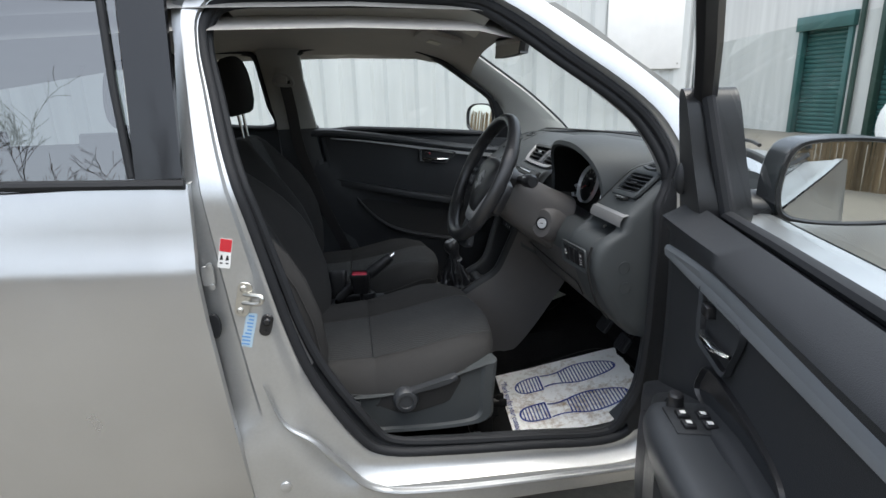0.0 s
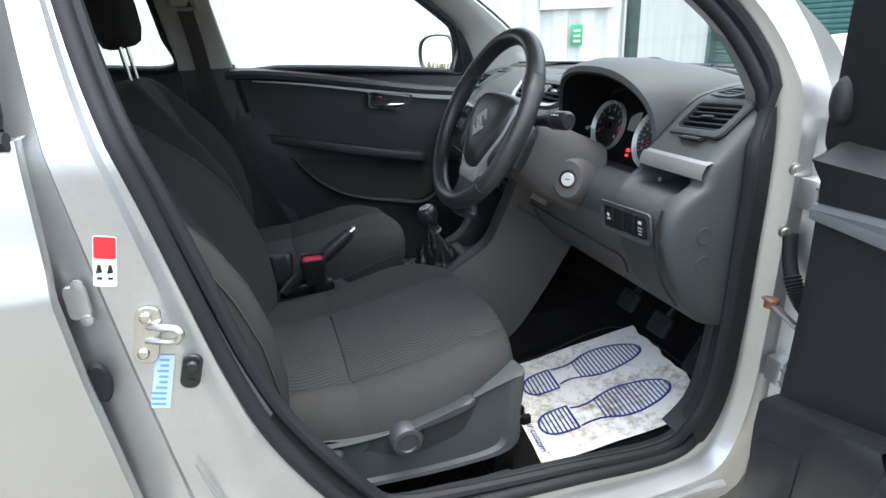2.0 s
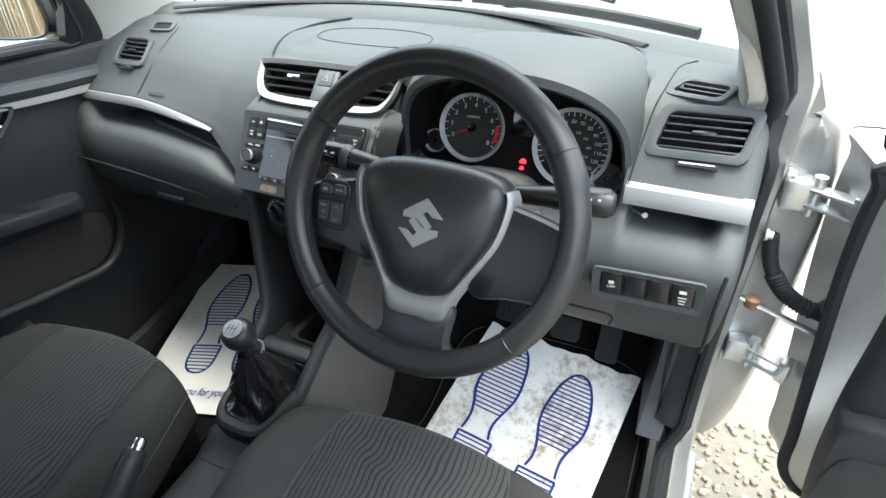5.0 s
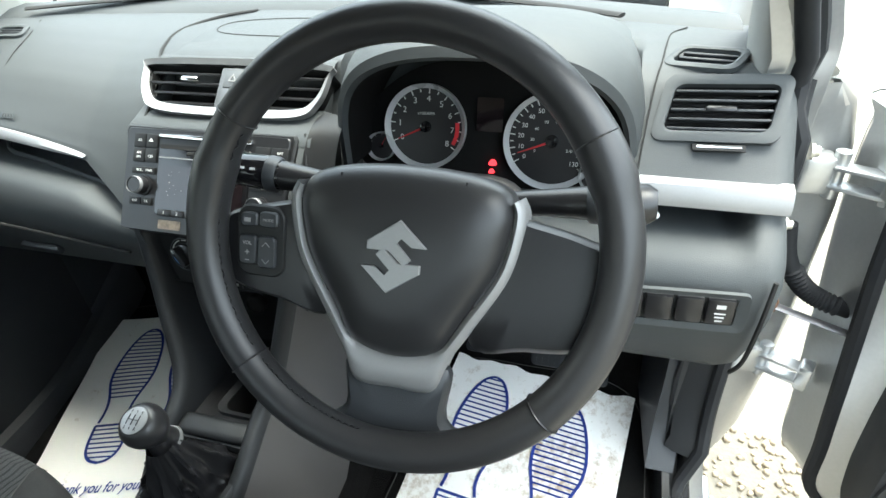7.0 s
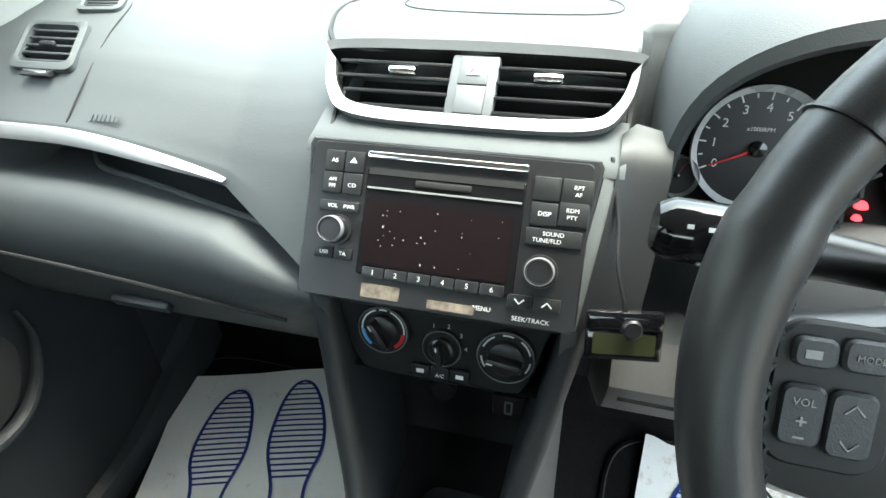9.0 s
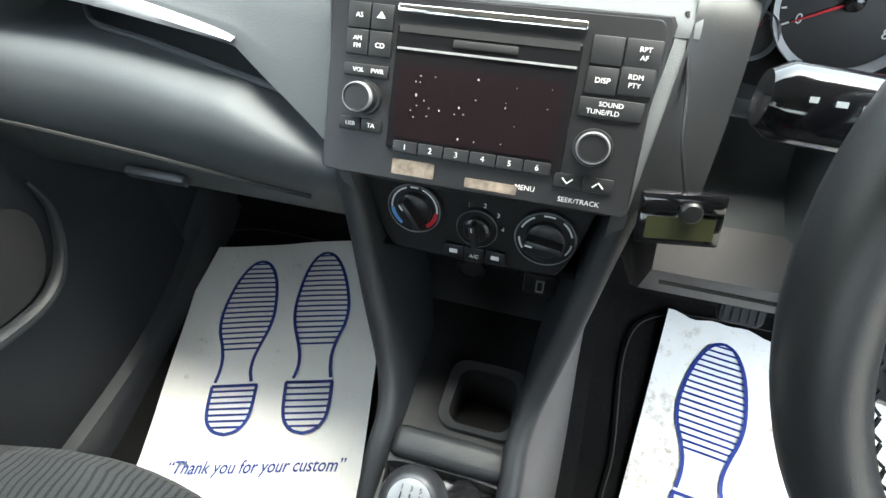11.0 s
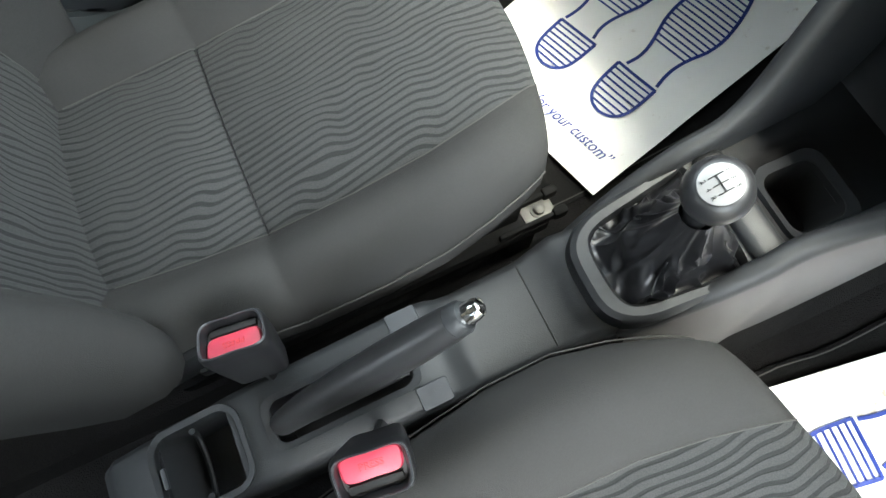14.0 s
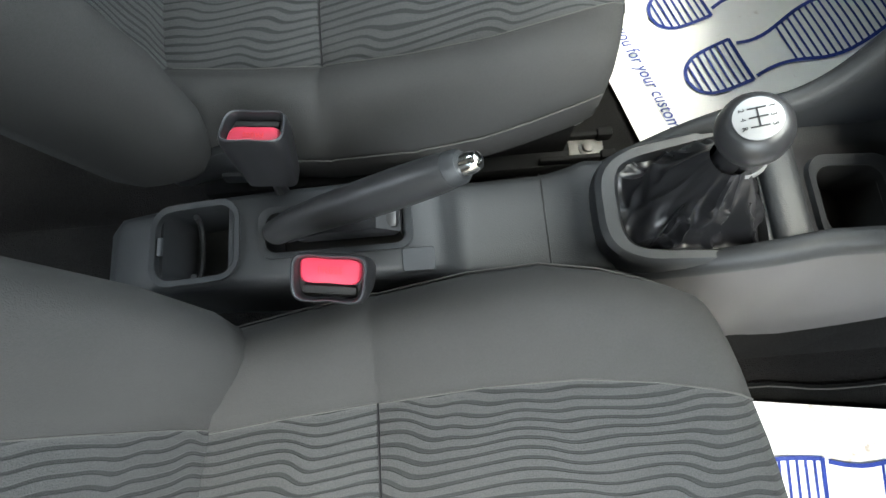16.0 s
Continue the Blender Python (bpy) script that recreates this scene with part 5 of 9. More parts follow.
# instrument cluster
cluster = thing("instrument_cluster", (0.64, HC, 0.87), "instrument cluster with rev counter, speedometer and red warning lamps", "dial cluster")
FX, FU = V(0, -1, 0), V(0.30, 0, 0.954)
CM = axes((0.640, HC, 0.918), FX, FU) @ Matrix.Scale(1.06, 4)          # its z points to the driver
bm = bmesh.new()
plate(bm, [(p[0], p[1]) for p in spline([(-0.185, -0.045, 0), (-0.175, 0.03, 0), (-0.10, 0.088, 0), (0.0, 0.10, 0), (0.10, 0.088, 0), (0.175, 0.03, 0), (0.185, -0.045, 0), (0.10, -0.068, 0), (-0.10, -0.068, 0)], 48, True)], 0.004, CM @ Matrix.Translation((0, 0, -0.006)))
part("backplate", bm, DULL, cluster)


def dial(cx, cy, r, marks, spread, start, needle, texts, tsize, label, ringmat):
    """A round dial: sunken face, bright ring, ticks, numbers and a needle."""
    m = CM @ Matrix.Translation((cx, cy, 0))
    bm = bmesh.new()
    lathe(bm, [(r * 0.985, 0.0), (r * 0.985, 0.003), (0.001, 0.003)], m, 40)
    d = part("dial_face", bm, BLACK, cluster, label)
    bm = bmesh.new()
    frame_ring(bm, [(r * 1.04 * math.cos(a), r * 1.04 * math.sin(a)) for a in [2 * math.pi * k / 48 for k in range(48)]], [(r * 0.93 * math.cos(a), r * 0.93 * math.sin(a)) for a in [2 * math.pi * k / 48 for k in range(48)]], 0.012, m, 0, 0.6)
    part("dial_ring", bm, ringmat, d, "satin silver dial ring")
    bm = bmesh.new()
    for k in range(marks + 1):
        a = start - spread * k / marks
        big = k % max(1, marks // max(1, len(texts) - 1)) == 0 if texts else True
        box(bm, m @ V(math.cos(a) * r * 0.87, math.sin(a) * r * 0.87, 0.0034), (r * (0.13 if big else 0.07), r * 0.025, 0.0006), m @ Matrix.Rotation(a, 4, "Z"))
    for k, t in enumerate(texts):
        a = start - spread * k / (len(texts) - 1)
        words(bm, t, m @ Matrix.Translation((math.cos(a) * r * 0.68, math.sin(a) * r * 0.68, 0.0034)), tsize, 0.0002)
    part("dial_scale", bm, WHITEINK, d)
    bm = bmesh.new()
    na = start - spread * needle
    tube(bm, [m @ V(-math.cos(na) * r * 0.1, -math.sin(na) * r * 0.1, 0.006), m @ V(math.cos(na) * r * 0.78, math.sin(na) * r * 0.78, 0.005)], [r * 0.035, r * 0.012], 6)
    part("needle", bm, REDINK, d)
    bm = bmesh.new()
    lathe(bm, [(r * 0.14, 0.003), (r * 0.13, 0.009), (r * 0.02, 0.010)], m, 20)
    part("hub", bm, GLOSS, d)
    return m, d


A0 = radians(205)
m1, d1 = dial(-0.087, 0.009, 0.056, 16, radians(240), A0, 0.0, ["0", "1", "2", "3", "4", "5", "6", "7", "8"], 0.0115, "rev counter dial with white numbers", RINGS)
bm = bmesh.new()
words(bm, "x1000RPM", m1 @ Matrix.Translation((0, 0.018, 0.0034)), 0.0055, 0.0002)
part("dial_text", bm, WHITEINK, d1)
bm = bmesh.new()
for k in range(3):
    a = A0 - radians(240) * (0.84 + 0.055 * k)
    box(bm, m1 @ V(math.cos(a) * 0.0455, math.sin(a) * 0.0455, 0.0042), (0.0055, 0.010, 0.0006), m1 @ Matrix.Rotation(a, 4, "Z"))
part("red_band", bm, REDINK, d1)
m2, d2 = dial(0.088, 0.000, 0.0615, 26, radians(255), radians(212), 0.04, [str(v) for v in range(0, 131, 10)], 0.0085, "speedometer dial with white numbers", RINGS)
bm = bmesh.new()
for k in range(8):
    a = radians(212) - radians(255) * k / 7.5
    words(bm, str(30 * k), m2 @ Matrix.Translation((math.cos(a) * 0.026, math.sin(a) * 0.026, 0.0034)), 0.0055, 0.0002)
part("inner_scale", bm, WHITEINK, d2)
dial(-0.153, -0.022, 0.0195, 4, radians(140), radians(160), 0.7, [], 0.006, "small temperature gauge", RINGS)
dial(0.151, -0.040, 0.0235, 4, radians(140), radians(160), 0.8, [], 0.006, "small fuel gauge", RINGS)
bm = bmesh.new()
plate(bm, rrect(0.036, 0.045, 0.003, 3, 0.003, 0.030), 0.004, CM)
part("trip_display", bm, SCREEN, cluster, "dark trip display")
for cx, cy, s in ((0.010, -0.034, 0.0055), (0.009, -0.046, 0.004)):
    bm = bmesh.new()
    plate(bm, [(p.x, p.y) for p in spline([(cx - s, cy - s * 0.5, 0), (cx - s * 0.5, cy + s * 0.6, 0), (cx + s * 0.5, cy + s * 0.6, 0), (cx + s, cy - s * 0.5, 0), (cx, cy - s * 0.8, 0)], 16, True)], 0.004, CM)
    part("warning_lamp", bm, LAMP, cluster, "glowing red warning lamp")
bm = bmesh.new()
loft(bm, [[(x, HC + (0.19 if x < 0.6 else 0.185) * t, z + 0.006 * t * t) for t in [i / 10 - 1 for i in range(21)]] for x, z in ((0.535, 0.866), (0.56, 0.855), (0.60, 0.849), (0.645, 0.848))], False, False)
part("binnacle_shelf", bm, DASH, cluster)

# air vents
def vent(name, m, w, h, slats, label, tilt=0.0, skew=0.0, rim=0.004, tab=True, edge=0.014, sunk=-0.009):
    """A framed grille with slats in a dark hole. In m: x across, y up, z out."""
    v = thing(name, m.translation, label, "air vent", "dashboard air vents")
    o = [(x + skew * y, y) for x, y in rrect(w, h, min(0.014, h * 0.3), 5)]
    i = [(x * (w - edge) / w, y * (h - edge) / h) for x, y in o]
    bm = bmesh.new()
    mid = [((p[0] + q[0] * 2) / 3, (p[1] + q[1] * 2) / 3) for p, q in zip(o, i)]
    loft(bm, [[m @ V(*p, -0.004) for p in o], [m @ V(p[0] * 0.995, p[1] * 0.995, rim * 0.55) for p in o], [m @ V(*p, rim) for p in mid], [m @ V(*p, rim * 0.6) for p in i], [m @ V(p[0] * 0.985, p[1] * 0.985, -0.006) for p in i]], True, False)
    part("frame", bm, DASH, v)
    bm = bmesh.new()
    plate(bm, i, 0.001, m @ Matrix.Translation((0, 0, -0.030)))
    loft(bm, [[m @ V(p[0] * 0.99, p[1] * 0.99, -0.003) for p in i], [m @ V(p[0], p[1], -0.030) for p in i]], True, False)
    part("duct", bm, HOLE, v)
    for k in range(slats):
        y = (h - edge) * ((k + 0.5) / slats - 0.5)
        bm = bmesh.new()
        c = m @ V(skew * y * (w - edge) / w, y, sunk)
        box(bm, c, (w - edge - 0.003, 0.0034, 0.018), m @ Matrix.Rotation(tilt, 4, "X"), 0.0014)
        part("slat", bm, TRIM, v)
    if tab:
        bm = bmesh.new()
        box(bm, m @ V(0, -0.002, sunk + 0.011), (w * 0.24, 0.0075, 0.006), m, 0.0028)
        part("tab", bm, BLACK, v)
    return v


vent("air_vent", VR, 0.140, 0.085, 5, "slatted side air vent with grey frame", radians(14), 0.18, 0.0045, True, 0.026, -0.008)
bm = bmesh.new()
tube(bm, [VR @ V(-0.028, -0.049, 0.0005), VR @ V(0.028, -0.049, 0.0005)], 0.0075, 8, flat=0.45)
part("dial_slot", bm, HOLE, dash)
bm = bmesh.new()
tube(bm, [VR @ V(-0.024, -0.049, 0.002), VR @ V(0.024, -0.049, 0.002)], 0.0042, 8, flat=0.8)
part("vent_dial", bm, CHROME, dash, "chrome vent thumb wheel")
vent("air_vent", VS, 0.086, 0.054, 3, "small side window vent", radians(22), 0.25, 0.0035, False, 0.018, -0.008)
vent("air_vent", VL, 0.100, 0.086, 5, "slatted side air vent with grey frame", radians(14), -0.26, 0.0045, True, 0.022, -0.008)
bm = bmesh.new()
tube(bm, [VL @ V(-0.008, -0.049, 0.0005), VL @ V(0.034, -0.049, 0.0005)], 0.0070, 8, flat=0.45)
part("dial_slot", bm, HOLE, dash)
bm = bmesh.new()
tube(bm, [VL @ V(-0.005, -0.049, 0.002), VL @ V(0.031, -0.049, 0.002)], 0.0042, 8, flat=0.8)
part("vent_dial", bm, CHROME, dash, "chrome vent thumb wheel")
vent("air_vent", VT, 0.068, 0.044, 3, "small side window vent", radians(22), -0.25, 0.0035, False, 0.018, -0.008)

# kick panel beside the passenger's feet
bm = bmesh.new()
loft(bm, [[(x, y, z) for z in (0.22, 0.45, 0.70, 0.95)] for x, y in ((0.56, 0.690), (0.60, 0.676), (0.75, 0.668), (0.98, 0.665))], False, False)
part("kick_panel", bm, TRIM, dash)

# silver strips and the trays beneath them
bm = bmesh.new()
loft(bm, [[(x, y, z) for y in (-0.728, -0.717, -0.64, -0.575, -0.559, -0.556)] for x, z in ((0.537, 0.932), (0.522, 0.928), (0.5145, 0.914), (0.514, 0.903), (0.524, 0.898))], False, False)
part("silver_strip", bm, SATIN, dash, "satin silver trim strip")
bm = bmesh.new()
rows = []
for i in range(41):
    t = i / 40
    y = 0.712 - 0.428 * t
    pr = far_half(y)
    (xa, za), (xb, zb) = pr[12], pr[13]
    thin = max(0.03, (1 - t ** 7) ** 0.7)
    xm, zm = (xa + xb) / 2, (za + zb) / 2
    dx, dz = (xa - xb) / 2 * 0.9, (za - zb) / 2 * 0.92
    rows.append([(xm + dx * thin + 0.010, y, zm + dz * thin), (xm + dx * thin * 0.9 - 0.005, y, zm + dz * thin * 0.85), (xm - 0.0085, y, zm), (xm - dx * thin * 0.9 - 0.007, y, zm - dz * thin * 0.85), (xm - dx * thin + 0.010, y, zm - dz * thin)])
loft(bm, rows, False, False)
part("silver_strip", bm, SATIN, dash)
bm = bmesh.new()
tube(bm, spline([(0.535, 0.245, 0.8345), (0.548, 0.33, 0.845), (0.562, 0.42, 0.856), (0.572, 0.49, 0.862), (0.592, 0.520, 0.868), (0.608, 0.526, 0.880)], 30), 0.0045, 8)
part("shelf_ledge", bm, DASH, dash)
bm = bmesh.new()
tube(bm, [(0.562, -0.562, 0.868), (0.540, -0.590, 0.872)], [0.0025, 0.0018], 8)
lathe(bm, [(0.0045, 0), (0.0045, 0.002), (0.001, 0.0028)], axes((0.540, -0.590, 0.873), (0, 1, 0), (0.5, 0, 1)), 12)
solo("screw", bm, STEEL, "small loose screw lying in the dash tray", "screw")

# glovebox lid lines and lower knee parts
bm = bmesh.new()
tube(bm, spline([(0.462, 0.69, 0.795), (0.461, 0.55, 0.792), (0.462, 0.40, 0.780), (0.464, 0.26, 0.764), (0.468, 0.20, 0.755)], 24), 0.0025, 6)
part("lid_gap", bm, HOLE, dash)
bm = bmesh.new()
box(bm, (0.487, 0.42, 0.722), (0.012, 0.085, 0.016), pose(0, 0, 0, 0, -25, 0), 0.004)
part("glovebox_latch", bm, TRIM, dash, "glovebox latch")
bm = bmesh.new()
for k in range(7):
    box(bm, (0.5555, 0.462 - 0.006 * k, 0.9385), (0.0012, 0.004, 0.008), pose(0, 0, 0, 0, 50, 0))
part("airbag_lettering", bm, DASH, dash)
bm = bmesh.new()
tube(bm, spline([(0.552, 0.153, 0.9545), (0.60, 0.160, 0.983), (0.65, 0.185, 1.002), (0.70, 0.214, 1.0125), (0.77, 0.226, 1.0235), (0.85, 0.195, 1.0285), (0.92, 0.15, 1.0255)], 30), 0.003, 6)
tube(bm, spline([(0.548, 0.494, 0.9325), (0.60, 0.494, 0.972), (0.66, 0.500, 1.006), (0.72, 0.512, 1.0255), (0.78, 0.545, 1.0345)], 20), 0.0010, 6)
tube(bm, spline([(0.80, 0.13, 1.0317), (0.83, 0.05, 1.0315), (0.83, -0.05, 1.0315), (0.80, -0.11, 1.0317), (0.735, -0.11, 1.0316), (0.72, -0.02, 1.0312), (0.725, 0.09, 1.0313), (0.75, 0.135, 1.0318)], 40, True), 0.0012, 6, True)
tube(bm, spline([(0.775, -0.612, 1.0405), (0.742, -0.590, 1.0412), (0.70, -0.582, 1.0385), (0.654, -0.576, 1.0305), (0.628, -0.571, 1.0215), (0.603, -0.567, 1.0035), (0.567, -0.562, 0.9675), (0.538, -0.559, 0.939), (0.524, -0.558, 0.927)], 30), 0.0011, 6)
part("seams", bm, HOLE, dash)

# switch panel by the driver's knee
SP = axes((0.4475, -0.617, 0.806), (0, -1, 0.06), (-0.10, 0, 1))
if (SP.to_3x3() @ V(0, 0, 1)).x > 0:
    SP = SP @ Matrix.Rotation(math.pi, 4, "Y")
bm = bmesh.new()
frame_ring(bm, rrect(0.158, 0.062, 0.008, 4), rrect(0.134, 0.044, 0.004, 4), 0.005, SP, 0, 0.5)
swp = part("switch_panel", bm, DASH, dash, "row of dash switches in a frame")
for k in range(4):
    bm = bmesh.new()
    box(bm, SP @ V(-0.0502 + 0.0335 * k, 0, 0.000), (0.030, 0.040, 0.010), SP, 0.0025)
    part("switch", bm, BLACK, swp)
bm = bmesh.new()
words(bm, "OFF", SP @ Matrix.Translation((-0.0502, -0.004, 0.0052)), 0.0075, 0.0002)
box(bm, SP @ V(-0.0502, 0.005, 0.0052), (0.008, 0.006, 0.0004), SP)
box(bm, SP @ V(0.0502, 0.010, 0.0052), (0.010, 0.006, 0.0004), SP)
for k in range(3):
    box(bm, SP @ V(0.0502, -0.001 - 0.006 * k, 0.0052), (0.012 - 0.002 * k, 0.002, 0.0004), SP)
part("switch_marks", bm, WHITEINK, swp)
bm = bmesh.new()
tube(bm, spline([(0.450, -0.715, 0.855), (0.443, -0.712, 0.80), (0.462, -0.715, 0.72), (0.50, -0.718, 0.66)], 20), 0.003, 6)
tube(bm, spline([(0.497, -0.57, 0.672), (0.478, -0.57, 0.71), (0.474, -0.50, 0.715), (0.474, -0.3, 0.718), (0.474, -0.16, 0.72)], 24), 0.002, 6)
part("panel_gap", bm, HOLE, dash)
bm = bmesh.new()
for z in (0.80, 0.745):
    lathe(bm, [(0.016, 0), (0.016, 0.0015), (0.0145, 0.0018), (0.0145, 0.0006), (0.001, 0.0006)], axes((0.530 + (0.80 - z) * 0.1, -0.733, z), (1, 0, 0), (0, 0, 1)), 24)
part("end_plug", bm, DASH, dash)
# kick panel
bm = bmesh.new()
loft(bm, [spline([(0.63, y, 0.62), (0.62, y, 0.50), (0.60, y + 0.004, 0.40), (0.55, y + 0.01, 0.34)], 14) for y in (-0.715, -0.70, -0.668)] + [spline([(0.82, -0.655, 0.64), (0.82, -0.655, 0.50), (0.82, -0.655, 0.42), (0.75, -0.65, 0.33)], 14)], False, False)
part("kick_panel", bm, TRIM, dash)


# ---- centre stack ----
stack = thing("centre_stack", (0.5, YC, 0.5), "dark centre stack with vents, heater dials and side cheeks", "centre console")
VM = axes((0.592, YC, 0.988), (0, -1, 0), (0.046, 0, 0.0425)) @ Matrix.Diagonal((0.97, 1.10, 1, 1))
o = [(p.x, p.y) for p in spline([(-0.150, 0.036, 0), (0.0, 0.040, 0), (0.150, 0.036, 0), (0.159, 0.022, 0), (0.150, -0.016, 0), (0.118, -0.038, 0), (0.0, -0.042, 0), (-0.118, -0.038, 0), (-0.150, -0.016, 0), (-0.159, 0.022, 0)], 60, True)]
i = [(p.x, p.y) for p in spline([(-0.148, 0.030, 0), (0.0, 0.033, 0), (0.148, 0.030, 0), (0.152, 0.018, 0), (0.140, -0.012, 0), (0.110, -0.026, 0), (0.0, -0.029, 0), (-0.110, -0.026, 0), (-0.140, -0.012, 0), (-0.152, 0.018, 0)], 60, True)]
bm = bmesh.new()
frame_ring(bm, o, i, 0.012, VM, 0, 0.45)
part("vent_surround", bm, SATIN, stack, "satin silver vent surround")
bm = bmesh.new()
ends = loft(bm, [[VM @ V(*p, 0.006) for p in i], [VM @ V(*p, -0.03) for p in i]], True, False)
bm.faces.new(ends[-1])
part("vent_duct", bm, HOLE, stack)
for s in (-1, 1):
    for k in range(4):
        y = 0.0225 - 0.0145 * k
        x0, x1 = 0.024, 0.147 - (0.010 if k == 2 else 0.030 if k == 3 else 0.0)
        bm = bmesh.new()
        box(bm, VM @ V(s * (x0 + x1) / 2, y, -0.004), (x1 - x0, 0.0035, 0.020), VM @ Matrix.Rotation(radians(26), 4, "X"), 0.0014)
        part("slat", bm, BLACK, stack)
    bm = bmesh.new()
    box(bm, VM @ V(s * 0.075, 0.010, 0.006), (0.030, 0.007, 0.009), VM, 0.003)
    part("vent_tab", bm, CHROME, stack, "chrome-edged vent tab")
bm = bmesh.new()
box(bm, VM @ V(0, 0.001, -0.002), (0.050, 0.060, 0.012), VM, 0.003)
mid = part("vent_divider", bm, SWITCHGREY, stack)
for y, nm in ((0.014, "hazard_switch"), (-0.014, "blank_switch")):
    bm = bmesh.new()
    box(bm, VM @ V(0, y, 0.004), (0.030, 0.027, 0.005), VM, 0.0012)
    part(nm, bm, SWITCHGREY, mid)
bm = bmesh.new()
t3 = [(-0.007, 0.009), (0.007, 0.009), (0.0, 0.020)]
frame_ring(bm, t3, [(x * 0.6, 0.0127 + (y - 0.0127) * 0.6) for x, y in t3], 0.001, VM @ Matrix.Translation((0, 0, 0.0066)))
part("hazard_mark", bm, GREYINK, mid)

# stack face behind the radio
SM = axes((0.4865, 0.021, 0.902), (0, -1, 0), (0.57, 0, 0.8216)) @ Matrix.Diagonal((1.05, 1, 1, 1))
bm = bmesh.new()
plate(bm, [(0.128, 0.064), (0.0, 0.064), (-0.132, 0.064), (-0.135, 0.058), (-0.122, -0.083), (-0.116, -0.090), (0.0, -0.092), (0.110, -0.090), (0.116, -0.083), (0.131, 0.058)], 0.026, SM @ Matrix.Translation((0, 0, -0.026)), 0.003)
part("stack_face", bm, NIGHT, stack)
bm = bmesh.new()
for s, ya, yb in ((1, 0.166, 0.146), (-1, -0.132, -0.112)):
    loft(bm, [[(0.62, ya, 0.985), (0.60, ya, 0.955), (0.60, yb, 0.83), (0.60, yb, 0.6)], [(0.556, ya, 0.958), (0.528, ya, 0.949), (0.444, yb, 0.828), (0.462, yb - 0.005 * s, 0.69)], [(0.553, ya - 0.014 * s, 0.957), (0.525, ya - 0.014 * s, 0.947), (0.441, yb - 0.014 * s, 0.825), (0.458, yb - 0.014 * s, 0.69)]], False, False)
loft(bm, [[(x, y, z) for y in (-0.134, -0.06, 0.09, 0.168)] for x, z in ((0.645, 1.020), (0.634, 1.018), (0.626, 1.012))], False, False)
loft(bm, [[(x, y, z) for y in (-0.134, -0.06, 0.09, 0.168)] for x, z in ((0.580, 0.968), (0.560, 0.960), (0.550, 0.9565), (0.5265, 0.9490), (0.520, 0.940))], False, False)
part("stack_sides", bm, DASH, stack)

bm = bmesh.new()
loft(bm, [spline([a, b, c, d], 16) for a, b, c, d in (((0.562, -0.128, 0.964), (0.527, -0.128, 0.950), (0.485, -0.120, 0.890), (0.441, -0.110, 0.828)), ((0.570, -0.140, 0.972), (0.536, -0.140, 0.952), (0.497, -0.136, 0.895), (0.456, -0.128, 0.832)), ((0.566, -0.172, 0.966), (0.533, -0.172, 0.949), (0.494, -0.168, 0.892), (0.452, -0.160, 0.832)))], False, False)
# deep black in place of the dash plastic, with the wing's shade in the colour
part("side_wing", bm, NIGHT, stack, "", 60)

# radio
RS = 1.0
RM_ = SM @ Matrix.Translation((0, 0.05, 0)) @ Matrix.Diagonal((1, RS, 1, 1)) @ Matrix.Translation((0, -0.05, 0))
radio = thing("car_radio", (0.44, YC, 0.83), "black built-in car radio with a dark dusty screen", "car radio")


def panel_bits(parent, nm, rects, m, mat, h, bev=0.001):
    for cx, cy, w, hh in rects:
        bm = bmesh.new()
        box(bm, m @ V(cx, cy, h / 2), (w, hh, h), m, bev)
        part(nm, bm, mat, parent)


bm = bmesh.new()
plate(bm, rrect(0.252, 0.148, 0.006, 4, -0.002, -0.014), 0.004, RM_, 0.0015)
part("fascia", bm, BLACK, radio)
bm = bmesh.new()
plate(bm, rrect(0.142, 0.100, 0.003, 3, -0.001, -0.012), 0.0065, RM_, 0.001)
part("centre_panel", bm, GLOSS, radio)
bm = bmesh.new()
plate(bm, rrect(0.130, 0.060, 0.002, 3, -0.002, -0.022), 0.0072, RM_)
part("screen", bm, SCREEN, radio, "dark glossy display")
bm = bmesh.new()
box(bm, RM_ @ V(-0.001, 0.050, 0.006), (0.144, 0.007, 0.006), RM_, 0.002)
part("bright_strip", bm, CHROME, radio, "chrome strip over the disc slot")
bm = bmesh.new()
box(bm, RM_ @ V(-0.001, 0.035, 0.0062), (0.138, 0.006, 0.002), RM_)
box(bm, RM_ @ V(-0.001, 0.027, 0.0070), (0.05, 0.006, 0.003), RM_, 0.001)
part("disc_slot", bm, HOLE, radio)
bm = bmesh.new()
box(bm, RM_ @ V(-0.001, 0.0195, 0.0070), (0.138, 0.0018, 0.0022), RM_)
part("thin_strip", bm, SATIN, radio)
bm = bmesh.new()
random.seed(12)
for k in range(26):
    x, y, s = random.uniform(-0.055, 0.055), random.uniform(-0.048, 0.004), random.uniform(0.0006, 0.0015)
    box(bm, RM_ @ V(x, y, 0.0073), (s, s * random.uniform(0.7, 1.6), 0.0002), RM_)
part("dust_specks", bm, GREYINK, radio)
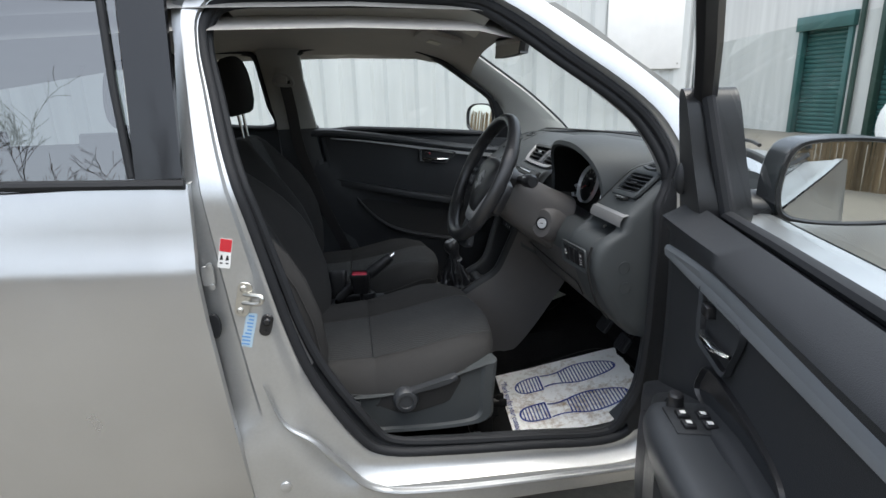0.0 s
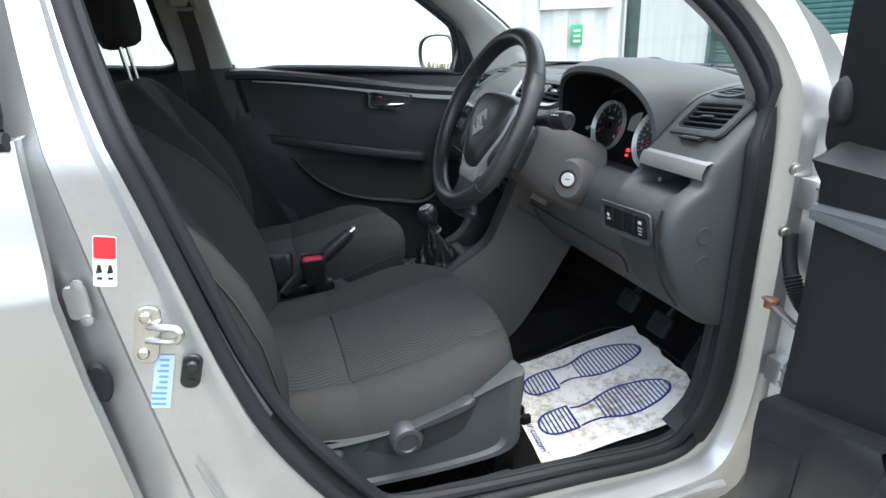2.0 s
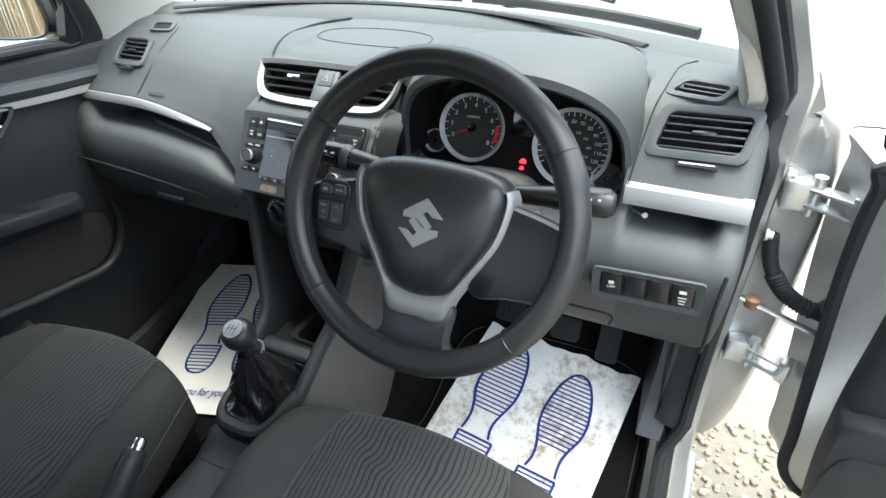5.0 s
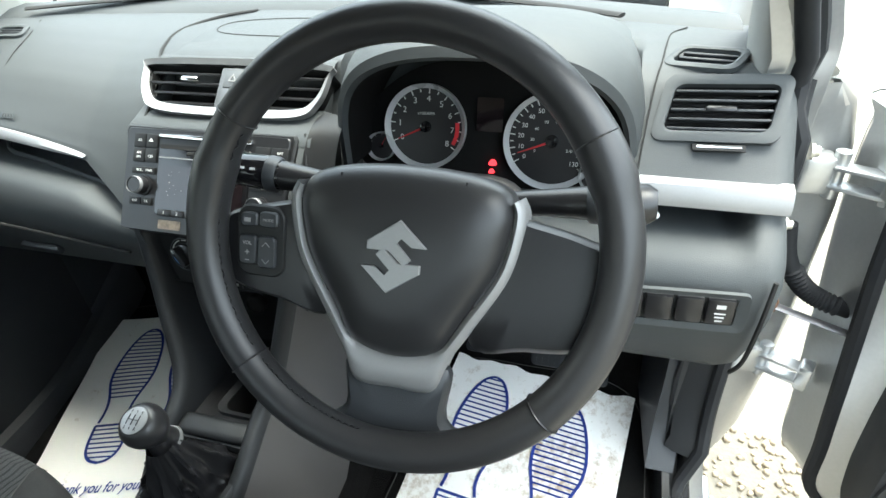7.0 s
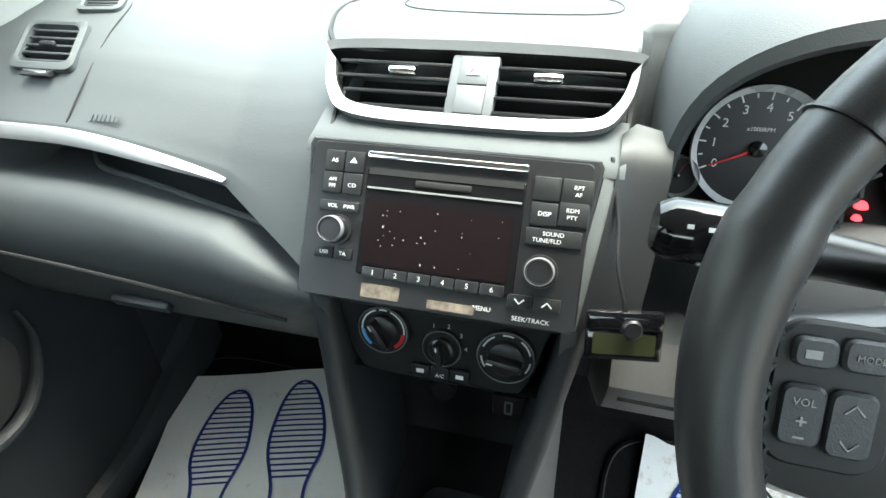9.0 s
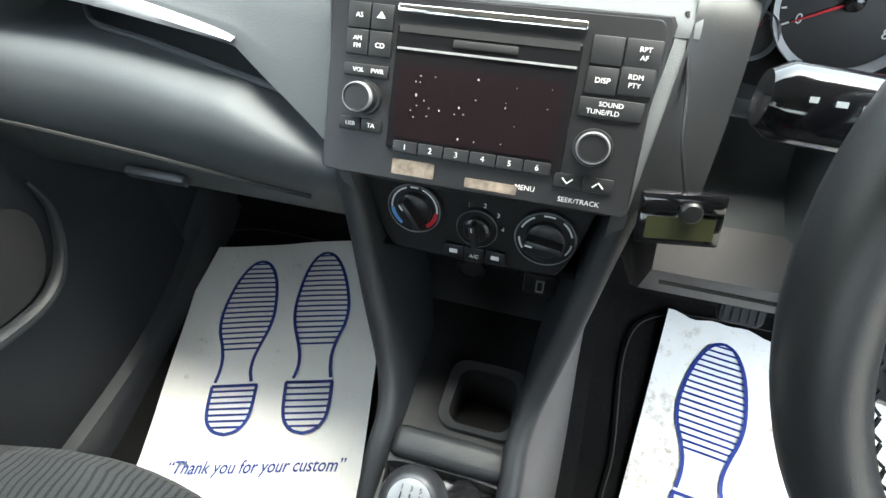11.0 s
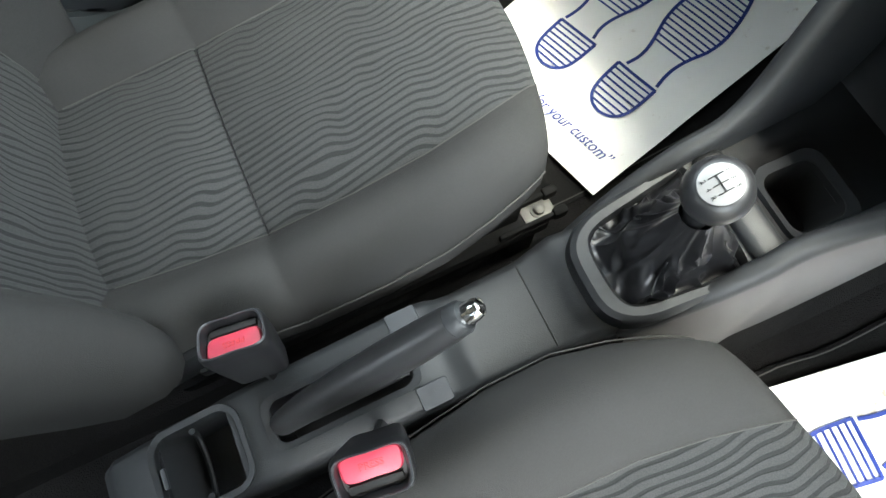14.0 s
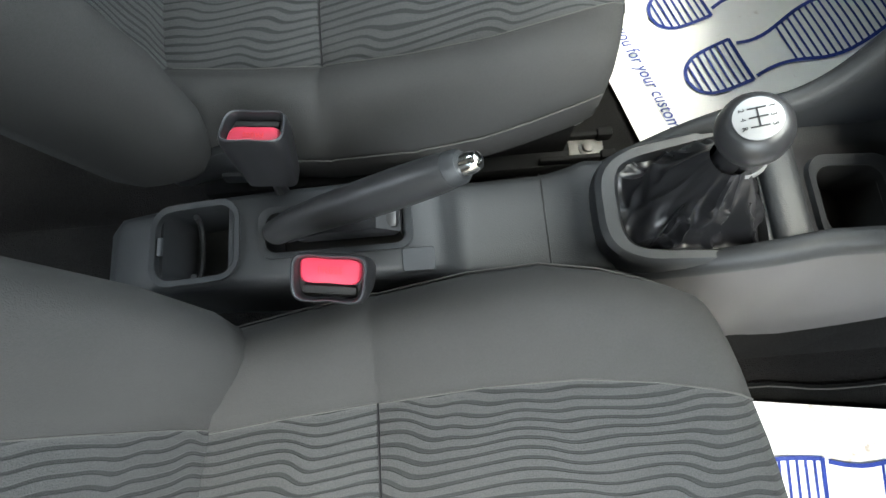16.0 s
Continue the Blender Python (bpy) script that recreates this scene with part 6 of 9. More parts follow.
# preset keys under the screen
for k in range(6):
    bm = bmesh.new()
    box(bm, RM_ @ V(-0.055 + 0.0214 * k, -0.0595, 0.005), (0.0205, 0.010, 0.006), RM_, 0.001)
    part("preset_key", bm, BLACK, radio)
bm = bmesh.new()
for k in range(6):
    words(bm, str(k + 1), RM_ @ Matrix.Translation((-0.055 + 0.0214 * k, -0.0595, 0.0081)), 0.0065, 0.0002)
words(bm, "MENU", RM_ @ Matrix.Translation((0.045, -0.0775, 0.0042)), 0.0058, 0.0002)
words(bm, "SEEK/TRACK", RM_ @ Matrix.Translation((0.087, -0.0815, 0.0042)), 0.0056, 0.0002)
for t, x, y, s in (("AS", -0.104, 0.0415, 0.0055), ("AM", -0.104, 0.0235, 0.0050), ("FM", -0.104, 0.0175, 0.0050), ("CD", -0.085, 0.019, 0.0055), ("VOL", -0.101, -0.0015, 0.0050), ("PWR", -0.085, -0.0015, 0.0050), ("USB", -0.104, -0.046, 0.0048), ("TA", -0.086, -0.046, 0.0052),
                   ("DISP", 0.0875, 0.0125, 0.0056), ("RPT", 0.113, 0.0375, 0.0050), ("AF", 0.113, 0.0315, 0.0050), ("RDM", 0.110, 0.0175, 0.0050), ("PTY", 0.110, 0.0115, 0.0050), ("SOUND", 0.097, -0.0045, 0.0050), ("TUNE/FLD", 0.092, -0.0105, 0.0052)):
    words(bm, t, RM_ @ Matrix.Translation((x, y, 0.0073)), s, 0.0002)
plate(bm, [(-0.0895, 0.0405), (-0.0825, 0.0405), (-0.086, 0.0455)], 0.0074, RM_)
for x, sgn in ((0.076, -1), (0.099, 1)):
    tube(bm, [RM_ @ V(x - 0.004, -0.066 - 0.002 * sgn, 0.0074), RM_ @ V(x, -0.066 + 0.002 * sgn, 0.0074), RM_ @ V(x + 0.004, -0.066 - 0.002 * sgn, 0.0074)], 0.0007, 6)
part("lettering", bm, WHITEINK, radio, "small white lettering")
panel_bits(radio, "key", [(-0.1045, 0.0415, 0.0185, 0.020), (-0.085, 0.0415, 0.0185, 0.020), (-0.1045, 0.0205, 0.0185, 0.020), (-0.085, 0.0205, 0.0185, 0.020), (-0.095, -0.0015, 0.038, 0.010), (-0.1045, -0.046, 0.0185, 0.011), (-0.086, -0.046, 0.0175, 0.011),
                          (0.087, 0.0345, 0.022, 0.021), (0.112, 0.0345, 0.025, 0.021), (0.087, 0.0125, 0.022, 0.020), (0.111, 0.0145, 0.024, 0.021), (0.097, -0.0075, 0.046, 0.015), (0.076, -0.066, 0.020, 0.012), (0.099, -0.066, 0.022, 0.012)], RM_, NIGHT, 0.0068)
for x, y, r in ((-0.0945, -0.0235, 0.0125), (0.090, -0.0375, 0.0125)):
    km = RM_ @ Matrix.Translation((x, y, 0.004)) @ Matrix.Diagonal((1, 1 / RS, 1, 1))
    bm = bmesh.new()
    lathe(bm, [(r * 1.18, 0), (r * 1.15, 0.004), (r, 0.0045), (r * 0.97, 0.016), (r * 0.9, 0.019), (r * 0.82, 0.0195), (r * 0.80, 0.0185), (0.0005, 0.0185)], km, 30)
    kn = part("knob", bm, BLACK, radio, "round black knob with a bright ring")
    bm = bmesh.new()
    lathe(bm, [(r * 0.99, 0.0150), (r * 0.955, 0.0185), (r * 0.90, 0.0197), (r * 0.86, 0.0185)], km, 30, 0, False)
    part("knob_ring", bm, SATIN, kn)
bm = bmesh.new()
plate(bm, rrect(0.036, 0.013, 0.001, 2, -0.047, -0.0765), 0.0046, RM_)
plate(bm, rrect(0.042, 0.008, 0.001, 2, 0.018, -0.0805), 0.0046, RM_)
part("worn_patch", bm, surface("worn_plastic", (0.16, 0.13, 0.10), 0.6, 0, 400, 0.3, 0.6, coarse=90), radio)

# heater controls
HM = axes((0.460, 0.019, 0.771), (0, -1, 0), (0.22, 0, 0.975))
bm = bmesh.new()
plate(bm, [(p.x, p.y) for p in spline([(-0.112, 0.046, 0), (0.0, 0.044, 0), (0.108, 0.046, 0), (0.108, 0.03, 0), (0.088, -0.038, 0), (0.06, -0.050, 0), (-0.06, -0.050, 0), (-0.092, -0.038, 0), (-0.112, 0.03, 0)], 48, True)], 0.010, HM @ Matrix.Translation((0, 0, -0.012)), 0.002)
heater = part("heater_panel", bm, NIGHT, stack, "heater panel with three rotary dials")
RIMGREY = surface("dial_rim", (0.12, 0.125, 0.13), 0.35, 0, 300, 0.05, 0.1)
for x, y, r, ang in ((-0.061, 0.004, 0.0275, 125), (0.002, -0.006, 0.0208, 100), (0.067, -0.004, 0.0295, 172)):
    km = HM @ Matrix.Translation((x, y, -0.002))
    bm = bmesh.new()
    lathe(bm, [(r, 0), (r, 0.004), (r * 0.965, 0.0062), (r * 0.91, 0.0060), (r * 0.90, 0.0045), (r * 0.68, 0.0045), (0.0005, 0.004)], km, 48)
    d = part("dial_ring", bm, NIGHT, heater)
    bm = bmesh.new()
    lathe(bm, [(r * 0.985, 0.0052), (r * 0.965, 0.0066), (r * 0.93, 0.0064)], km, 48, 0, False)
    part("bright_edge", bm, RIMGREY, d)
    bm = bmesh.new()
    lathe(bm, [(r * 0.66, 0.003), (r * 0.62, 0.010), (r * 0.5, 0.012), (0.0005, 0.012)], km, 30)
    box(bm, km @ V(0, 0, 0.015), (r * 1.22, r * 0.36, 0.018), km @ Matrix.Rotation(radians(ang), 4, "Z"), 0.004)
    part("turn_knob", bm, BLACK, d)
    bm = bmesh.new()
    a = radians(ang)
    box(bm, km @ V(math.cos(a) * r * 0.45, math.sin(a) * r * 0.45, 0.0244), (r * 0.22, r * 0.05, 0.0006), km @ Matrix.Rotation(a, 4, "Z"))
    if r > 0.025:
        for a0, a1 in ((-5, 70), (80, 100), (110, 185)) if x < 0 else ((-35, -5), (15, 55), (75, 100), (120, 160), (185, 215)):
            arc = [radians(a0 + (a1 - a0) * k / 8) for k in range(9)]
            loft(bm, [[km @ V(math.cos(q) * r * f, math.sin(q) * r * f, 0.0049) for q in arc] for f in (0.86, 0.80)], False, False)
    part("dial_marks", bm, WHITEINK, d)
km = HM @ Matrix.Translation((-0.061, 0.004, 0.0035))
for a0, a1, mt in ((185, 235, BLUEINK), (-55, -5, REDINK)):
    bm = bmesh.new()
    arc = [(math.cos(radians(a0 + (a1 - a0) * k / 8)), math.sin(radians(a0 + (a1 - a0) * k / 8))) for k in range(9)]
    loft(bm, [[km @ V(c * 0.0240, s * 0.0240, 0) for c, s in arc], [km @ V(c * 0.0200, s * 0.0200, 0) for c, s in arc]], False, False)
    part("colour_arc", bm, mt, heater)
bm = bmesh.new()
for k, t in enumerate(("1", "2", "3", "4")):
    a = radians(115 - 38 * k)
    words(bm, t, HM @ Matrix.Translation((0.002 + math.cos(a) * 0.024, -0.006 + math.sin(a) * 0.024, -0.0015)), 0.0068, 0.0002)
words(bm, "A/C", HM @ Matrix.Translation((0.001, -0.0385, 0.0042)), 0.0058, 0.0002)
for x in (-0.020, 0.022):
    box(bm, HM @ V(x, -0.036, 0.0042), (0.008, 0.0045, 0.0004), HM)
part("lettering", bm, WHITEINK, heater)
panel_bits(heater, "push_switch", [(-0.020, -0.036, 0.0195, 0.014), (0.001, -0.037, 0.0195, 0.016), (0.022, -0.036, 0.0195, 0.014)], HM, BLACK, 0.004)

# hollow below the heater controls, with cheeks down to the tunnel
EDGE = [(0.449, 0.127, 0.830), (0.447, 0.126, 0.810), (0.428, 0.114, 0.750), (0.402, 0.100, 0.680), (0.378, 0.086, 0.618), (0.360, 0.078, 0.592), (0.335, 0.073, 0.574), (0.30, 0.074, 0.556), (0.25, 0.072, 0.524), (0.20, 0.066, 0.485), (0.165, 0.060, 0.455)]
for s in (1, -1):
    line = spline(EDGE, 44)
    bm = bmesh.new()
    rows = []
    for k, p in enumerate(line):
        d = line[min(k + 1, 43)] - line[max(k - 1, 0)]
        d = V(-d.z, 0, d.x).normalized()
        low = max(0.0, min(1.0, (0.70 - p.z) / 0.16))
        low = low * low * (3 - 2 * low)
        wide = 0.122 - 0.038 * low
        flare = low * (0.016 if s < 0 else 0.0)
        rows.append([(q.x, YC + s * q.y, q.z) for q in (p + d * 0.15 + V(0, -0.014, 0), p + d * 0.02 + V(0, -0.012, 0), p + d * 0.004 + V(0, -0.0095, 0), p + V(0, -0.004, 0), p + V(0, 0.004, 0), p + d * 0.004 + V(0, 0.010, 0), p + d * 0.02 + V(0, 0.014, 0), V(p.x + d.x * 0.10 * (1 - low) + 0.01 * low, max(p.y + 0.020, wide) + flare, p.z + d.z * 0.10 * (1 - low) - 0.10 * low), V(p.x + d.x * 0.27 * (1 - low) + 0.02 * low, max(p.y + 0.024, wide + 0.006) + flare * 3, (p.z + d.z * 0.27) * (1 - low) + 0.25 * low))])
    loft(bm, [r[:7] for r in rows], False, False)
    cheek = part("console_cheek", bm, CONSOLE, stack, "curved side cheek of the console", 50)
    bm = bmesh.new()
    loft(bm, [r[6:] for r in rows], False, False)
    # driver's flank in the lighter plastic: the doorway's light is put into its colour
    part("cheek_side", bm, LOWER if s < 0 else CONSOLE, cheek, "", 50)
bm = bmesh.new()
rows = loft(bm, [[(x, y, z) for y in (YC - w, YC - 0.062, YC + 0.012, YC + w)] for x, z, w in ((0.45, 0.725, 0.11), (0.50, 0.715, 0.11), (0.545, 0.68, 0.11), (0.556, 0.60, 0.105), (0.56, 0.545, 0.10), (0.545, 0.515, 0.10), (0.438, 0.520, 0.085), (0.360, 0.530, 0.076), (0.330, 0.533, 0.073))], False, False)
bmesh.ops.delete(bm, geom=[f for f in bm.faces if 0.37 < f.calc_center_median().x < 0.43 and abs(f.calc_center_median().y - YC + 0.025) < 0.02 and f.calc_center_median().z < 0.54], context="FACES")
part("hollow", bm, CONSOLE, stack)
UM = axes((0.524, -0.046, 0.620), (0, -1, 0), (0.1, 0, 1))
bm = bmesh.new()
box(bm, UM @ V(0, 0, 0), (0.040, 0.034, 0.010), UM, 0.003)
us = part("usb_socket", bm, BLACK, stack, "black USB socket")
bm = bmesh.new()
frame_ring(bm, rrect(0.010, 0.020, 0.001, 2), rrect(0.006, 0.016, 0.001, 2), 0.002, UM @ Matrix.Translation((0, 0, 0.005)))
part("metal_port", bm, SATIN, us)
bm = bmesh.new()
lathe(bm, [(0.018, -0.01), (0.018, 0.004), (0.014, 0.006), (0.013, 0.003), (0.0005, 0.003)], axes((0.524, 0.040, 0.624), (0, -1, 0), (0.1, 0, 1)), 24)
part("power_socket", bm, HOLE, stack)
# cup well in the hollow's floor
TM = axes((0.401, YC - 0.025, 0.529), (0, -1, 0), (1, 0, -0.12))
bm = bmesh.new()
frame_ring(bm, rrect(0.096, 0.098, 0.022, 6), rrect(0.074, 0.078, 0.018, 6), 0.010, TM, 0, 0.4)
well = part("cup_well", bm, CONSOLE, stack, "square cup well with a raised rim")
bm = bmesh.new()
ends = loft(bm, [[TM @ V(*p, 0.004) for p in rrect(0.074, 0.078, 0.018, 6)], [TM @ V(p[0] * 0.9, p[1] * 0.9, -0.055) for p in rrect(0.074, 0.078, 0.018, 6)]], True, False)
bm.faces.new(ends[-1])
part("well_lining", bm, HOLE, well)
bm = bmesh.new()
frame_ring(bm, rrect(0.122, 0.122, 0.012, 6), rrect(0.094, 0.096, 0.022, 6), 0.003, TM)
part("well_tray", bm, BLACK, well)

# tunnel console with gear gaiter, handbrake slot and bin
tunnel = thing("tunnel_console", (0.0, YC, 0.34), "dark grey tunnel console between the front seats", "centre console")
SEC = [(-0.452, 0.365, 0.046, 0.0), (-0.440, 0.410, 0.049, 0.0), (-0.408, 0.446, 0.051, 0.0), (-0.346, 0.465, 0.052, 0.0), (-0.262, 0.484, 0.055, 0.0), (-0.217, 0.488, 0.056, 0.0), (-0.064, 0.491, 0.059, 0.0), (-0.035, 0.490, 0.060, 0.0), (-0.018, 0.480, 0.060, 0.0), (-0.006, 0.462, 0.060, 0.0),
       (0.012, 0.455, 0.060, 0.0), (0.096, 0.455, 0.062, 0.0), (0.108, 0.457, 0.063, 0), (0.135, 0.463, 0.068, 0.0), (0.150, 0.475, 0.069, 0.0), (0.20, 0.47, 0.066, 0.0), (0.28, 0.468, 0.058, 0.0), (0.36, 0.46, 0.050, 0)]
bm = bmesh.new()
rings = []
for x, z, w, _ in SEC:
    rings.append([(x, YC + 0.003 + s * k * w, z - d) for s, k, d in ((-1, 1.16, 0.20), (-1, 1.04, 0.05), (-1, 1.0, 0.018), (-1, 0.93, 0.004), (-1, 0.8, 0.0), (-1, 0.42, 0.0), (0, 0, 0.0), (1, 0.42, 0.0), (1, 0.8, 0.0), (1, 0.93, 0.004), (1, 1.0, 0.018), (1, 1.04, 0.05), (1, 1.16, 0.20))])
loft(bm, rings, False, False)
bmesh.ops.delete(bm, geom=[f for f in bm.faces if (lambda c: (abs(c.y - YC - 0.003) < 0.041 and -0.35 < c.x < -0.258) or (abs(c.y - YC - 0.003) < 0.02 and -0.21 < c.x < -0.07))(f.calc_center_median())], context="FACES")
part("console_body", bm, CONSOLE, tunnel, angle=50)
bm = bmesh.new()
tube(bm, [(0.100, YC + 0.003 - 0.062, 0.446), (0.100, YC + 0.003 - 0.05, 0.4555), (0.100, YC + 0.003 + 0.05, 0.4555), (0.100, YC + 0.003 + 0.062, 0.446)], 0.0012, 6)
part("panel_gap", bm, HOLE, tunnel)
# handbrake slot
HS = axes((-0.140, YC + 0.003, 0.4915), (1, 0, 0.02), (0, 1, 0))
bm = bmesh.new()
frame_ring(bm, rrect(0.172, 0.060, 0.016, 5), rrect(0.156, 0.046, 0.013, 5), 0.003, HS, 0, 0.5)
part("slot_rim", bm, CONSOLE, tunnel)
bm = bmesh.new()
ends = loft(bm, [[HS @ V(*p, h) for p in rrect(0.157, 0.0475, 0.013, 5)] for h in (0.002, -0.07)], True, False)
bm.faces.new(ends[-1])
part("slot_lining", bm, BLACK, tunnel)
for s in (-1, 1):
    bm = bmesh.new()
    plate(bm, rrect(0.036, 0.026, 0.003, 3), 0.0025, axes((-0.050, YC + 0.003 + s * 0.043, 0.4905), (1, 0, 0), (0, 1, -0.10 * s)), 0.001)
    part("blanking_cap", bm, TRIM, tunnel, "square rubber blanking cap")
# rear bin
BM = axes((-0.303, YC + 0.003, 0.478), (1, 0, 0.17), (0, 1, 0))
bm = bmesh.new()
frame_ring(bm, rrect(0.112, 0.096, 0.026, 6), rrect(0.098, 0.082, 0.020, 6), 0.003, BM, 0, 0.5)
bin_ = part("bin_rim", bm, CONSOLE, tunnel)
bm = bmesh.new()
ends = loft(bm, [[BM @ V(p[0] * k + dx, p[1] * k, h) for p in rrect(0.099, 0.083, 0.020, 6)] for k, dx, h in ((1, 0, 0.002), (0.97, 0, -0.02), (0.90, 0, -0.055), (0.80, 0, -0.064))], True, False)
bm.faces.new(ends[-1])
part("bin_inside", bm, CONSOLE, bin_, "open console bin")
bm = bmesh.new()
box(bm, BM @ V(-0.042, 0, 0.003), (0.006, 0.022, 0.004), BM, 0.0015)
part("bin_tab", bm, TRIM, bin_)
bm = bmesh.new()
tube(bm, spline([BM @ V(-0.008, -0.036, -0.012), BM @ V(-0.020, -0.033, -0.040), BM @ V(-0.024, 0, -0.052), BM @ V(-0.020, 0.033, -0.040), BM @ V(-0.008, 0.036, -0.012)], 24), 0.0035, 8)
part("bin_rib", bm, CONSOLE, bin_)

# gear lever: surround, folded gaiter and knob
gear = thing("gear_lever", (0.24, YC, 0.5), "gear lever with black ball knob and wrinkled leather gaiter", "gear lever")
GM = axes((0.238, YC - 0.004, 0.521), (1, 0, 0.16), (0, 1, 0)) @ Matrix.Diagonal((0.83, 0.95, 1, 1))
so = spline([(-0.115, 0.0, 0), (-0.108, 0.045, 0), (-0.07, 0.070, 0), (0.0, 0.078, 0), (0.08, 0.084, 0), (0.108, 0.082, 0), (0.112, 0.0, 0), (0.108, -0.082, 0), (0.08, -0.084, 0), (0.0, -0.078, 0), (-0.07, -0.070, 0), (-0.108, -0.045, 0)], 72, True)
si = spline([(-0.082, 0.0, 0), (-0.078, 0.034, 0), (-0.058, 0.050, 0), (0.0, 0.058, 0), (0.06, 0.064, 0), (0.076, 0.062, 0), (0.080, 0.0, 0), (0.076, -0.062, 0), (0.06, -0.064, 0), (0.0, -0.058, 0), (-0.058, -0.050, 0), (-0.078, -0.034, 0)], 72, True)
bm = bmesh.new()
rings = [[GM @ (p * 1.02 + V(0, 0, -0.09)) for p in so], [GM @ (p * 1.005 + V(0, 0, -0.015)) for p in so], [GM @ (p * 0.97 + V(0, 0, -0.002)) for p in so], [GM @ (p * 0.90 + V(0, 0, 0.003)) for p in so], [GM @ (p * 1.06 + V(0, 0, 0.002)) for p in si], [GM @ (p * 1.0 + V(0, 0, -0.006)) for p in si], [GM @ (p * 0.97 + V(0, 0, -0.02)) for p in si]]
loft(bm, rings, True, False)
part("surround", bm, CONSOLE, gear, "grey plastic gaiter surround")
bm = bmesh.new()
box(bm, (0.327, YC - 0.004, 0.537), (0.036, 0.134, 0.026), pose(0, 0, 0, 0, -10, 0), 0.011, 3)
part("front_bar", bm, CONSOLE, gear)
random.seed(7)
bm = bmesh.new()
rings = []
KN = 144
sk = spline([p for p in si[::4]], KN, True)
for k in range(40):
    t = k / 39
    ring = []
    for j in range(KN):
        a = 2 * math.pi * j / KN
        base = GM @ (sk[j] * 0.99 + V(0, 0, -0.012))
        aa = math.atan2(sk[j].y, sk[j].x)
        top = Vector((0.231 + 0.0165 * math.cos(aa), 0.010 + 0.0165 * math.sin(aa), 0.630))
        p = base.lerp(top, t)
        p.z = base.z + (top.z - base.z) * t ** 2.1
        w = math.sin(math.pi * min(1, t * 0.97 + 0.01)) ** 0.7
        c, q = math.cos(aa), math.sin(aa)
        warp = 0.4 * noise.noise(V(1.6 * c, 1.6 * q, 3 * t))
        fold = 0.020 * max(0.0, 1 - 2.4 * abs(noise.noise(V(1.9 * c + warp, 1.9 * q, 1.6 * t + 3)))) ** 1.5
        fold += 0.007 * max(0.0, 1 - 2.2 * abs(noise.noise(V(2.6 * c, 2.6 * q + warp, 2.0 * t + 9)))) ** 1.3
        fold += 0.016 * (1 - abs(math.sin(2 * aa + 0.9 + warp))) ** 4 * (1 - t)
        ring.append(p + V(math.cos(aa) * 0.55, math.sin(aa) * 0.55, 0.75) * (fold * w) + V(0, 0, -0.004 * w))
    rings.append(ring)
loft(bm, rings, True, False)
part("gaiter", bm, BOOT, gear, "folded black leather gaiter", angle=60)
for a in (0.75, 2.4, -0.75, -2.4):
    bm = bmesh.new()
    j = int((a % (2 * math.pi)) / (2 * math.pi) * KN)
    best = min(range(KN), key=lambda q: abs((math.atan2(sk[q].y, sk[q].x) - a + math.pi) % (2 * math.pi) - math.pi))
    tube(bm, [r[best] + V(math.cos(a), math.sin(a), 0.4) * 0.0008 for r in rings[2:30]], 0.0012, 5)
    part("gaiter_seam", bm, BOOT, gear)
bm = bmesh.new()
tube(bm, [(0.232, 0.008, 0.585), (0.230, 0.011, 0.65)], 0.0125, 14)
part("shaft", bm, BLACK, gear)
KM = axes((0.228, 0.012, 0.676), (0.94, 0, 0.34), (0, 1, 0))
bm = bmesh.new()
lathe(bm, [(0.0165, -0.062), (0.0175, -0.055), (0.0155, -0.050), (0.0155, -0.036), (0.0180, -0.028), (0.0240, -0.018), (0.0280, -0.006), (0.0288, 0.003), (0.0270, 0.012), (0.0222, 0.0192), (0.0175, 0.0222)], KM, 36)
part("knob", bm, LEATHER, gear, "black leather ball knob")
bm = bmesh.new()
lathe(bm, [(0.0180, 0.0208), (0.0174, 0.0230), (0.012, 0.0244), (0.0005, 0.0250)], KM, 36)
part("knob_cap", bm, SATIN, gear, "silver cap with the shift pattern")
bm = bmesh.new()
PMX = KM @ Matrix.Rotation(radians(-90), 4, "Z")
for x in (-0.0075, 0.0, 0.0075):
    box(bm, PMX @ V(x, 0, 0.0252 if x == 0 else 0.0248), (0.0009, 0.013, 0.0010), PMX)
box(bm, PMX @ V(0, 0, 0.0252), (0.0155, 0.0009, 0.0012), PMX)
for t, x, y in (("1", -0.0075, 0.0100), ("3", 0, 0.0100), ("5", 0.0075, 0.0100), ("2", -0.0075, -0.0105), ("4", 0, -0.0105), ("R", 0.0075, -0.0105)):
    words(bm, t, PMX @ Matrix.Translation((x, y, 0.0242)), 0.0056, 0.0005)
part("shift_pattern", bm, BLACK, gear)
bm = bmesh.new()
lathe(bm, [(0.0182, -0.064), (0.0196, -0.060), (0.0182, -0.055)], KM, 28)
part("collar", bm, SATIN, gear)

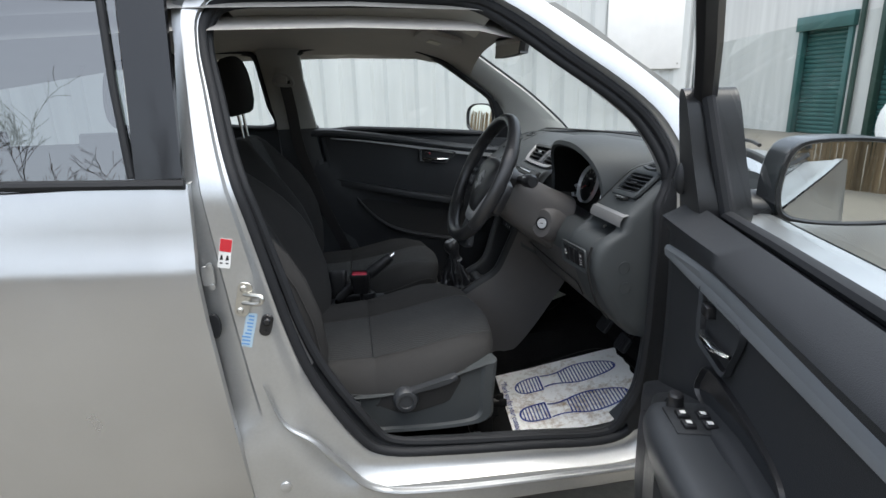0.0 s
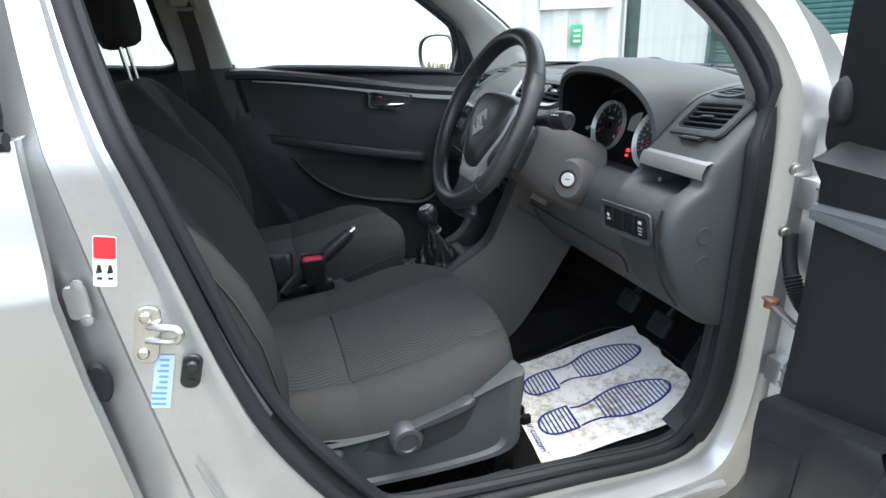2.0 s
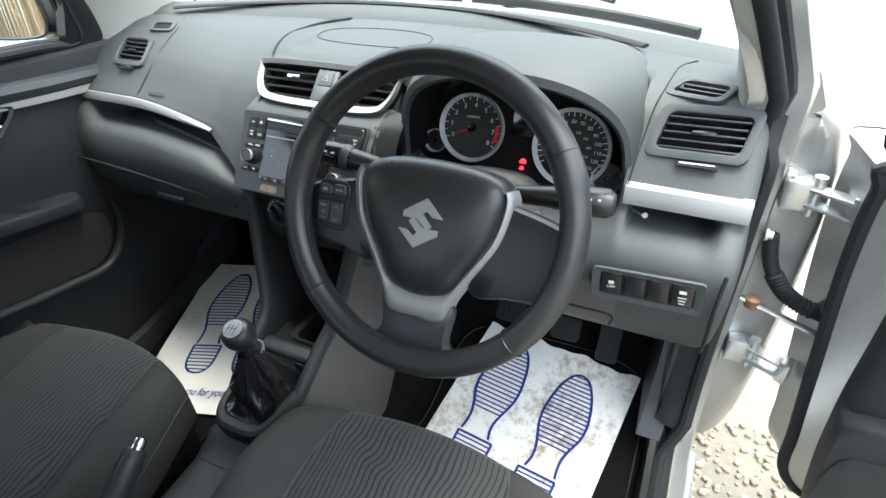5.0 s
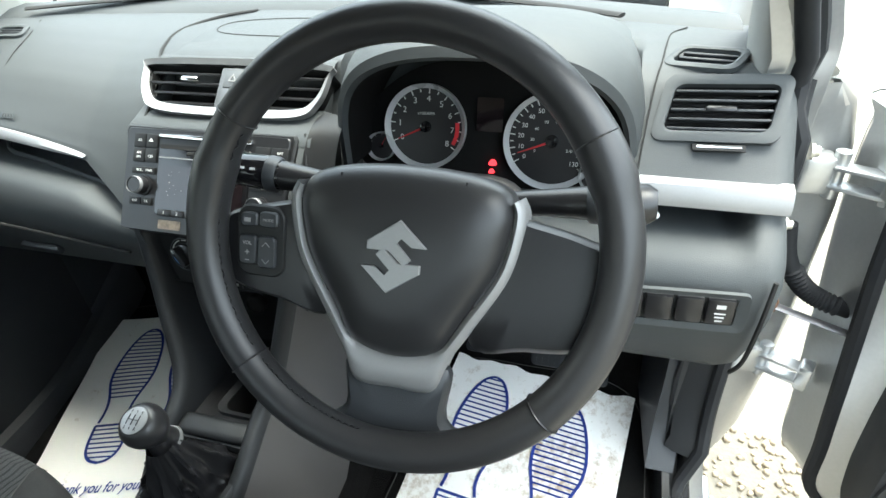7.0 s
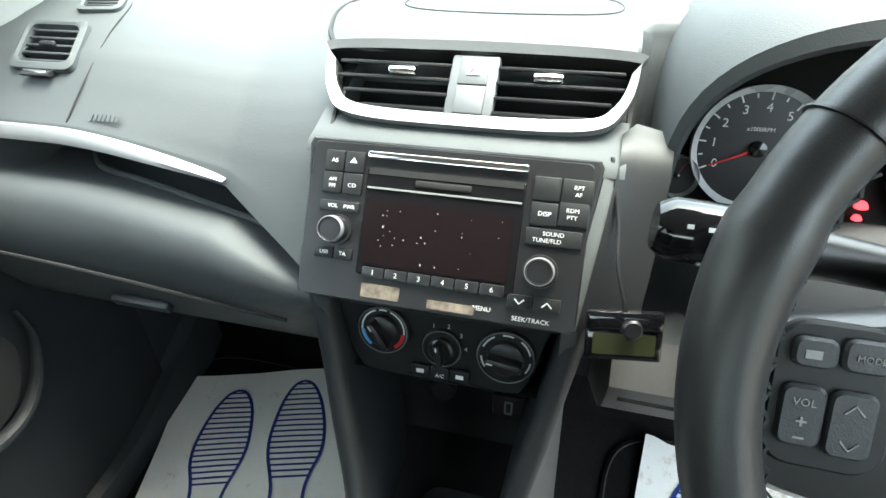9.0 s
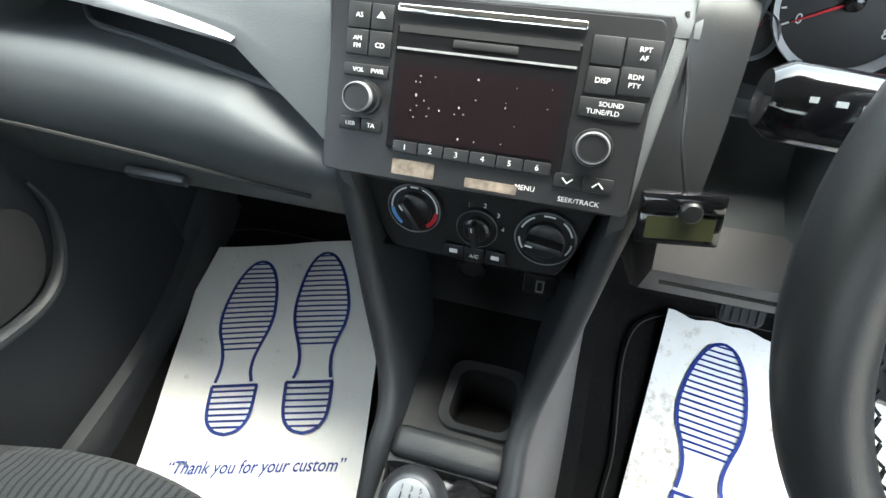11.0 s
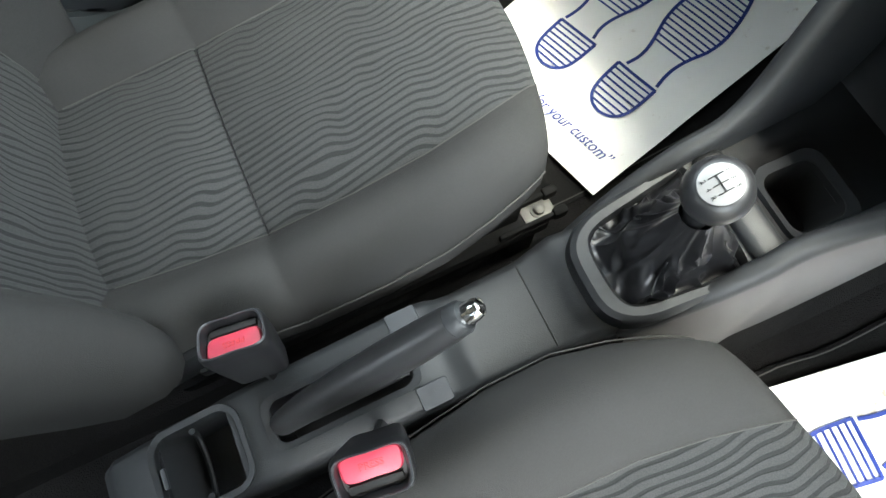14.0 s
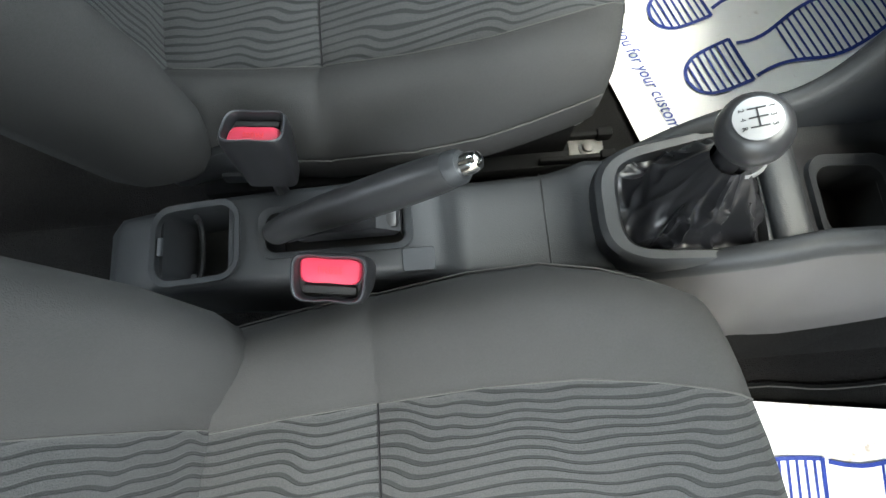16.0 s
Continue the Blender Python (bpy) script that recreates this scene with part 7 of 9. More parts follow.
# handbrake
hb = thing("handbrake", (-0.18, YC, 0.49), "black handbrake lever with a chrome button", "handbrake")
bm = bmesh.new()
path = spline([(-0.205, YC, 0.500), (-0.165, YC, 0.535), (-0.10, YC - 0.002, 0.582), (-0.045, YC - 0.004, 0.622), (-0.010, YC - 0.005, 0.648)], 26)
tube(bm, path, [0.013, 0.0135, 0.014, 0.0145, 0.015] + [0.0155 + 0.003 * math.sin(math.pi * k / 20) for k in range(21)], 16, flat=1.18)
part("grip", bm, LEATHER, hb)
bm = bmesh.new()
d = (path[-1] - path[-2]).normalized()
tube(bm, [path[-1] - d * 0.004, path[-1] + d * 0.008, path[-1] + d * 0.012], [0.0155, 0.0150, 0.0125], 16, flat=1.15)
part("end_collar", bm, CONSOLE, hb)
bm = bmesh.new()
tube(bm, [path[-1] + d * 0.006, path[-1] + d * 0.022, path[-1] + d * 0.028, path[-1] + d * 0.031], [0.0098, 0.0096, 0.0075, 0.002], 16)
part("button", bm, CHROME, hb, "chrome release button")
bm = bmesh.new()
loft(bm, [[(x, YC + 0.003 + s * w, z) for s in (-1, 1)] for x, z, w in ((-0.19, 0.50, 0.016), (-0.15, 0.525, 0.016), (-0.09, 0.53, 0.016), (-0.066, 0.512, 0.016), (-0.066, 0.490, 0.016))], False, False)
box(bm, (-0.125, YC + 0.003, 0.505), (0.115, 0.030, 0.035), None, 0.008)
part("base_cover", bm, BLACK, hb)

# ---- steering wheel and column ----
wheel = thing("steering_wheel", (0.27, -0.337, 0.96), "black leather three-spoke steering wheel with silver inlays", "steering wheel")
WN = V(-0.8926, 0, 0.4508)
WM = axes((0.2594, -0.3523, 0.986), (0, -1, 0), (0.4508, 0, 0.8926)) @ Matrix.Scale(1.078, 4)     # z points to the driver
WT = WM @ Matrix.Translation((0, -0.014, -0.021))
WS = WT @ Matrix.Translation((0, -0.010, 0.002))
RW = 0.171
bm = bmesh.new()
loft(bm, [[WM @ (V(math.cos(a), math.sin(a), 0) * (RW + rr * math.cos(b)) + V(0, 0, 1.12 * rr * math.sin(b))) for b in [2 * math.pi * j / 16 for j in range(16)]]
          for a, rr in [(2 * math.pi * k / 96, 0.0160 + 0.0018 * math.exp(-((math.degrees(2 * math.pi * k / 96) - 20) % 360 - 0) ** 2 / 300) + 0.0018 * math.exp(-(((math.degrees(2 * math.pi * k / 96) - 160) % 360)) ** 2 / 300)) for k in range(96)]], True, False, 0, True)
part("rim", bm, LEATHER, wheel, "worn black leather rim")
for deg in (33, 147, 222, 318):
    bm = bmesh.new()
    a = radians(deg)
    tube(bm, [WM @ (V(math.cos(a), math.sin(a), 0) * (RW + 0.0166 * math.cos(b)) + V(0, 0, 1.12 * 0.0166 * math.sin(b))) for b in [2 * math.pi * j / 24 for j in range(24)]], 0.0009, 5, True)
    part("rim_seam", bm, BLACK, wheel)
for a0, a1 in ((150, 218), (225, 262)):
    bm = bmesh.new()
    for k in range(34):
        a = radians(a0 + (a1 - a0) * k / 33)
        c = WM @ (V(math.cos(a), math.sin(a), 0) * (RW - 0.0152) + V(0, 0, 0.0065))
        box(bm, c, (0.0012, 0.0052, 0.0012), WM @ Matrix.Rotation(a + (0.5 if k % 2 else -0.5), 4, "Z"))
    part("stitching", bm, BLACK, wheel)
# hub cover
half = [(-0.066, 0.073, 0), (-0.091, 0.054, 0), (-0.088, 0.020, 0), (-0.079, -0.006, 0), (-0.057, -0.043, 0), (-0.038, -0.073, 0)]
hub = spline([(0.0, 0.079, 0)] + [(-x, y, 0) for x, y, _ in half] + [(0.0, -0.083, 0)] + half[::-1], 60, True)
bm = bmesh.new()
loft(bm, [[WT @ (p * k + V(0, 0, z)) for p in hub] for k, z in ((0.97, -0.045), (1.0, -0.010), (0.99, 0.002), (0.95, 0.010), (0.82, 0.018), (0.5, 0.022), (0.1, 0.023))], True, True)
cover = part("airbag_cover", bm, LEATHER, wheel, "grained black airbag cover")
bm = bmesh.new()
for s in (-1, 1):
    tube(bm, spline([WT @ V(s * 0.052, 0.069, 0.012), WT @ V(s * 0.050, 0.03, 0.0190), WT @ V(s * 0.043, -0.02, 0.0188), WT @ V(s * 0.030, -0.060, 0.012)], 20), 0.0012, 6)
part("cover_crease", bm, BLACK, cover)
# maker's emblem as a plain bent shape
bm = bmesh.new()
EM = WT @ Matrix.Translation((0, 0.007, 0.0225))
S1 = [(0.024, 0.008), (0.004, 0.026), (-0.020, 0.010), (-0.020, 0.004), (-0.004, 0.004), (0.008, -0.006), (0.013, -0.001), (0.002, 0.010), (0.006, 0.014), (0.014, 0.008)]
for sgn in (1, -1):
    plate(bm, [(x * sgn * 1.12, y * sgn * 1.14) for x, y in S1], 0.003, EM, 0.0008)
part("emblem", bm, SATIN, cover, "satin chrome badge")
bm = bmesh.new()
for k in range(9):
    box(bm, WT @ V(-0.020 + 0.005 * k, -0.038, 0.0200), (0.0035, 0.006, 0.0008), WT)
box(bm, WT @ V(0.0, -0.052, 0.0185), (0.010, 0.006, 0.0008), WT)
part("embossed_bars", bm, CONSOLE, cover)
# spokes
for s in (-1, 1):
    bm = bmesh.new()
    sp = [(0.070, 0.060), (0.10, 0.052), (0.145, 0.042), (0.166, 0.030), (0.167, -0.014), (0.152, -0.030), (0.110, -0.038), (0.060, -0.040)] if s < 0 else [(0.070, 0.060), (0.10, 0.054), (0.145, 0.044), (0.166, 0.030), (0.167, -0.030), (0.150, -0.046), (0.108, -0.052), (0.060, -0.050)]
    lp = spline([(s * x, y, 0) for x, y in sp], 40, True)
    c = V(s * 0.115, 0.012, 0)
    loft(bm, [[WS @ (c + (p - c) * k + V(0, 0, z)) for p in lp] for k, z in ((0.96, -0.020), (1.0, -0.008), (0.98, 0.000), (0.90, 0.005), (0.5, 0.006))], True, True)
    spoke = part("spoke", bm, BLACK, wheel)
    if s < 0:
        bm = bmesh.new()
        plate(bm, rrect(0.046, 0.062, 0.012, 5), 0.005, WS @ Matrix.Translation((-0.1265, 0.014, 0.0035)), 0.0015)
        part("button_panel", bm, NIGHT, spoke)
        for (x, y, w, h) in ((-0.1360, 0.0325, 0.0165, 0.0125), (-0.1175, 0.0335, 0.0180, 0.0135), (-0.1370, 0.006, 0.0165, 0.026), (-0.1190, 0.005, 0.0170, 0.028)):
            bm = bmesh.new()
            plate(bm, rrect(w, h, 0.004, 4), 0.0045, WS @ Matrix.Translation((x, y, 0.0075)), 0.0014)
            part("audio_button", bm, TRIM, spoke)
        bm = bmesh.new()
        words(bm, "VOL", WS @ Matrix.Translation((-0.1370, 0.012, 0.0124)), 0.0045, 0.0002)
        words(bm, "MODE", WS @ Matrix.Translation((-0.1170, 0.033, 0.0124)), 0.0036, 0.0002)
        for x, y, w, h in ((-0.1370, 0.004, 0.004, 0.0008), (-0.1370, 0.004, 0.0008, 0.004), (-0.1370, -0.003, 0.004, 0.0008), (-0.1370, 0.032, 0.006, 0.0035)):
            box(bm, WS @ V(x, y, 0.0123), (w, h, 0.0004), WS)
        for y, g in ((0.012, 1), (-0.003, -1)):
            tube(bm, [WS @ V(-0.1225, y - 0.0018 * g, 0.0123), WS @ V(-0.119, y + 0.0018 * g, 0.0123), WS @ V(-0.1155, y - 0.0018 * g, 0.0123)], 0.0005, 5)
        part("button_marks", bm, GREYINK, spoke)
bm = bmesh.new()
IN = [(0.088, 0.056, 0), (0.0905, 0.045, 0), (0.087, 0.018, 0), (0.079, -0.006, 0), (0.057, -0.043, 0), (0.040, -0.070, 0), (0.026, -0.079, 0)]
OUTL = [(0.094, 0.060, 0), (0.100, 0.045, 0), (0.0965, 0.016, 0), (0.088, -0.010, 0), (0.066, -0.047, 0), (0.046, -0.080, 0), (0.034, -0.107, 0)]
IN, OUTL = [spline(q + [(0, y, 0)] + [(-x, v, 0) for x, v, _ in reversed(q)], 71) for q, y in ((IN, -0.083), (OUTL, -0.1085))]
rows = [[WT @ (p + (q - p) * k + V(0, 0, z)) for k, z in ((-0.25, 0.002), (0.0, 0.0085), (0.25, 0.0115), (0.8, 0.0100), (1.0, 0.006), (1.0, -0.022))] for p, q in zip(IN, OUTL)]
loft(bm, rows, False, False)
part("silver_inlay", bm, SATIN, wheel, "satin silver inlay round the airbag cover", 60)
bm = bmesh.new()
lo = spline([(-0.046, -0.078, 0), (0.0, -0.088, 0), (0.046, -0.078, 0), (0.046, -0.125, 0), (0.075, -0.152, 0), (0.040, -0.168, 0), (0.0, -0.172, 0), (-0.040, -0.168, 0), (-0.075, -0.152, 0), (-0.046, -0.125, 0)], 50, True)
loft(bm, [[WS @ (V(0, -0.14, 0) + (p - V(0, -0.14, 0)) * k + V(0, 0, z)) for p in lo] for k, z in ((0.92, -0.020), (1, -0.012), (0.98, -0.005), (0.88, 0.000), (0.4, 0.002))], True, True)
part("spoke", bm, TRIM, wheel)
# column shroud, stalks and ignition
col = thing("steering_column", (0.42, -0.337, 0.88), "dark plastic steering column shroud with stalks and ignition lock", "steering column")
bm = bmesh.new()
rings = []
for d, w, h, dz in ((0.035, 0.058, 0.050, 0.0), (0.06, 0.072, 0.062, -0.006), (0.12, 0.078, 0.070, -0.014), (0.19, 0.080, 0.076, -0.022), (0.26, 0.082, 0.080, -0.024)):
    rings.append([WM @ (V(p[0], p[1] + dz, -d)) for p in [(w * math.copysign(abs(math.cos(a)) ** 0.6, math.cos(a)), h * math.copysign(abs(math.sin(a)) ** 0.7, math.sin(a))) for a in [2 * math.pi * k / 36 for k in range(36)]]])
loft(bm, rings, True, True)
part("shroud", bm, LOWER, col)
bm = bmesh.new()
IM = axes((0.413, -0.454, 0.858), (0.6, -0.75, 0), (0.2, 0.16, 1))
lathe(bm, [(0.050, -0.075), (0.043, -0.030), (0.038, -0.006), (0.034, 0.0), (0.0005, 0.0)], IM @ Matrix.Diagonal((0.92, 1.15, 1, 1)), 36)
lock = part("ignition_boss", bm, LOWER, col)
bm = bmesh.new()
lathe(bm, [(0.0145, -0.002), (0.0145, 0.002), (0.0130, 0.0035), (0.0005, 0.003)], IM, 26)
part("ignition_lock", bm, RINGS, lock, "silver ignition lock")
bm = bmesh.new()
lathe(bm, [(0.0200, -0.001), (0.0195, 0.0025), (0.0165, 0.003), (0.0150, 0.0005)], IM, 30, 0, False)
part("lock_ring", bm, BLACK, lock)
bm = bmesh.new()
box(bm, IM @ V(0, 0, 0.0034), (0.010, 0.0022, 0.0012), IM)
part("key_slot", bm, BLACK, lock)
for s in (-1, 1):
    bm = bmesh.new()
    a, b = WM @ V(s * 0.06, 0.036, -0.075), WM @ V(s * 0.190, 0.050, -0.066)
    e1, e2 = WM @ V(s * 0.150, 0.045, -0.068), WM @ V(s * 0.196, 0.048, -0.066)
    tube(bm, [a, a.lerp(b, 0.4), e1], [0.0105, 0.0130, 0.0160], 14)
    stalk = part("stalk", bm, BLACK, col, "black control stalk with white symbols")
    bm = bmesh.new()
    tube(bm, [e1.lerp(a, 0.15), e1, e1.lerp(e2, 0.1), e1.lerp(e2, 0.85), e2], [0.0140, 0.0172, 0.0182, 0.0178, 0.0130], 18)
    part("stalk_end", bm, GLOSS if s < 0 else BLACK, stalk)
    bm = bmesh.new()
    mid = e1.lerp(a, 0.05)
    tube(bm, [mid.lerp(e1, -0.6), mid, e1.lerp(e2, 0.08)], [0.0165, 0.0185, 0.0188], 18)
    part("stalk_collar", bm, TRIM, stalk)
    bm = bmesh.new()
    for k in range(3):
        p = e1.lerp(e2, 0.25 + 0.22 * k)
        for row in (-0.004, 0.004):
            box(bm, p + WN * 0.0180 + V(0, 0, row), (0.005 - 0.001 * k, 0.0022, 0.0008), WM)
    part("stalk_marks", bm, WHITEINK, stalk)
# pedals
for (x, y, z, w, h, nm) in ((0.735, -0.560, 0.400, 0.050, 0.10, "accelerator_pedal"), (0.690, -0.465, 0.450, 0.065, 0.055, "brake_pedal"), (0.690, -0.335, 0.460, 0.065, 0.055, "clutch_pedal")):
    pm = axes((x, y, z), (0, -1, 0), (0.55, 0, 0.83))
    bm = bmesh.new()
    plate(bm, rrect(w, h, 0.010, 4), 0.012, pm, 0.003)
    ped = solo(nm, bm, RUBBER, "ribbed black rubber pedal pad on a steel arm", "pedal", "foot pedals")
    bm = bmesh.new()
    for k in range(5):
        box(bm, pm @ V(-w * 0.36 + w * 0.18 * k, 0, 0.013), (w * 0.06, h * 0.8, 0.003), pm)
    part("pedal_rib", bm, RUBBER, ped)
    bm = bmesh.new()
    tube(bm, [pm @ V(0, 0, 0), (x + 0.08, y, z + 0.08), (x + 0.10, y, z + 0.24)], 0.008, 8)
    part("pedal_arm", bm, BLACK, ped)

# phone kit box that hangs by its cable below the radio
kit = thing("phone_kit", (0.415, -0.150, 0.84), "small black phone kit display box hanging on a cable", "phone kit")
DM = axes((0.444, -0.149, 0.838), (0.12, -1, 0.03), (0.35, 0, 0.94)) @ Matrix.Scale(0.86, 4)
bm = bmesh.new()
box(bm, DM @ V(0, 0.010, 0), (0.074, 0.020, 0.014), DM, 0.004)
part("housing", bm, GLOSS, kit)
bm = bmesh.new()
box(bm, DM @ V(0, -0.015, 0.0), (0.074, 0.034, 0.010), DM, 0.003)
part("bezel", bm, GLOSS, kit)
bm = bmesh.new()
plate(bm, rrect(0.060, 0.022, 0.001, 2, 0, -0.014), 0.0056, DM)
part("lcd", bm, surface("lcd_green", (0.035, 0.038, 0.017), 0.2, 0, 200, 0.02, 0.1), kit, "dull green display")
bm = bmesh.new()
lathe(bm, [(0.010, 0.004), (0.010, 0.012), (0.008, 0.014), (0.0005, 0.014)], DM @ Matrix.Translation((0.006, 0.004, 0)), 20)
part("push_knob", bm, BLACK, kit)
bm = bmesh.new()
tube(bm, spline([DM @ V(0.0, 0.02, 0.002), (0.470, -0.137, 0.885), (0.498, -0.133, 0.912), (0.535, -0.122, 0.953)], 20), 0.0018, 8)
part("cable", bm, BLACK, kit, "thin black cable")


# ---- front seats ----
ZINC = surface("dull_zinc", (0.12, 0.115, 0.105), 0.5, 0.5, 200, 0.2, 0.4)
def front_seat(xf, yc, turn, xb, zb, out, label, bol, wide=0.278, waist=0.0):
    """A front seat. xf: front edge; turn: recline in degrees; xb, zb: foot of the backrest; out: +1 or -1 towards its door."""
    seat = thing("front_seat", (xf - 0.25, yc, 0.3), label, "car seat", "front seats")
    top = [(-1.0, -0.115), (-1.03, -0.07), (-1.02, -0.03), (-0.98, 0.004), (-0.91, 0.026), (-0.82, 0.034), (-0.72, 0.026), (-0.64, 0.010), (-0.60, 0.0005), (-0.58, 0.001), (-0.45, 0.005), (-0.3, 0.008), (-0.15, 0.010), (0, 0.0105)]
    sect = top + [(-v, z) for v, z in reversed(top[:-1])]
    sect += [(0.6, -0.12), (0.0, -0.12), (-0.6, -0.12)]
    rings = []
    for xr, zt, b, hs, ws in ((-0.62, 0.505, 1, 0.8, 0.82), (-0.55, 0.498, 1.1, 1, 0.89), (-0.46, 0.497, 1.2, 1, 0.95), (-0.376, 0.499, 1.2, 1, 0.985), (-0.371, 0.4960, 1.2, 1, 0.985), (-0.366, 0.499, 1.2, 1, 0.985), (-0.26, 0.512, 1.35, 1, 1), (-0.16, 0.530, 1.35, 1, 0.995), (-0.09, 0.546, 0.95, 1, 0.965),
                              (-0.045, 0.552, 0.4, 1, 0.92), (-0.018, 0.550, 0.3, 1, 0.88), (-0.004, 0.540, 0.2, 0.93, 0.85), (0.002, 0.520, 0.1, 0.75, 0.83), (0.0, 0.49, 0.0, 0.5, 0.84), (-0.012, 0.45, 0, 0.25, 0.83)):
        bow = lambda v: 0.042 * v * v if xr > -0.1 else 0.042 * v * v * max(0, (xr + 0.3) / 0.2)
        rings.append([(xf + xr - bow(v), yc + wide * (ws + waist * math.exp(-((xr + 0.20) / 0.13) ** 2)) * v, zt + (z * (b if z > 0.0006 else 1)) * hs) for v, z in sect])
    bm = bmesh.new()
    loft(bm, rings, True, True)
    bm.faces.ensure_lookup_table()
    for k in range(12):
        for i in range(8, 18):
            bm.faces[k * len(sect) + i].material_index = 1
    cushion = part("cushion", bm, [CLOTH, RIBBED], seat, "dark grey cloth cushion with a wavy ribbed centre", 60)
    for v in (8, 18):
        bm = bmesh.new()
        tube(bm, [Vector(r[v]) + V(0, 0, 0.0005) for r in rings[1:13]], 0.0010, 5)
        part("seam", bm, THREAD, cushion)
    bm = bmesh.new()
    tube(bm, [Vector(p) + V(0, 0, 0.0012) for p in rings[4][8:19]], 0.0011, 5)
    part("seam", bm, BLACK, cushion)
    for s in (1, -1):
        bm = bmesh.new()
        k = 1 if s > 0 else len(top) * 2 - 3
        tube(bm, [Vector(r[k]) + V(0, -0.002 * s, 0.030) for r in rings[1:12]], 0.0011, 5)
        part("piping", bm, THREAD, cushion)
    # backrest
    a = radians(turn)
    U, F = V(-math.sin(a), 0, math.cos(a)), V(math.cos(a), 0, math.sin(a))
    B = V(xb, yc, zb)
    rings = []
    for t, w, bo, cen in ((-0.04, 0.215, 0.25, -0.012), (0.0, 0.232, 0.45, 0.0), (0.08, 0.240, 0.72, 0.012), (0.18, 0.245, 0.90, 0.02), (0.28, 0.248, 1.0, 0.016), (0.36, 0.247, 0.98, 0.008), (0.44, 0.240, 0.80, 0.0), (0.51, 0.225, 0.5, -0.004), (0.57, 0.196, 0.22, -0.006), (0.61, 0.165, 0.08, -0.012), (0.635, 0.135, 0.02, -0.025), (0.648, 0.105, 0.0, -0.045), (0.650, 0.07, 0.0, -0.065)):
        half = [(-0.80, -0.115), (-0.96, -0.09), (-1.02, -0.045), (-1.02, 0.25 * bo * bol), (-0.985, 0.75 * bo * bol), (-0.92, 0.97 * bo * bol), (-0.84, 0.98 * bo * bol), (-0.74, 0.70 * bo * bol), (-0.65, 0.30 * bo * bol), (-0.60, 0.10 * bo * bol), (-0.58, 0.09 * bo * bol), (-0.4, 0.02 * bo * bol), (-0.2, 0.0), (0, 0)]
        sec = half + [(-v, f) for v, f in reversed(half[:-1])] + [(0.4, -0.12), (-0.4, -0.12)]
        sh = 1 if t < 0.6 else (0.66 - t) / 0.06
        rings.append([B + U * t + F * ((f if f > -0.02 else f * max(sh, 0.3) + cen * 0) + cen) + V(0, 1.09 * w * v, 0) for v, f in sec])
    bm = bmesh.new()
    loft(bm, rings, True, True)
    bm.faces.ensure_lookup_table()
    for k in range(10):
        for i in range(9, 17):
            bm.faces[k * len(sec) + i].material_index = 1
    back = part("backrest", bm, [CLOTH, RIBBED], seat, "dark grey cloth backrest with ribbed centre and side bolsters", 60)
    for v in (9, 17):
        bm = bmesh.new()
        tube(bm, [r[v] + F * 0.0008 for r in rings[1:11]], 0.0010, 5)
        part("seam", bm, THREAD, back)
    bm = bmesh.new()
    k = 4 if out < 0 else len(half) * 2 - 1 - 5
    tube(bm, [r[k] + V(0, 0.002 * out, 0) for r in rings[1:10]], 0.0011, 5)
    part("seam", bm, THREAD, back)
    # headrest on two posts
    H = B + U * 0.835 - F * 0.020
    rings = []
    for k, (h, w, d) in enumerate(((-0.103, 0.07, 0.030), (-0.095, 0.100, 0.045), (-0.06, 0.122, 0.056), (0.0, 0.126, 0.058), (0.05, 0.118, 0.054), (0.085, 0.098, 0.045), (0.103, 0.07, 0.030), (0.108, 0.03, 0.012))):
        rings.append([H + U * h + V(0, w * math.copysign(abs(math.cos(b)) ** 0.7, math.cos(b)), 0) + F * (d * math.copysign(abs(math.sin(b)) ** 0.7, math.sin(b)) + 0.012 * h / 0.1) for b in [2 * math.pi * j / 28 for j in range(28)]])
    bm = bmesh.new()
    loft(bm, rings, True, True)
    head = part("headrest", bm, CLOTH, seat, "black cloth headrest", 60)
    for s in (-1, 1):
        bm = bmesh.new()
        tube(bm, [B + U * 0.60 - F * 0.05 + V(0, 0.052 * s, 0), B + U * 0.76 - F * 0.03 + V(0, 0.052 * s, 0)], 0.006, 10)
        part("post", bm, CHROME, head, "chrome headrest post")
    # plastic valance with levers on the door side, rails below
    y0 = yc + out * 0.272
    dx = xf - 0.235
    OUT = [(-0.335, 0.505), (-0.25, 0.470), (-0.12, 0.462), (0.02, 0.482), (0.12, 0.510), (0.190, 0.527), (0.196, 0.51), (0.187, 0.42), (0.174, 0.347), (0.06, 0.335), (-0.12, 0.345), (-0.27, 0.362), (-0.325, 0.40), (-0.345, 0.45)]
    lp = spline([(x + dx, z, 0) for x, z in OUT], 64, True)
    cx = V(-0.05 + dx, 0.425, 0)
    bm = bmesh.new()
    loft(bm, [[((cx + (p - cx) * k).x, y0 + out * n, (cx + (p - cx) * k).y) for p in lp] for k, n in ((0.98, -0.03), (1, 0.0), (0.99, 0.016), (0.95, 0.024), (0.86, 0.022), (0.82, 0.012), (0.4, 0.012))], True, True)
    val = part("side_valance", bm, DASH, seat, "grey plastic seat side cover")
    km = axes((-0.060 + dx, y0 + out * 0.012, 0.447), (1, 0, 0), (0, 0, 1)) if out < 0 else axes((-0.060 + dx, y0 + out * 0.012, 0.447), (-1, 0, 0), (0, 0, 1))
    bm = bmesh.new()
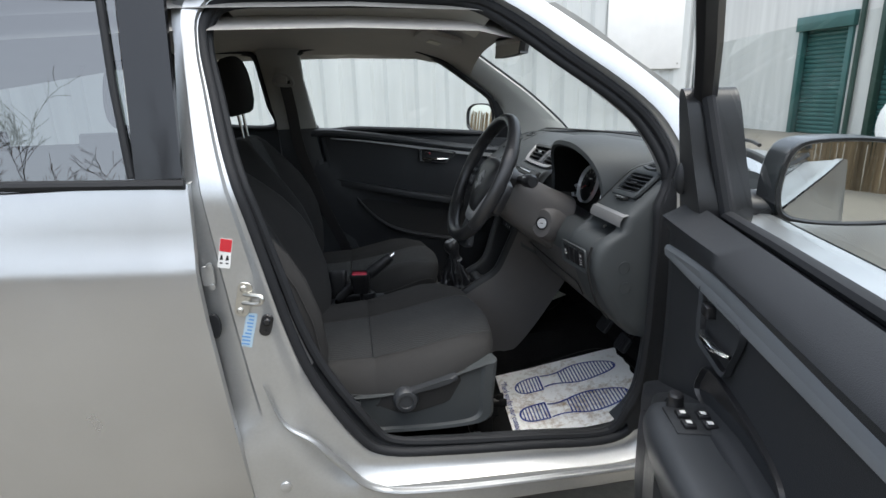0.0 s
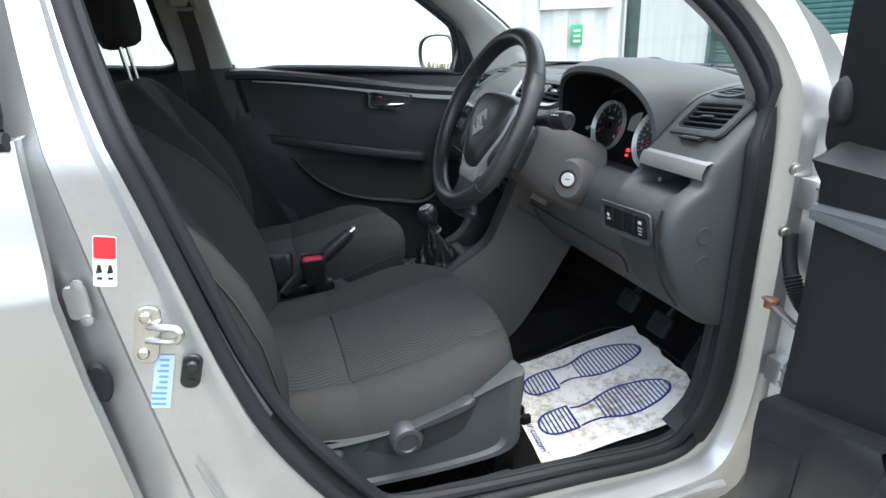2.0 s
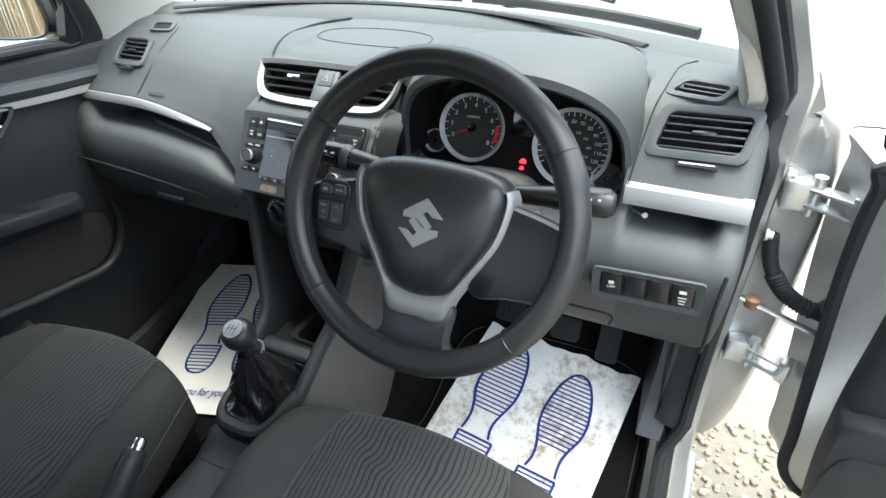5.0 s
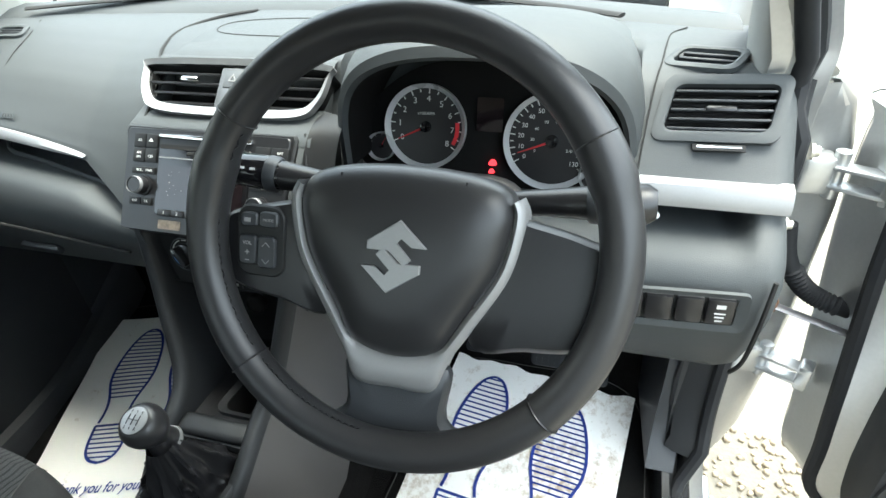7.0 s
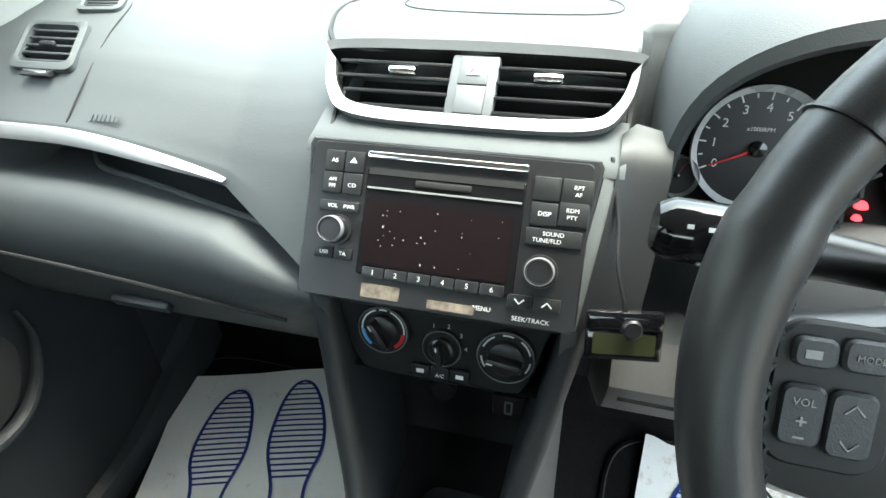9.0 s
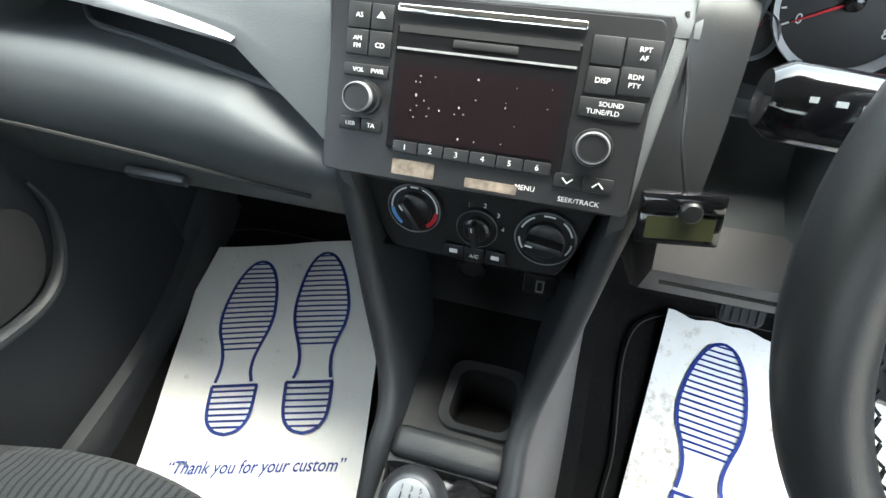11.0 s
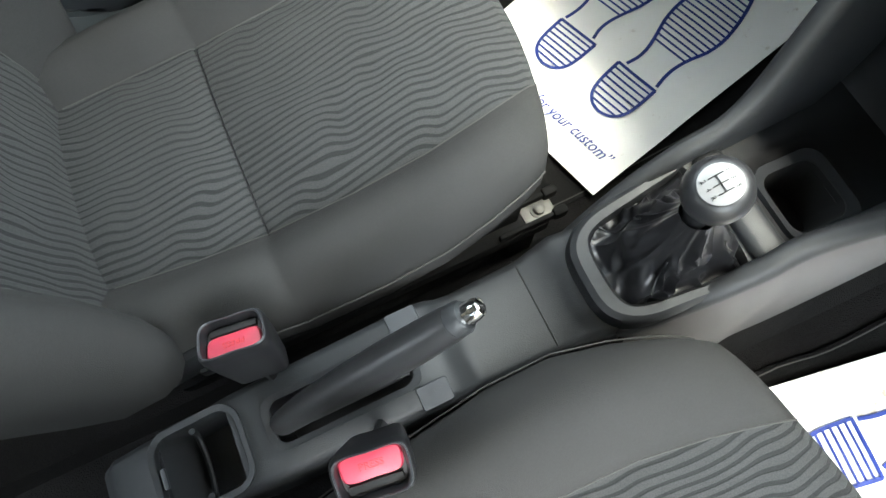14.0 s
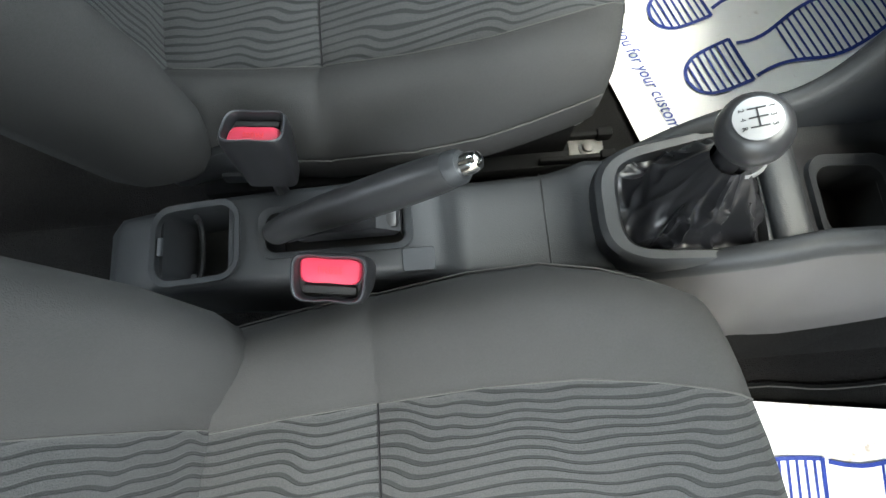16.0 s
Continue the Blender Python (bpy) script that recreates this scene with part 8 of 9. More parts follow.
    lathe(bm, [(0.034, 0), (0.033, 0.026), (0.028, 0.032), (0.020, 0.033), (0.018, 0.029), (0.0005, 0.029)], km, 30)
    knob = part("height_lever", bm, TRIM, val)
    bm = bmesh.new()
    sgn = 1 if out < 0 else -1
    bar = [(-0.01, 0.024), (0.03, 0.031), (0.09, 0.040), (0.135, 0.052), (0.142, 0.062), (0.130, 0.067), (0.08, 0.056), (0.0, 0.036)]
    bl = spline([(x * sgn, z - 0.010, 0) for x, z in bar], 40, True)
    bm2 = sum(bl, Vector()) / len(bl)
    loft(bm, [[km @ (bm2 + (p - bm2) * k + V(0, 0, h)) for p in bl] for k, h in ((1, 0.006), (1, 0.024), (0.8, 0.030))], True, True)
    part("lever_arm", bm, TRIM, knob)
    bm = bmesh.new()
    bl = spline([((-0.165 + x) * sgn, z, 0) for x, z in ((-0.05, -0.012), (-0.03, -0.022), (0.03, -0.012), (0.045, 0.002), (0.02, 0.010), (-0.04, 0.012))], 32, True)
    bm2 = sum(bl, Vector()) / len(bl)
    loft(bm, [[km @ (bm2 + (p - bm2) * k + V(0, 0, h)) for p in bl] for k, h in ((1, 0.0), (1, 0.020), (0.85, 0.030))], True, True)
    part("recline_lever", bm, TRIM, val)
    bm = bmesh.new()
    for s in (-1, 1):
        box(bm, (xf - 0.30, yc + 0.205 * s, 0.325), (0.56, 0.045, 0.030), None, 0.004)
        box(bm, (xf - 0.26, yc + 0.19 * s, 0.38), (0.40, 0.030, 0.09), None, 0.004)
        for q in (-0.06, -0.50):
            box(bm, (xf + q, yc + 0.205 * s, 0.27), (0.05, 0.04, 0.13), None, 0.006)
    part("seat_rail", bm, DULL, seat, "black steel seat rails")
    for s in (-1, 1):
        ys = yc + 0.205 * s
        bm = bmesh.new()
        box(bm, (xf - 0.030, ys, 0.340), (0.050, 0.030, 0.006), None, 0.002)
        lathe(bm, [(0.013, 0.003), (0.013, 0.005), (0.0085, 0.006), (0.0085, 0.012), (0.005, 0.014), (0.0005, 0.014)], Matrix.Translation((xf - 0.028, ys, 0.340)), 12)
        foot = part_mesh("rail_foot", bm, ZINC, seat, "zinc rail foot with its bolt", 38)
        for d in (-0.017, 0.017):
            bm = bmesh.new()
            box(bm, (xf - 0.004, ys + d, 0.350), (0.022, 0.014, 0.022), None, 0.004)
            box(bm, (xf - 0.05, ys + d, 0.348), (0.10, 0.007, 0.016), None, 0.002)
            part_mesh("rail_cap", bm, DULL, foot, "black rail end cap", 38)
    bm = bmesh.new()
    box(bm, (xf - 0.26, yc, 0.43), (0.44, 0.40, 0.09), None, 0.02)
    part("seat_pan", bm, BLACK, seat)
    # inner hinge cover and buckle stalk
    yi = yc - out * 0.225
    bm = bmesh.new()
    box(bm, (xb + 0.02, yi, zb - 0.03), (0.13, 0.020, 0.065), pose(0, 0, 0, 0, -18, 0), 0.009)
    box(bm, (xb + 0.08, yi - out * 0.004, zb - 0.055), (0.09, 0.024, 0.026), pose(0, 0, 0, 0, 8, 0), 0.006)
    part("hinge_cover", bm, CONSOLE, seat, "grey plastic hinge cover")
    return seat


driver_seat = front_seat(0.270, -0.337, 20.5, -0.272, 0.478, -1, "dark grey cloth driver's seat, reclined, with grey side cover", 0.105, 0.278, 0.045)
pass_seat = front_seat(0.222, 0.362, 12.5, -0.335, 0.462, 1, "dark grey cloth passenger seat with ribbed centre and headrest", 0.105, 0.240)


def buckle(x, y, z, yaw, pitch, label):
    b = thing("belt_buckle", (x, y, z - 0.05), label, "belt buckle", "front belt buckles")
    m = pose(x, y, z, pitch, 0, yaw)
    bm = bmesh.new()
    lp = spline([(-0.030, -0.019, 0), (0.0, -0.020, 0), (0.030, -0.019, 0), (0.034, 0.0, 0), (0.028, 0.020, 0), (0.0, 0.021, 0), (-0.028, 0.020, 0), (-0.034, 0.0, 0)], 40, True)
    ends = loft(bm, [[m @ (p * k + V(0, 0, h)) for p in lp] for k, h in ((0.80, -0.075), (0.95, -0.030), (1.0, -0.008), (0.985, 0.0), (0.94, 0.004), (0.86, 0.004), (0.82, 0.001), (0.80, -0.008))], True, False)
    bm.faces.new(ends[-1])
    part("housing", bm, BLACK, b)
    bm = bmesh.new()
    loft(bm, [[m @ V(p.x * k, p.y * k, h) for p in lp] for k, h in ((0.93, 0.0046), (0.90, 0.0058), (0.87, 0.0046))], True, False)
    part("rim", bm, TRIM, b, "dark grey moulded rim")
    bm = bmesh.new()
    loft(bm, [[m @ V(p.x * 0.78 * k, p.y * 0.52 * k - 0.0060, h) for p in lp] for k, h in ((1.0, -0.010), (1.0, -0.004), (0.93, -0.0022), (0.5, -0.0016))], True, True)
    part("press_button", bm, RED, b, "red push button")
    bm = bmesh.new()
    words(bm, "PRESS", m @ Matrix.Translation((0, -0.006, -0.0014)) @ Matrix.Rotation(math.pi, 4, "Z"), 0.0085, 0.0003)
    part("lettering", bm, REDINK, b)
    bm = bmesh.new()
    box(bm, m @ V(0, 0.0105, -0.006), (0.046, 0.007, 0.004), m, 0.001)
    part("tongue_slot", bm, HOLE, b)
    bm = bmesh.new()
    tube(bm, [m @ V(0, 0, -0.07), m @ V(0, 0.0, -0.12), m @ V(0, 0.0, -0.16)], 0.012, 10, flat=0.6)
    part("stalk", bm, BLACK, b)


buckle(-0.120, YC - 0.083, 0.622, 172, -14, "black belt buckle with red button by driver's seat")
buckle(-0.200, YC + 0.083, 0.582, -6, -14, "black belt buckle with red button by passenger seat")


# ---- floor mats ----
def floor_z(x):
    return 0.205 + max(0.0, x - 0.30) * 0.22 + max(0.0, x - 0.80) * 1.8


for yc, w in ((-0.43, 0.235), (0.43, 0.235)):
    lp = spline([(0.20, yc - w, 0), (0.22, yc + w, 0), (0.50, yc + w, 0), (0.74, yc + w - 0.02, 0), (0.775, yc, 0), (0.74, yc - w + 0.02, 0), (0.50, yc - w - 0.01, 0)], 80, True)
    lp = [V(min(p.x, 0.78), max(yc - w - 0.01, min(yc + w + 0.01, p.y)), 0) for p in lp]
    c = V(0.5, yc, 0)
    bm = bmesh.new()
    loft(bm, [[V(q.x, q.y, floor_z(q.x) + h) for q in [c + (p - c) * k for p in lp]] for k, h in ((1, 0.001), (1, 0.006), (0.985, 0.008), (0.8, 0.008), (0.55, 0.008), (0.3, 0.008), (0.05, 0.008))], True, True)
    mat = solo("carpet_mat", bm, MATFELT, "black felt floor mat with stitched edge in the footwell", "floor mat", "carpet mats")
    bm = bmesh.new()
    tube(bm, [V(q.x, q.y, floor_z(q.x) + 0.0085) for q in [c + (p - c) * 0.975 for p in lp]], 0.0012, 5, True)
    part("stitched_edge", bm, THREAD, mat)


def sheet_place(corners, u, v, seed, lift=0.0):
    """A place on a paper sheet that lies on the mat, with slight waves."""
    bl, br, tl, tr = corners
    x = (bl[0] * (1 - u) + br[0] * u) * (1 - v) + (tl[0] * (1 - u) + tr[0] * u) * v
    y = (bl[1] * (1 - u) + br[1] * u) * (1 - v) + (tl[1] * (1 - u) + tr[1] * u) * v
    edge = max(abs(u - 0.5), abs(v - 0.5)) * 2
    z = floor_z(x) + 0.020 + 0.004 * noise.noise(V(x * 9 + seed, y * 9, 0.3)) + 0.010 * max(0, edge - 0.8) * (1 + noise.noise(V(x * 14, y * 14 + seed, 2)))
    return V(x, y, z + lift)


SOLE_L = [(0.27, -0.66), (0.33, -0.60), (0.40, -0.60), (0.48, -0.72), (0.56, -0.90), (0.65, -0.96), (0.75, -0.88), (0.85, -0.72), (0.92, -0.54), (0.97, -0.34), (0.993, -0.15), (1.0, 0.02)]
SOLE_R = [(0.27, 0.52), (0.33, 0.42), (0.40, 0.44), (0.48, 0.58), (0.56, 0.74), (0.65, 0.82), (0.75, 0.78), (0.85, 0.68), (0.92, 0.54), (0.97, 0.36), (0.993, 0.18), (1.0, 0.02)]
HEEL = [(0.0, 0.0), (0.015, 0.34), (0.06, 0.60), (0.13, 0.70), (0.25, 0.72)]


def paper_mat(corners, soles, seed, label, ripple, sheet, line):
    bm = bmesh.new()
    rows = []
    for j in range(41):
        v = j / 40
        row = []
        for i in range(33):
            u = i / 32
            vv = v + ripple * (0.02 * math.sin(17 * u + seed) + 0.012 * math.sin(41 * u)) * max(0, (v - 0.85) / 0.15)
            row.append(sheet_place(corners, u, vv, seed))
        rows.append(row)
    loft(bm, rows, False, False)
    mat = solo("paper_mat", bm, sheet, label, "paper floor mat", "paper mats")
    for (uh, vh), (ut, vt), flipx in soles:
        ax = V(ut - uh, vt - vh, 0)
        ox = V(1, 0, 0) * 0.150 * flipx

        def at(a, b, lift):
            p = V(uh, vh, 0) + ax * a + ox * b
            return sheet_place(corners, p.x, p.y, seed, lift)

        def stripe(bm, pts, width):
            q = [at(a, b, 0.0024) for a, b in pts]
            loft(bm, ribbon(q, width), False, False)

        bm = bmesh.new()
        left, right = spline([(a, b, 0) for a, b in SOLE_L], 26), spline([(a, b, 0) for a, b in SOLE_R], 26)
        stripe(bm, [(p.x, p.y) for p in left], 0.0060)
        stripe(bm, [(p.x, p.y) for p in right], 0.0060)
        hl = spline([(a, b, 0) for a, b in HEEL], 16)
        stripe(bm, [(p.x, -p.y) for p in reversed(hl)] + [(p.x, p.y) for p in hl], 0.0060)
        stripe(bm, [(0.25, -0.74), (0.25, 0.0), (0.25, 0.74)], 0.0060)

        def span(table, a):
            for p, q in zip(table, table[1:]):
                if p.x <= a <= q.x:
                    return p.y + (q.y - p.y) * (a - p.x) / max(q.x - p.x, 1e-6)
            return 0.0

        for k in range(7):
            a = 0.035 + 0.031 * k
            w = span(hl, a)
            stripe(bm, [(a, -w), (a, 0), (a, w)], 0.0040)
        for k in range(18):
            a = 0.455 + 0.031 * k
            stripe(bm, [(a, span(left, a)), (a, 0), (a, span(right, a))], 0.0040)
        part("footprint", bm, INK, mat, "blue printed shoe sole")
    bm = bmesh.new()
    words(bm, "\u201cThank you for your custom\u201d", Matrix(), 0.073, 0.0, 0, 0.25, bold=0.0005)
    for v in bm.verts:
        v.co = sheet_place(corners, 0.53 + v.co.x * 0.90, line + v.co.y * 0.85, seed, 0.0042)
    part("printed_text", bm, INK, mat, "blue printed words")
    return mat


def ribbon(q, width):
    """Two edges of a flat line of that width through the places q."""
    a, b = [], []
    for i, p in enumerate(q):
        d = (q[min(i + 1, len(q) - 1)] - q[max(i - 1, 0)]).normalized()
        n = d.cross(V(0, 0, 1)).normalized() * width / 2
        a.append(p + n)
        b.append(p - n)
    return [a, b]


paper_mat(((0.338, -0.201), (0.300, -0.585), (0.763, -0.262), (0.720, -0.645)), [((0.300, 0.120), (0.258, 0.917), 1), ((0.695, 0.085), (0.690, 0.888), -1)], 3.0, "white paper floor mat with blue soles, muddy from shoes", 0.45, PAPER, 0.040)
paper_mat(((0.224, 0.545), (0.325, 0.174), (0.694, 0.642), (0.795, 0.270)), [((0.354, 0.230), (0.321, 0.920), 1), ((0.712, 0.230), (0.665, 0.944), -1)], 8.0, "clean white paper floor mat with blue printed soles", 0.0, CLEAN, 0.120)

# ---- roof fittings ----
rear_mirror = thing("rear_view_mirror", MIRROR_AT, "black rear-view mirror on the windscreen", "mirror")
RM = axes(MIRROR_AT, (0.10, -1, 0), (0.06, 0, 1))
lp = spline([(-0.112, 0.020, 0), (-0.10, 0.032, 0), (0.10, 0.034, 0), (0.115, 0.020, 0), (0.108, -0.020, 0), (0.092, -0.032, 0), (-0.095, -0.034, 0), (-0.110, -0.020, 0)], 48, True)
bm = bmesh.new()
loft(bm, [[RM @ (p * k + V(0, 0, h)) for p in lp] for k, h in ((0.94, 0.002), (1, 0.0), (1, -0.015), (0.85, -0.035), (0.4, -0.045))], True, True)
part("casing", bm, BLACK, rear_mirror)
bm = bmesh.new()
loft(bm, [[RM @ (p * 0.93 + V(0, 0, h)) for p in lp] for h in (0.0015, 0.0030)], True, True)
part("mirror_glass", bm, MIRROR, rear_mirror)
bm = bmesh.new()
tube(bm, [RM @ V(0, 0.01, -0.035), RM @ V(0, 0.045, -0.05), RM @ V(0, 0.075, -0.055)], 0.010, 10)
part("stem", bm, BLACK, rear_mirror)
for yc in (-0.33, 0.36):
    bm = bmesh.new()
    vm = axes((0.245, yc, 1.432), (0, -1, 0), (1, 0, -0.30))
    plate(bm, rrect(0.40, 0.155, 0.03, 6), 0.016, vm @ Matrix.Translation((0, 0, -0.008)), 0.005)
    v = solo("sun_visor", bm, LINING, "light grey sun visor folded against the roof", "sun visor", "sun visors")
    bm = bmesh.new()
    plate(bm, rrect(0.10, 0.050, 0.006, 4, 0.02, 0.0), 0.003, axes((0.245, yc, 1.4225), (0, 1, 0), (1, 0, -0.30)))
    part("visor_label", bm, surface("pale_label", (0.52, 0.50, 0.40), 0.6, 0, 300, 0, 0.1), v, "pale printed label")
dome = thing("dome_lamp", (-0.02, YC, 1.47), "round light grey plastic roof lamp", "lamp")
bm = bmesh.new()
lathe(bm, [(0.085, 0), (0.080, 0.012), (0.06, 0.020), (0.0005, 0.022)], axes((-0.02, YC - 0.2, 1.480), (1, 0, 0), (0, -0.55, 0)), 30)
part("lamp_body", bm, PILLAR, dome)

# wipers beyond the windscreen
for y0, y1 in ((0.50, -0.02), (-0.05, -0.60)):
    w = thing("wiper", (1.16, y0, 1.0), "black windscreen wiper arm and blade", "wiper", "windscreen wipers")
    bm = bmesh.new()
    tube(bm, spline([(1.155 - 0.22 * (y / 0.7) ** 2 + 0.01, y, 1.028 - 0.01 * abs(y)) for y in [y0 + (y1 - y0) * k / 8 for k in range(9)]], 24), 0.008, 8, flat=1.6)
    part("blade", bm, BLACK, w)
    bm = bmesh.new()
    ym = y0 * 0.55 + y1 * 0.45
    tube(bm, spline([(1.18, y0 - 0.10, 1.035), (1.17, ym, 1.050), (1.13, y0 * 0.35 + y1 * 0.65, 1.045)], 16), 0.006, 8)
    lathe(bm, [(0.025, 0), (0.024, 0.022), (0.015, 0.032), (0.0005, 0.034)], Matrix.Translation((1.18, y0 - 0.10, 1.010)), 18)
    part("arm", bm, BLACK, w)


# ---- yard outside ----
CONCRETE = surface("yard_concrete", (0.17, 0.158, 0.132), 0.9, 0, 90, 0.4, 0.28, 0.006, coarse=0.8)
bm = bmesh.new()
n = 60
loft(bm, [[(x, y, 0.012 * noise.noise(V(x * 0.4, y * 0.4, 0)) if abs(x) < 30 and abs(y) < 30 else 0) for x in [s * (abs(k) / 30) ** 3 * 400 for k in range(-30, 31) for s in [1 if k >= 0 else -1]]] for y in [s * (abs(k) / 30) ** 3 * 400 for k in range(-30, 31) for s in [1 if k >= 0 else -1]]], False, False)
ground = solo("ground", bm, CONCRETE, "pale worn concrete yard", "ground", kind="structure")
bm = bmesh.new()
random.seed(5)
for k in range(700):
    x, y = random.uniform(0.35, 0.95), random.uniform(-1.35, -0.80)
    s = random.uniform(0.006, 0.018)
    box(bm, (x, y, s * 0.4), (s, s * random.uniform(0.7, 1.3), s), pose(0, 0, 0, 0, 0, random.uniform(0, 90)), s * 0.25, 1)
solo("gravel", bm, surface("gravel_stone", (0.34, 0.29, 0.22), 0.9, 0, 60, 0.4, 0.4), "small loose stones on the ground", "gravel", kind="stuff")

SHEET = ribbed_sheet("white_sheet", (0.55, 0.57, 0.56), 0.25, 0.16)
GREEN = ribbed_sheet("green_steel", (0.035, 0.115, 0.105), 0.1, 0.25, rough=0.45)
DGREEN = ribbed_sheet("dark_green_steel", (0.018, 0.050, 0.036), 0.1, 0.3, rough=0.5)


def ribbed_wall(name, a, b, z0, z1, pitch, depth, mat, label, cat="wall", kind="structure"):
    """A wall of trapezoid ribs from a to b on the ground plan."""
    a, b = Vector((*a, 0)), Vector((*b, 0))
    d = (b - a).normalized()
    n = V(0, 0, 1).cross(d)
    L = (b - a).length
    prof = []
    s = 0.0
    while s < L:
        for f, h in ((0, 0), (0.30, 0), (0.42, depth), (0.88, depth), (1.0, 0)):
            if s + f * pitch <= L:
                prof.append((s + f * pitch, h))
        s += pitch
    bm = bmesh.new()
    rows = [[a + d * q - n * h + V(0, 0, z) for q, h in prof] for z in (z0, z1)]
    loft(bm, rows, False, False)
    back = [[a + d * q + n * 0.08 + V(0, 0, z) for q in (0, L)] for z in (z0, z1)]
    loft(bm, back, False, False)
    return solo(name, bm, mat, label, cat, kind=kind, angle=20)


wall1 = ribbed_wall("wall_west", (-9.0, 5.0), (4.42, 5.0), 0.0, 3.3, 0.37, 0.035, SHEET, "white ribbed steel wall of a unit")
bm = bmesh.new()
for k in range(36):
    lathe(bm, [(0.012, 0), (0.012, 0.008), (0.0005, 0.010)], axes((-8.9 + 0.37 * k, 5.0 - 0.036, 1.25), (1, 0, 0), (0, 0, 1)), 8)
    lathe(bm, [(0.012, 0), (0.012, 0.008), (0.0005, 0.010)], axes((-8.77 + 0.37 * k, 5.0 - 0.036, 2.85), (1, 0, 0), (0, 0, 1)), 8)
part("screws", bm, STEEL, wall1)
board = thing("white_board", (3.33, 4.93, 1.4), "blank white board fixed to the ribbed wall", "sign")
bm = bmesh.new()
box(bm, (3.66, 4.935, 1.98), (1.02, 0.02, 1.16), None, 0.004)
part("panel", bm, WHITE, board)
for x in (3.20, 4.12):
    bm = bmesh.new()
    lathe(bm, [(0.012, 0), (0.012, 0.006), (0.0005, 0.007)], axes((x, 4.924, 1.46), (1, 0, 0), (0, 0, 1)), 10)
    part("screw", bm, STEEL, board)
bm = bmesh.new()
box(bm, (3.66, 4.94, 1.10), (0.16, 0.012, 0.24), None, 0.003)
ex = solo("green_sign", bm, surface("sign_green", (0.03, 0.30, 0.14), 0.4, 0, 200, 0.02, 0.05), "small green safety sign on the wall", "sign")
bm = bmesh.new()
for z in (1.03, 1.09, 1.15):
    box(bm, (3.66, 4.932, z), (0.09, 0.004, 0.025), None, 0.001)
part("white_symbol", bm, WHITE, ex)
bm = bmesh.new()
tube(bm, [(4.50, 5.0, 0.0), (4.50, 5.0, 4.4)], 0.085, 14)
solo("green_post", bm, DGREEN, "dark green steel corner post", "post")

unit = thing("industrial_unit", (10.2, 4.0, 0), "white industrial unit with green roller shutters", "building")
WALLW = ribbed_sheet("white_render", (0.60, 0.60, 0.57), 0.3, 0.18, rough=0.8)
for y0, y1, z0, z1 in ((-6.0, 5.1, 0, 4.6), (7.85, 8.55, 0, 4.6), (9.85, 16.0, 0, 4.6), (5.1, 7.85, 3.3, 4.6), (8.55, 9.85, 2.35, 4.6)):
    bm = bmesh.new()
    box(bm, (10.36, (y0 + y1) / 2, (z0 + z1) / 2), (0.30, y1 - y0, z1 - z0), None)
    part("wall", bm, WALLW, unit)
for y0, y1, z1 in ((5.1, 7.85, 3.3), (8.55, 9.85, 2.35)):
    bm = bmesh.new()
    rows = []
    k = 0
    z = 0.0
    while z < z1:
        for dz, x in ((0.0, 10.34), (0.02, 10.315), (0.06, 10.31), (0.085, 10.335)):
            rows.append([(x, y0, min(z + dz, z1)), (x, y1, min(z + dz, z1))])
        z += 0.095
    loft(bm, rows, False, False)
    sh = part("roller_shutter", bm, GREEN, unit, "green slatted roller shutter")
    bm = bmesh.new()
    box(bm, (10.20, (y0 + y1) / 2, z1 + 0.02), (0.22, y1 - y0 + 0.20, 0.30), None, 0.01)
    for y in (y0, y1):
        box(bm, (10.22, y, z1 / 2), (0.14, 0.12, z1), None, 0.005)
    part("shutter_frame", bm, DGREEN if z1 > 3 else GREEN, sh)
bm = bmesh.new()
tube(bm, [(10.14, 8.30, 0), (10.14, 8.30, 4.6)], 0.05, 10)
part("downpipe", bm, DGREEN, unit, "dark green downpipe")
bm = bmesh.new()
box(bm, (10.45, 5.0, 4.75), (1.2, 22.4, 0.20), None)
part("roof", bm, DGREEN, unit)
ribbed_wall("wall_north", (10.12, 5.0), (10.12, -6.0), 0.55, 4.5, 0.30, 0.03, SHEET, "white ribbed cladding of the unit")

# parked white hatchback
pc = thing("parked_car", (8.35, 3.33, 0), "white five-door hatchback with black wheels parked across the yard", "car")
CARGLASS = surface("car_window", (0.30, 0.34, 0.35), 0.12, 0, 100, 0, 0.15)
CW = surface("white_car_paint", (0.78, 0.78, 0.77), 0.25, 0, 500, 0.02, 0.02, coat=0.6)
PROF = [(-2.12, 0.38), (-2.14, 0.62), (-2.06, 0.80), (-1.90, 0.90), (-1.20, 0.97), (-0.95, 1.0), (-0.45, 1.27), (-0.10, 1.40), (0.5, 1.435), (1.1, 1.40), (1.62, 1.32), (1.80, 1.16), (1.98, 0.98), (2.06, 0.75), (2.08, 0.50), (2.02, 0.34), (1.0, 0.26), (0.0, 0.25), (-1.0, 0.26), (-1.9, 0.30)]
prof = spline([(x, 0, z) for x, z in PROF], 90, True)
bm = bmesh.new()
rings = []
for f, k in ((-1, 0.93), (-0.96, 0.985), (-0.85, 1.0), (0, 1.01), (0.85, 1.0), (0.96, 0.985), (1, 0.93)):
    ring = []
    for p in prof:
        tum = 1 - 0.22 * max(0, (p.z - 0.95) / 0.48)
        ring.append((8.35 + 0.86 * f * tum * (1 if abs(f) > 0.5 else 1), 3.33 - 0.87 * (p.x * k), 0.62 + (p.z - 0.62) * k))
    rings.append(ring)
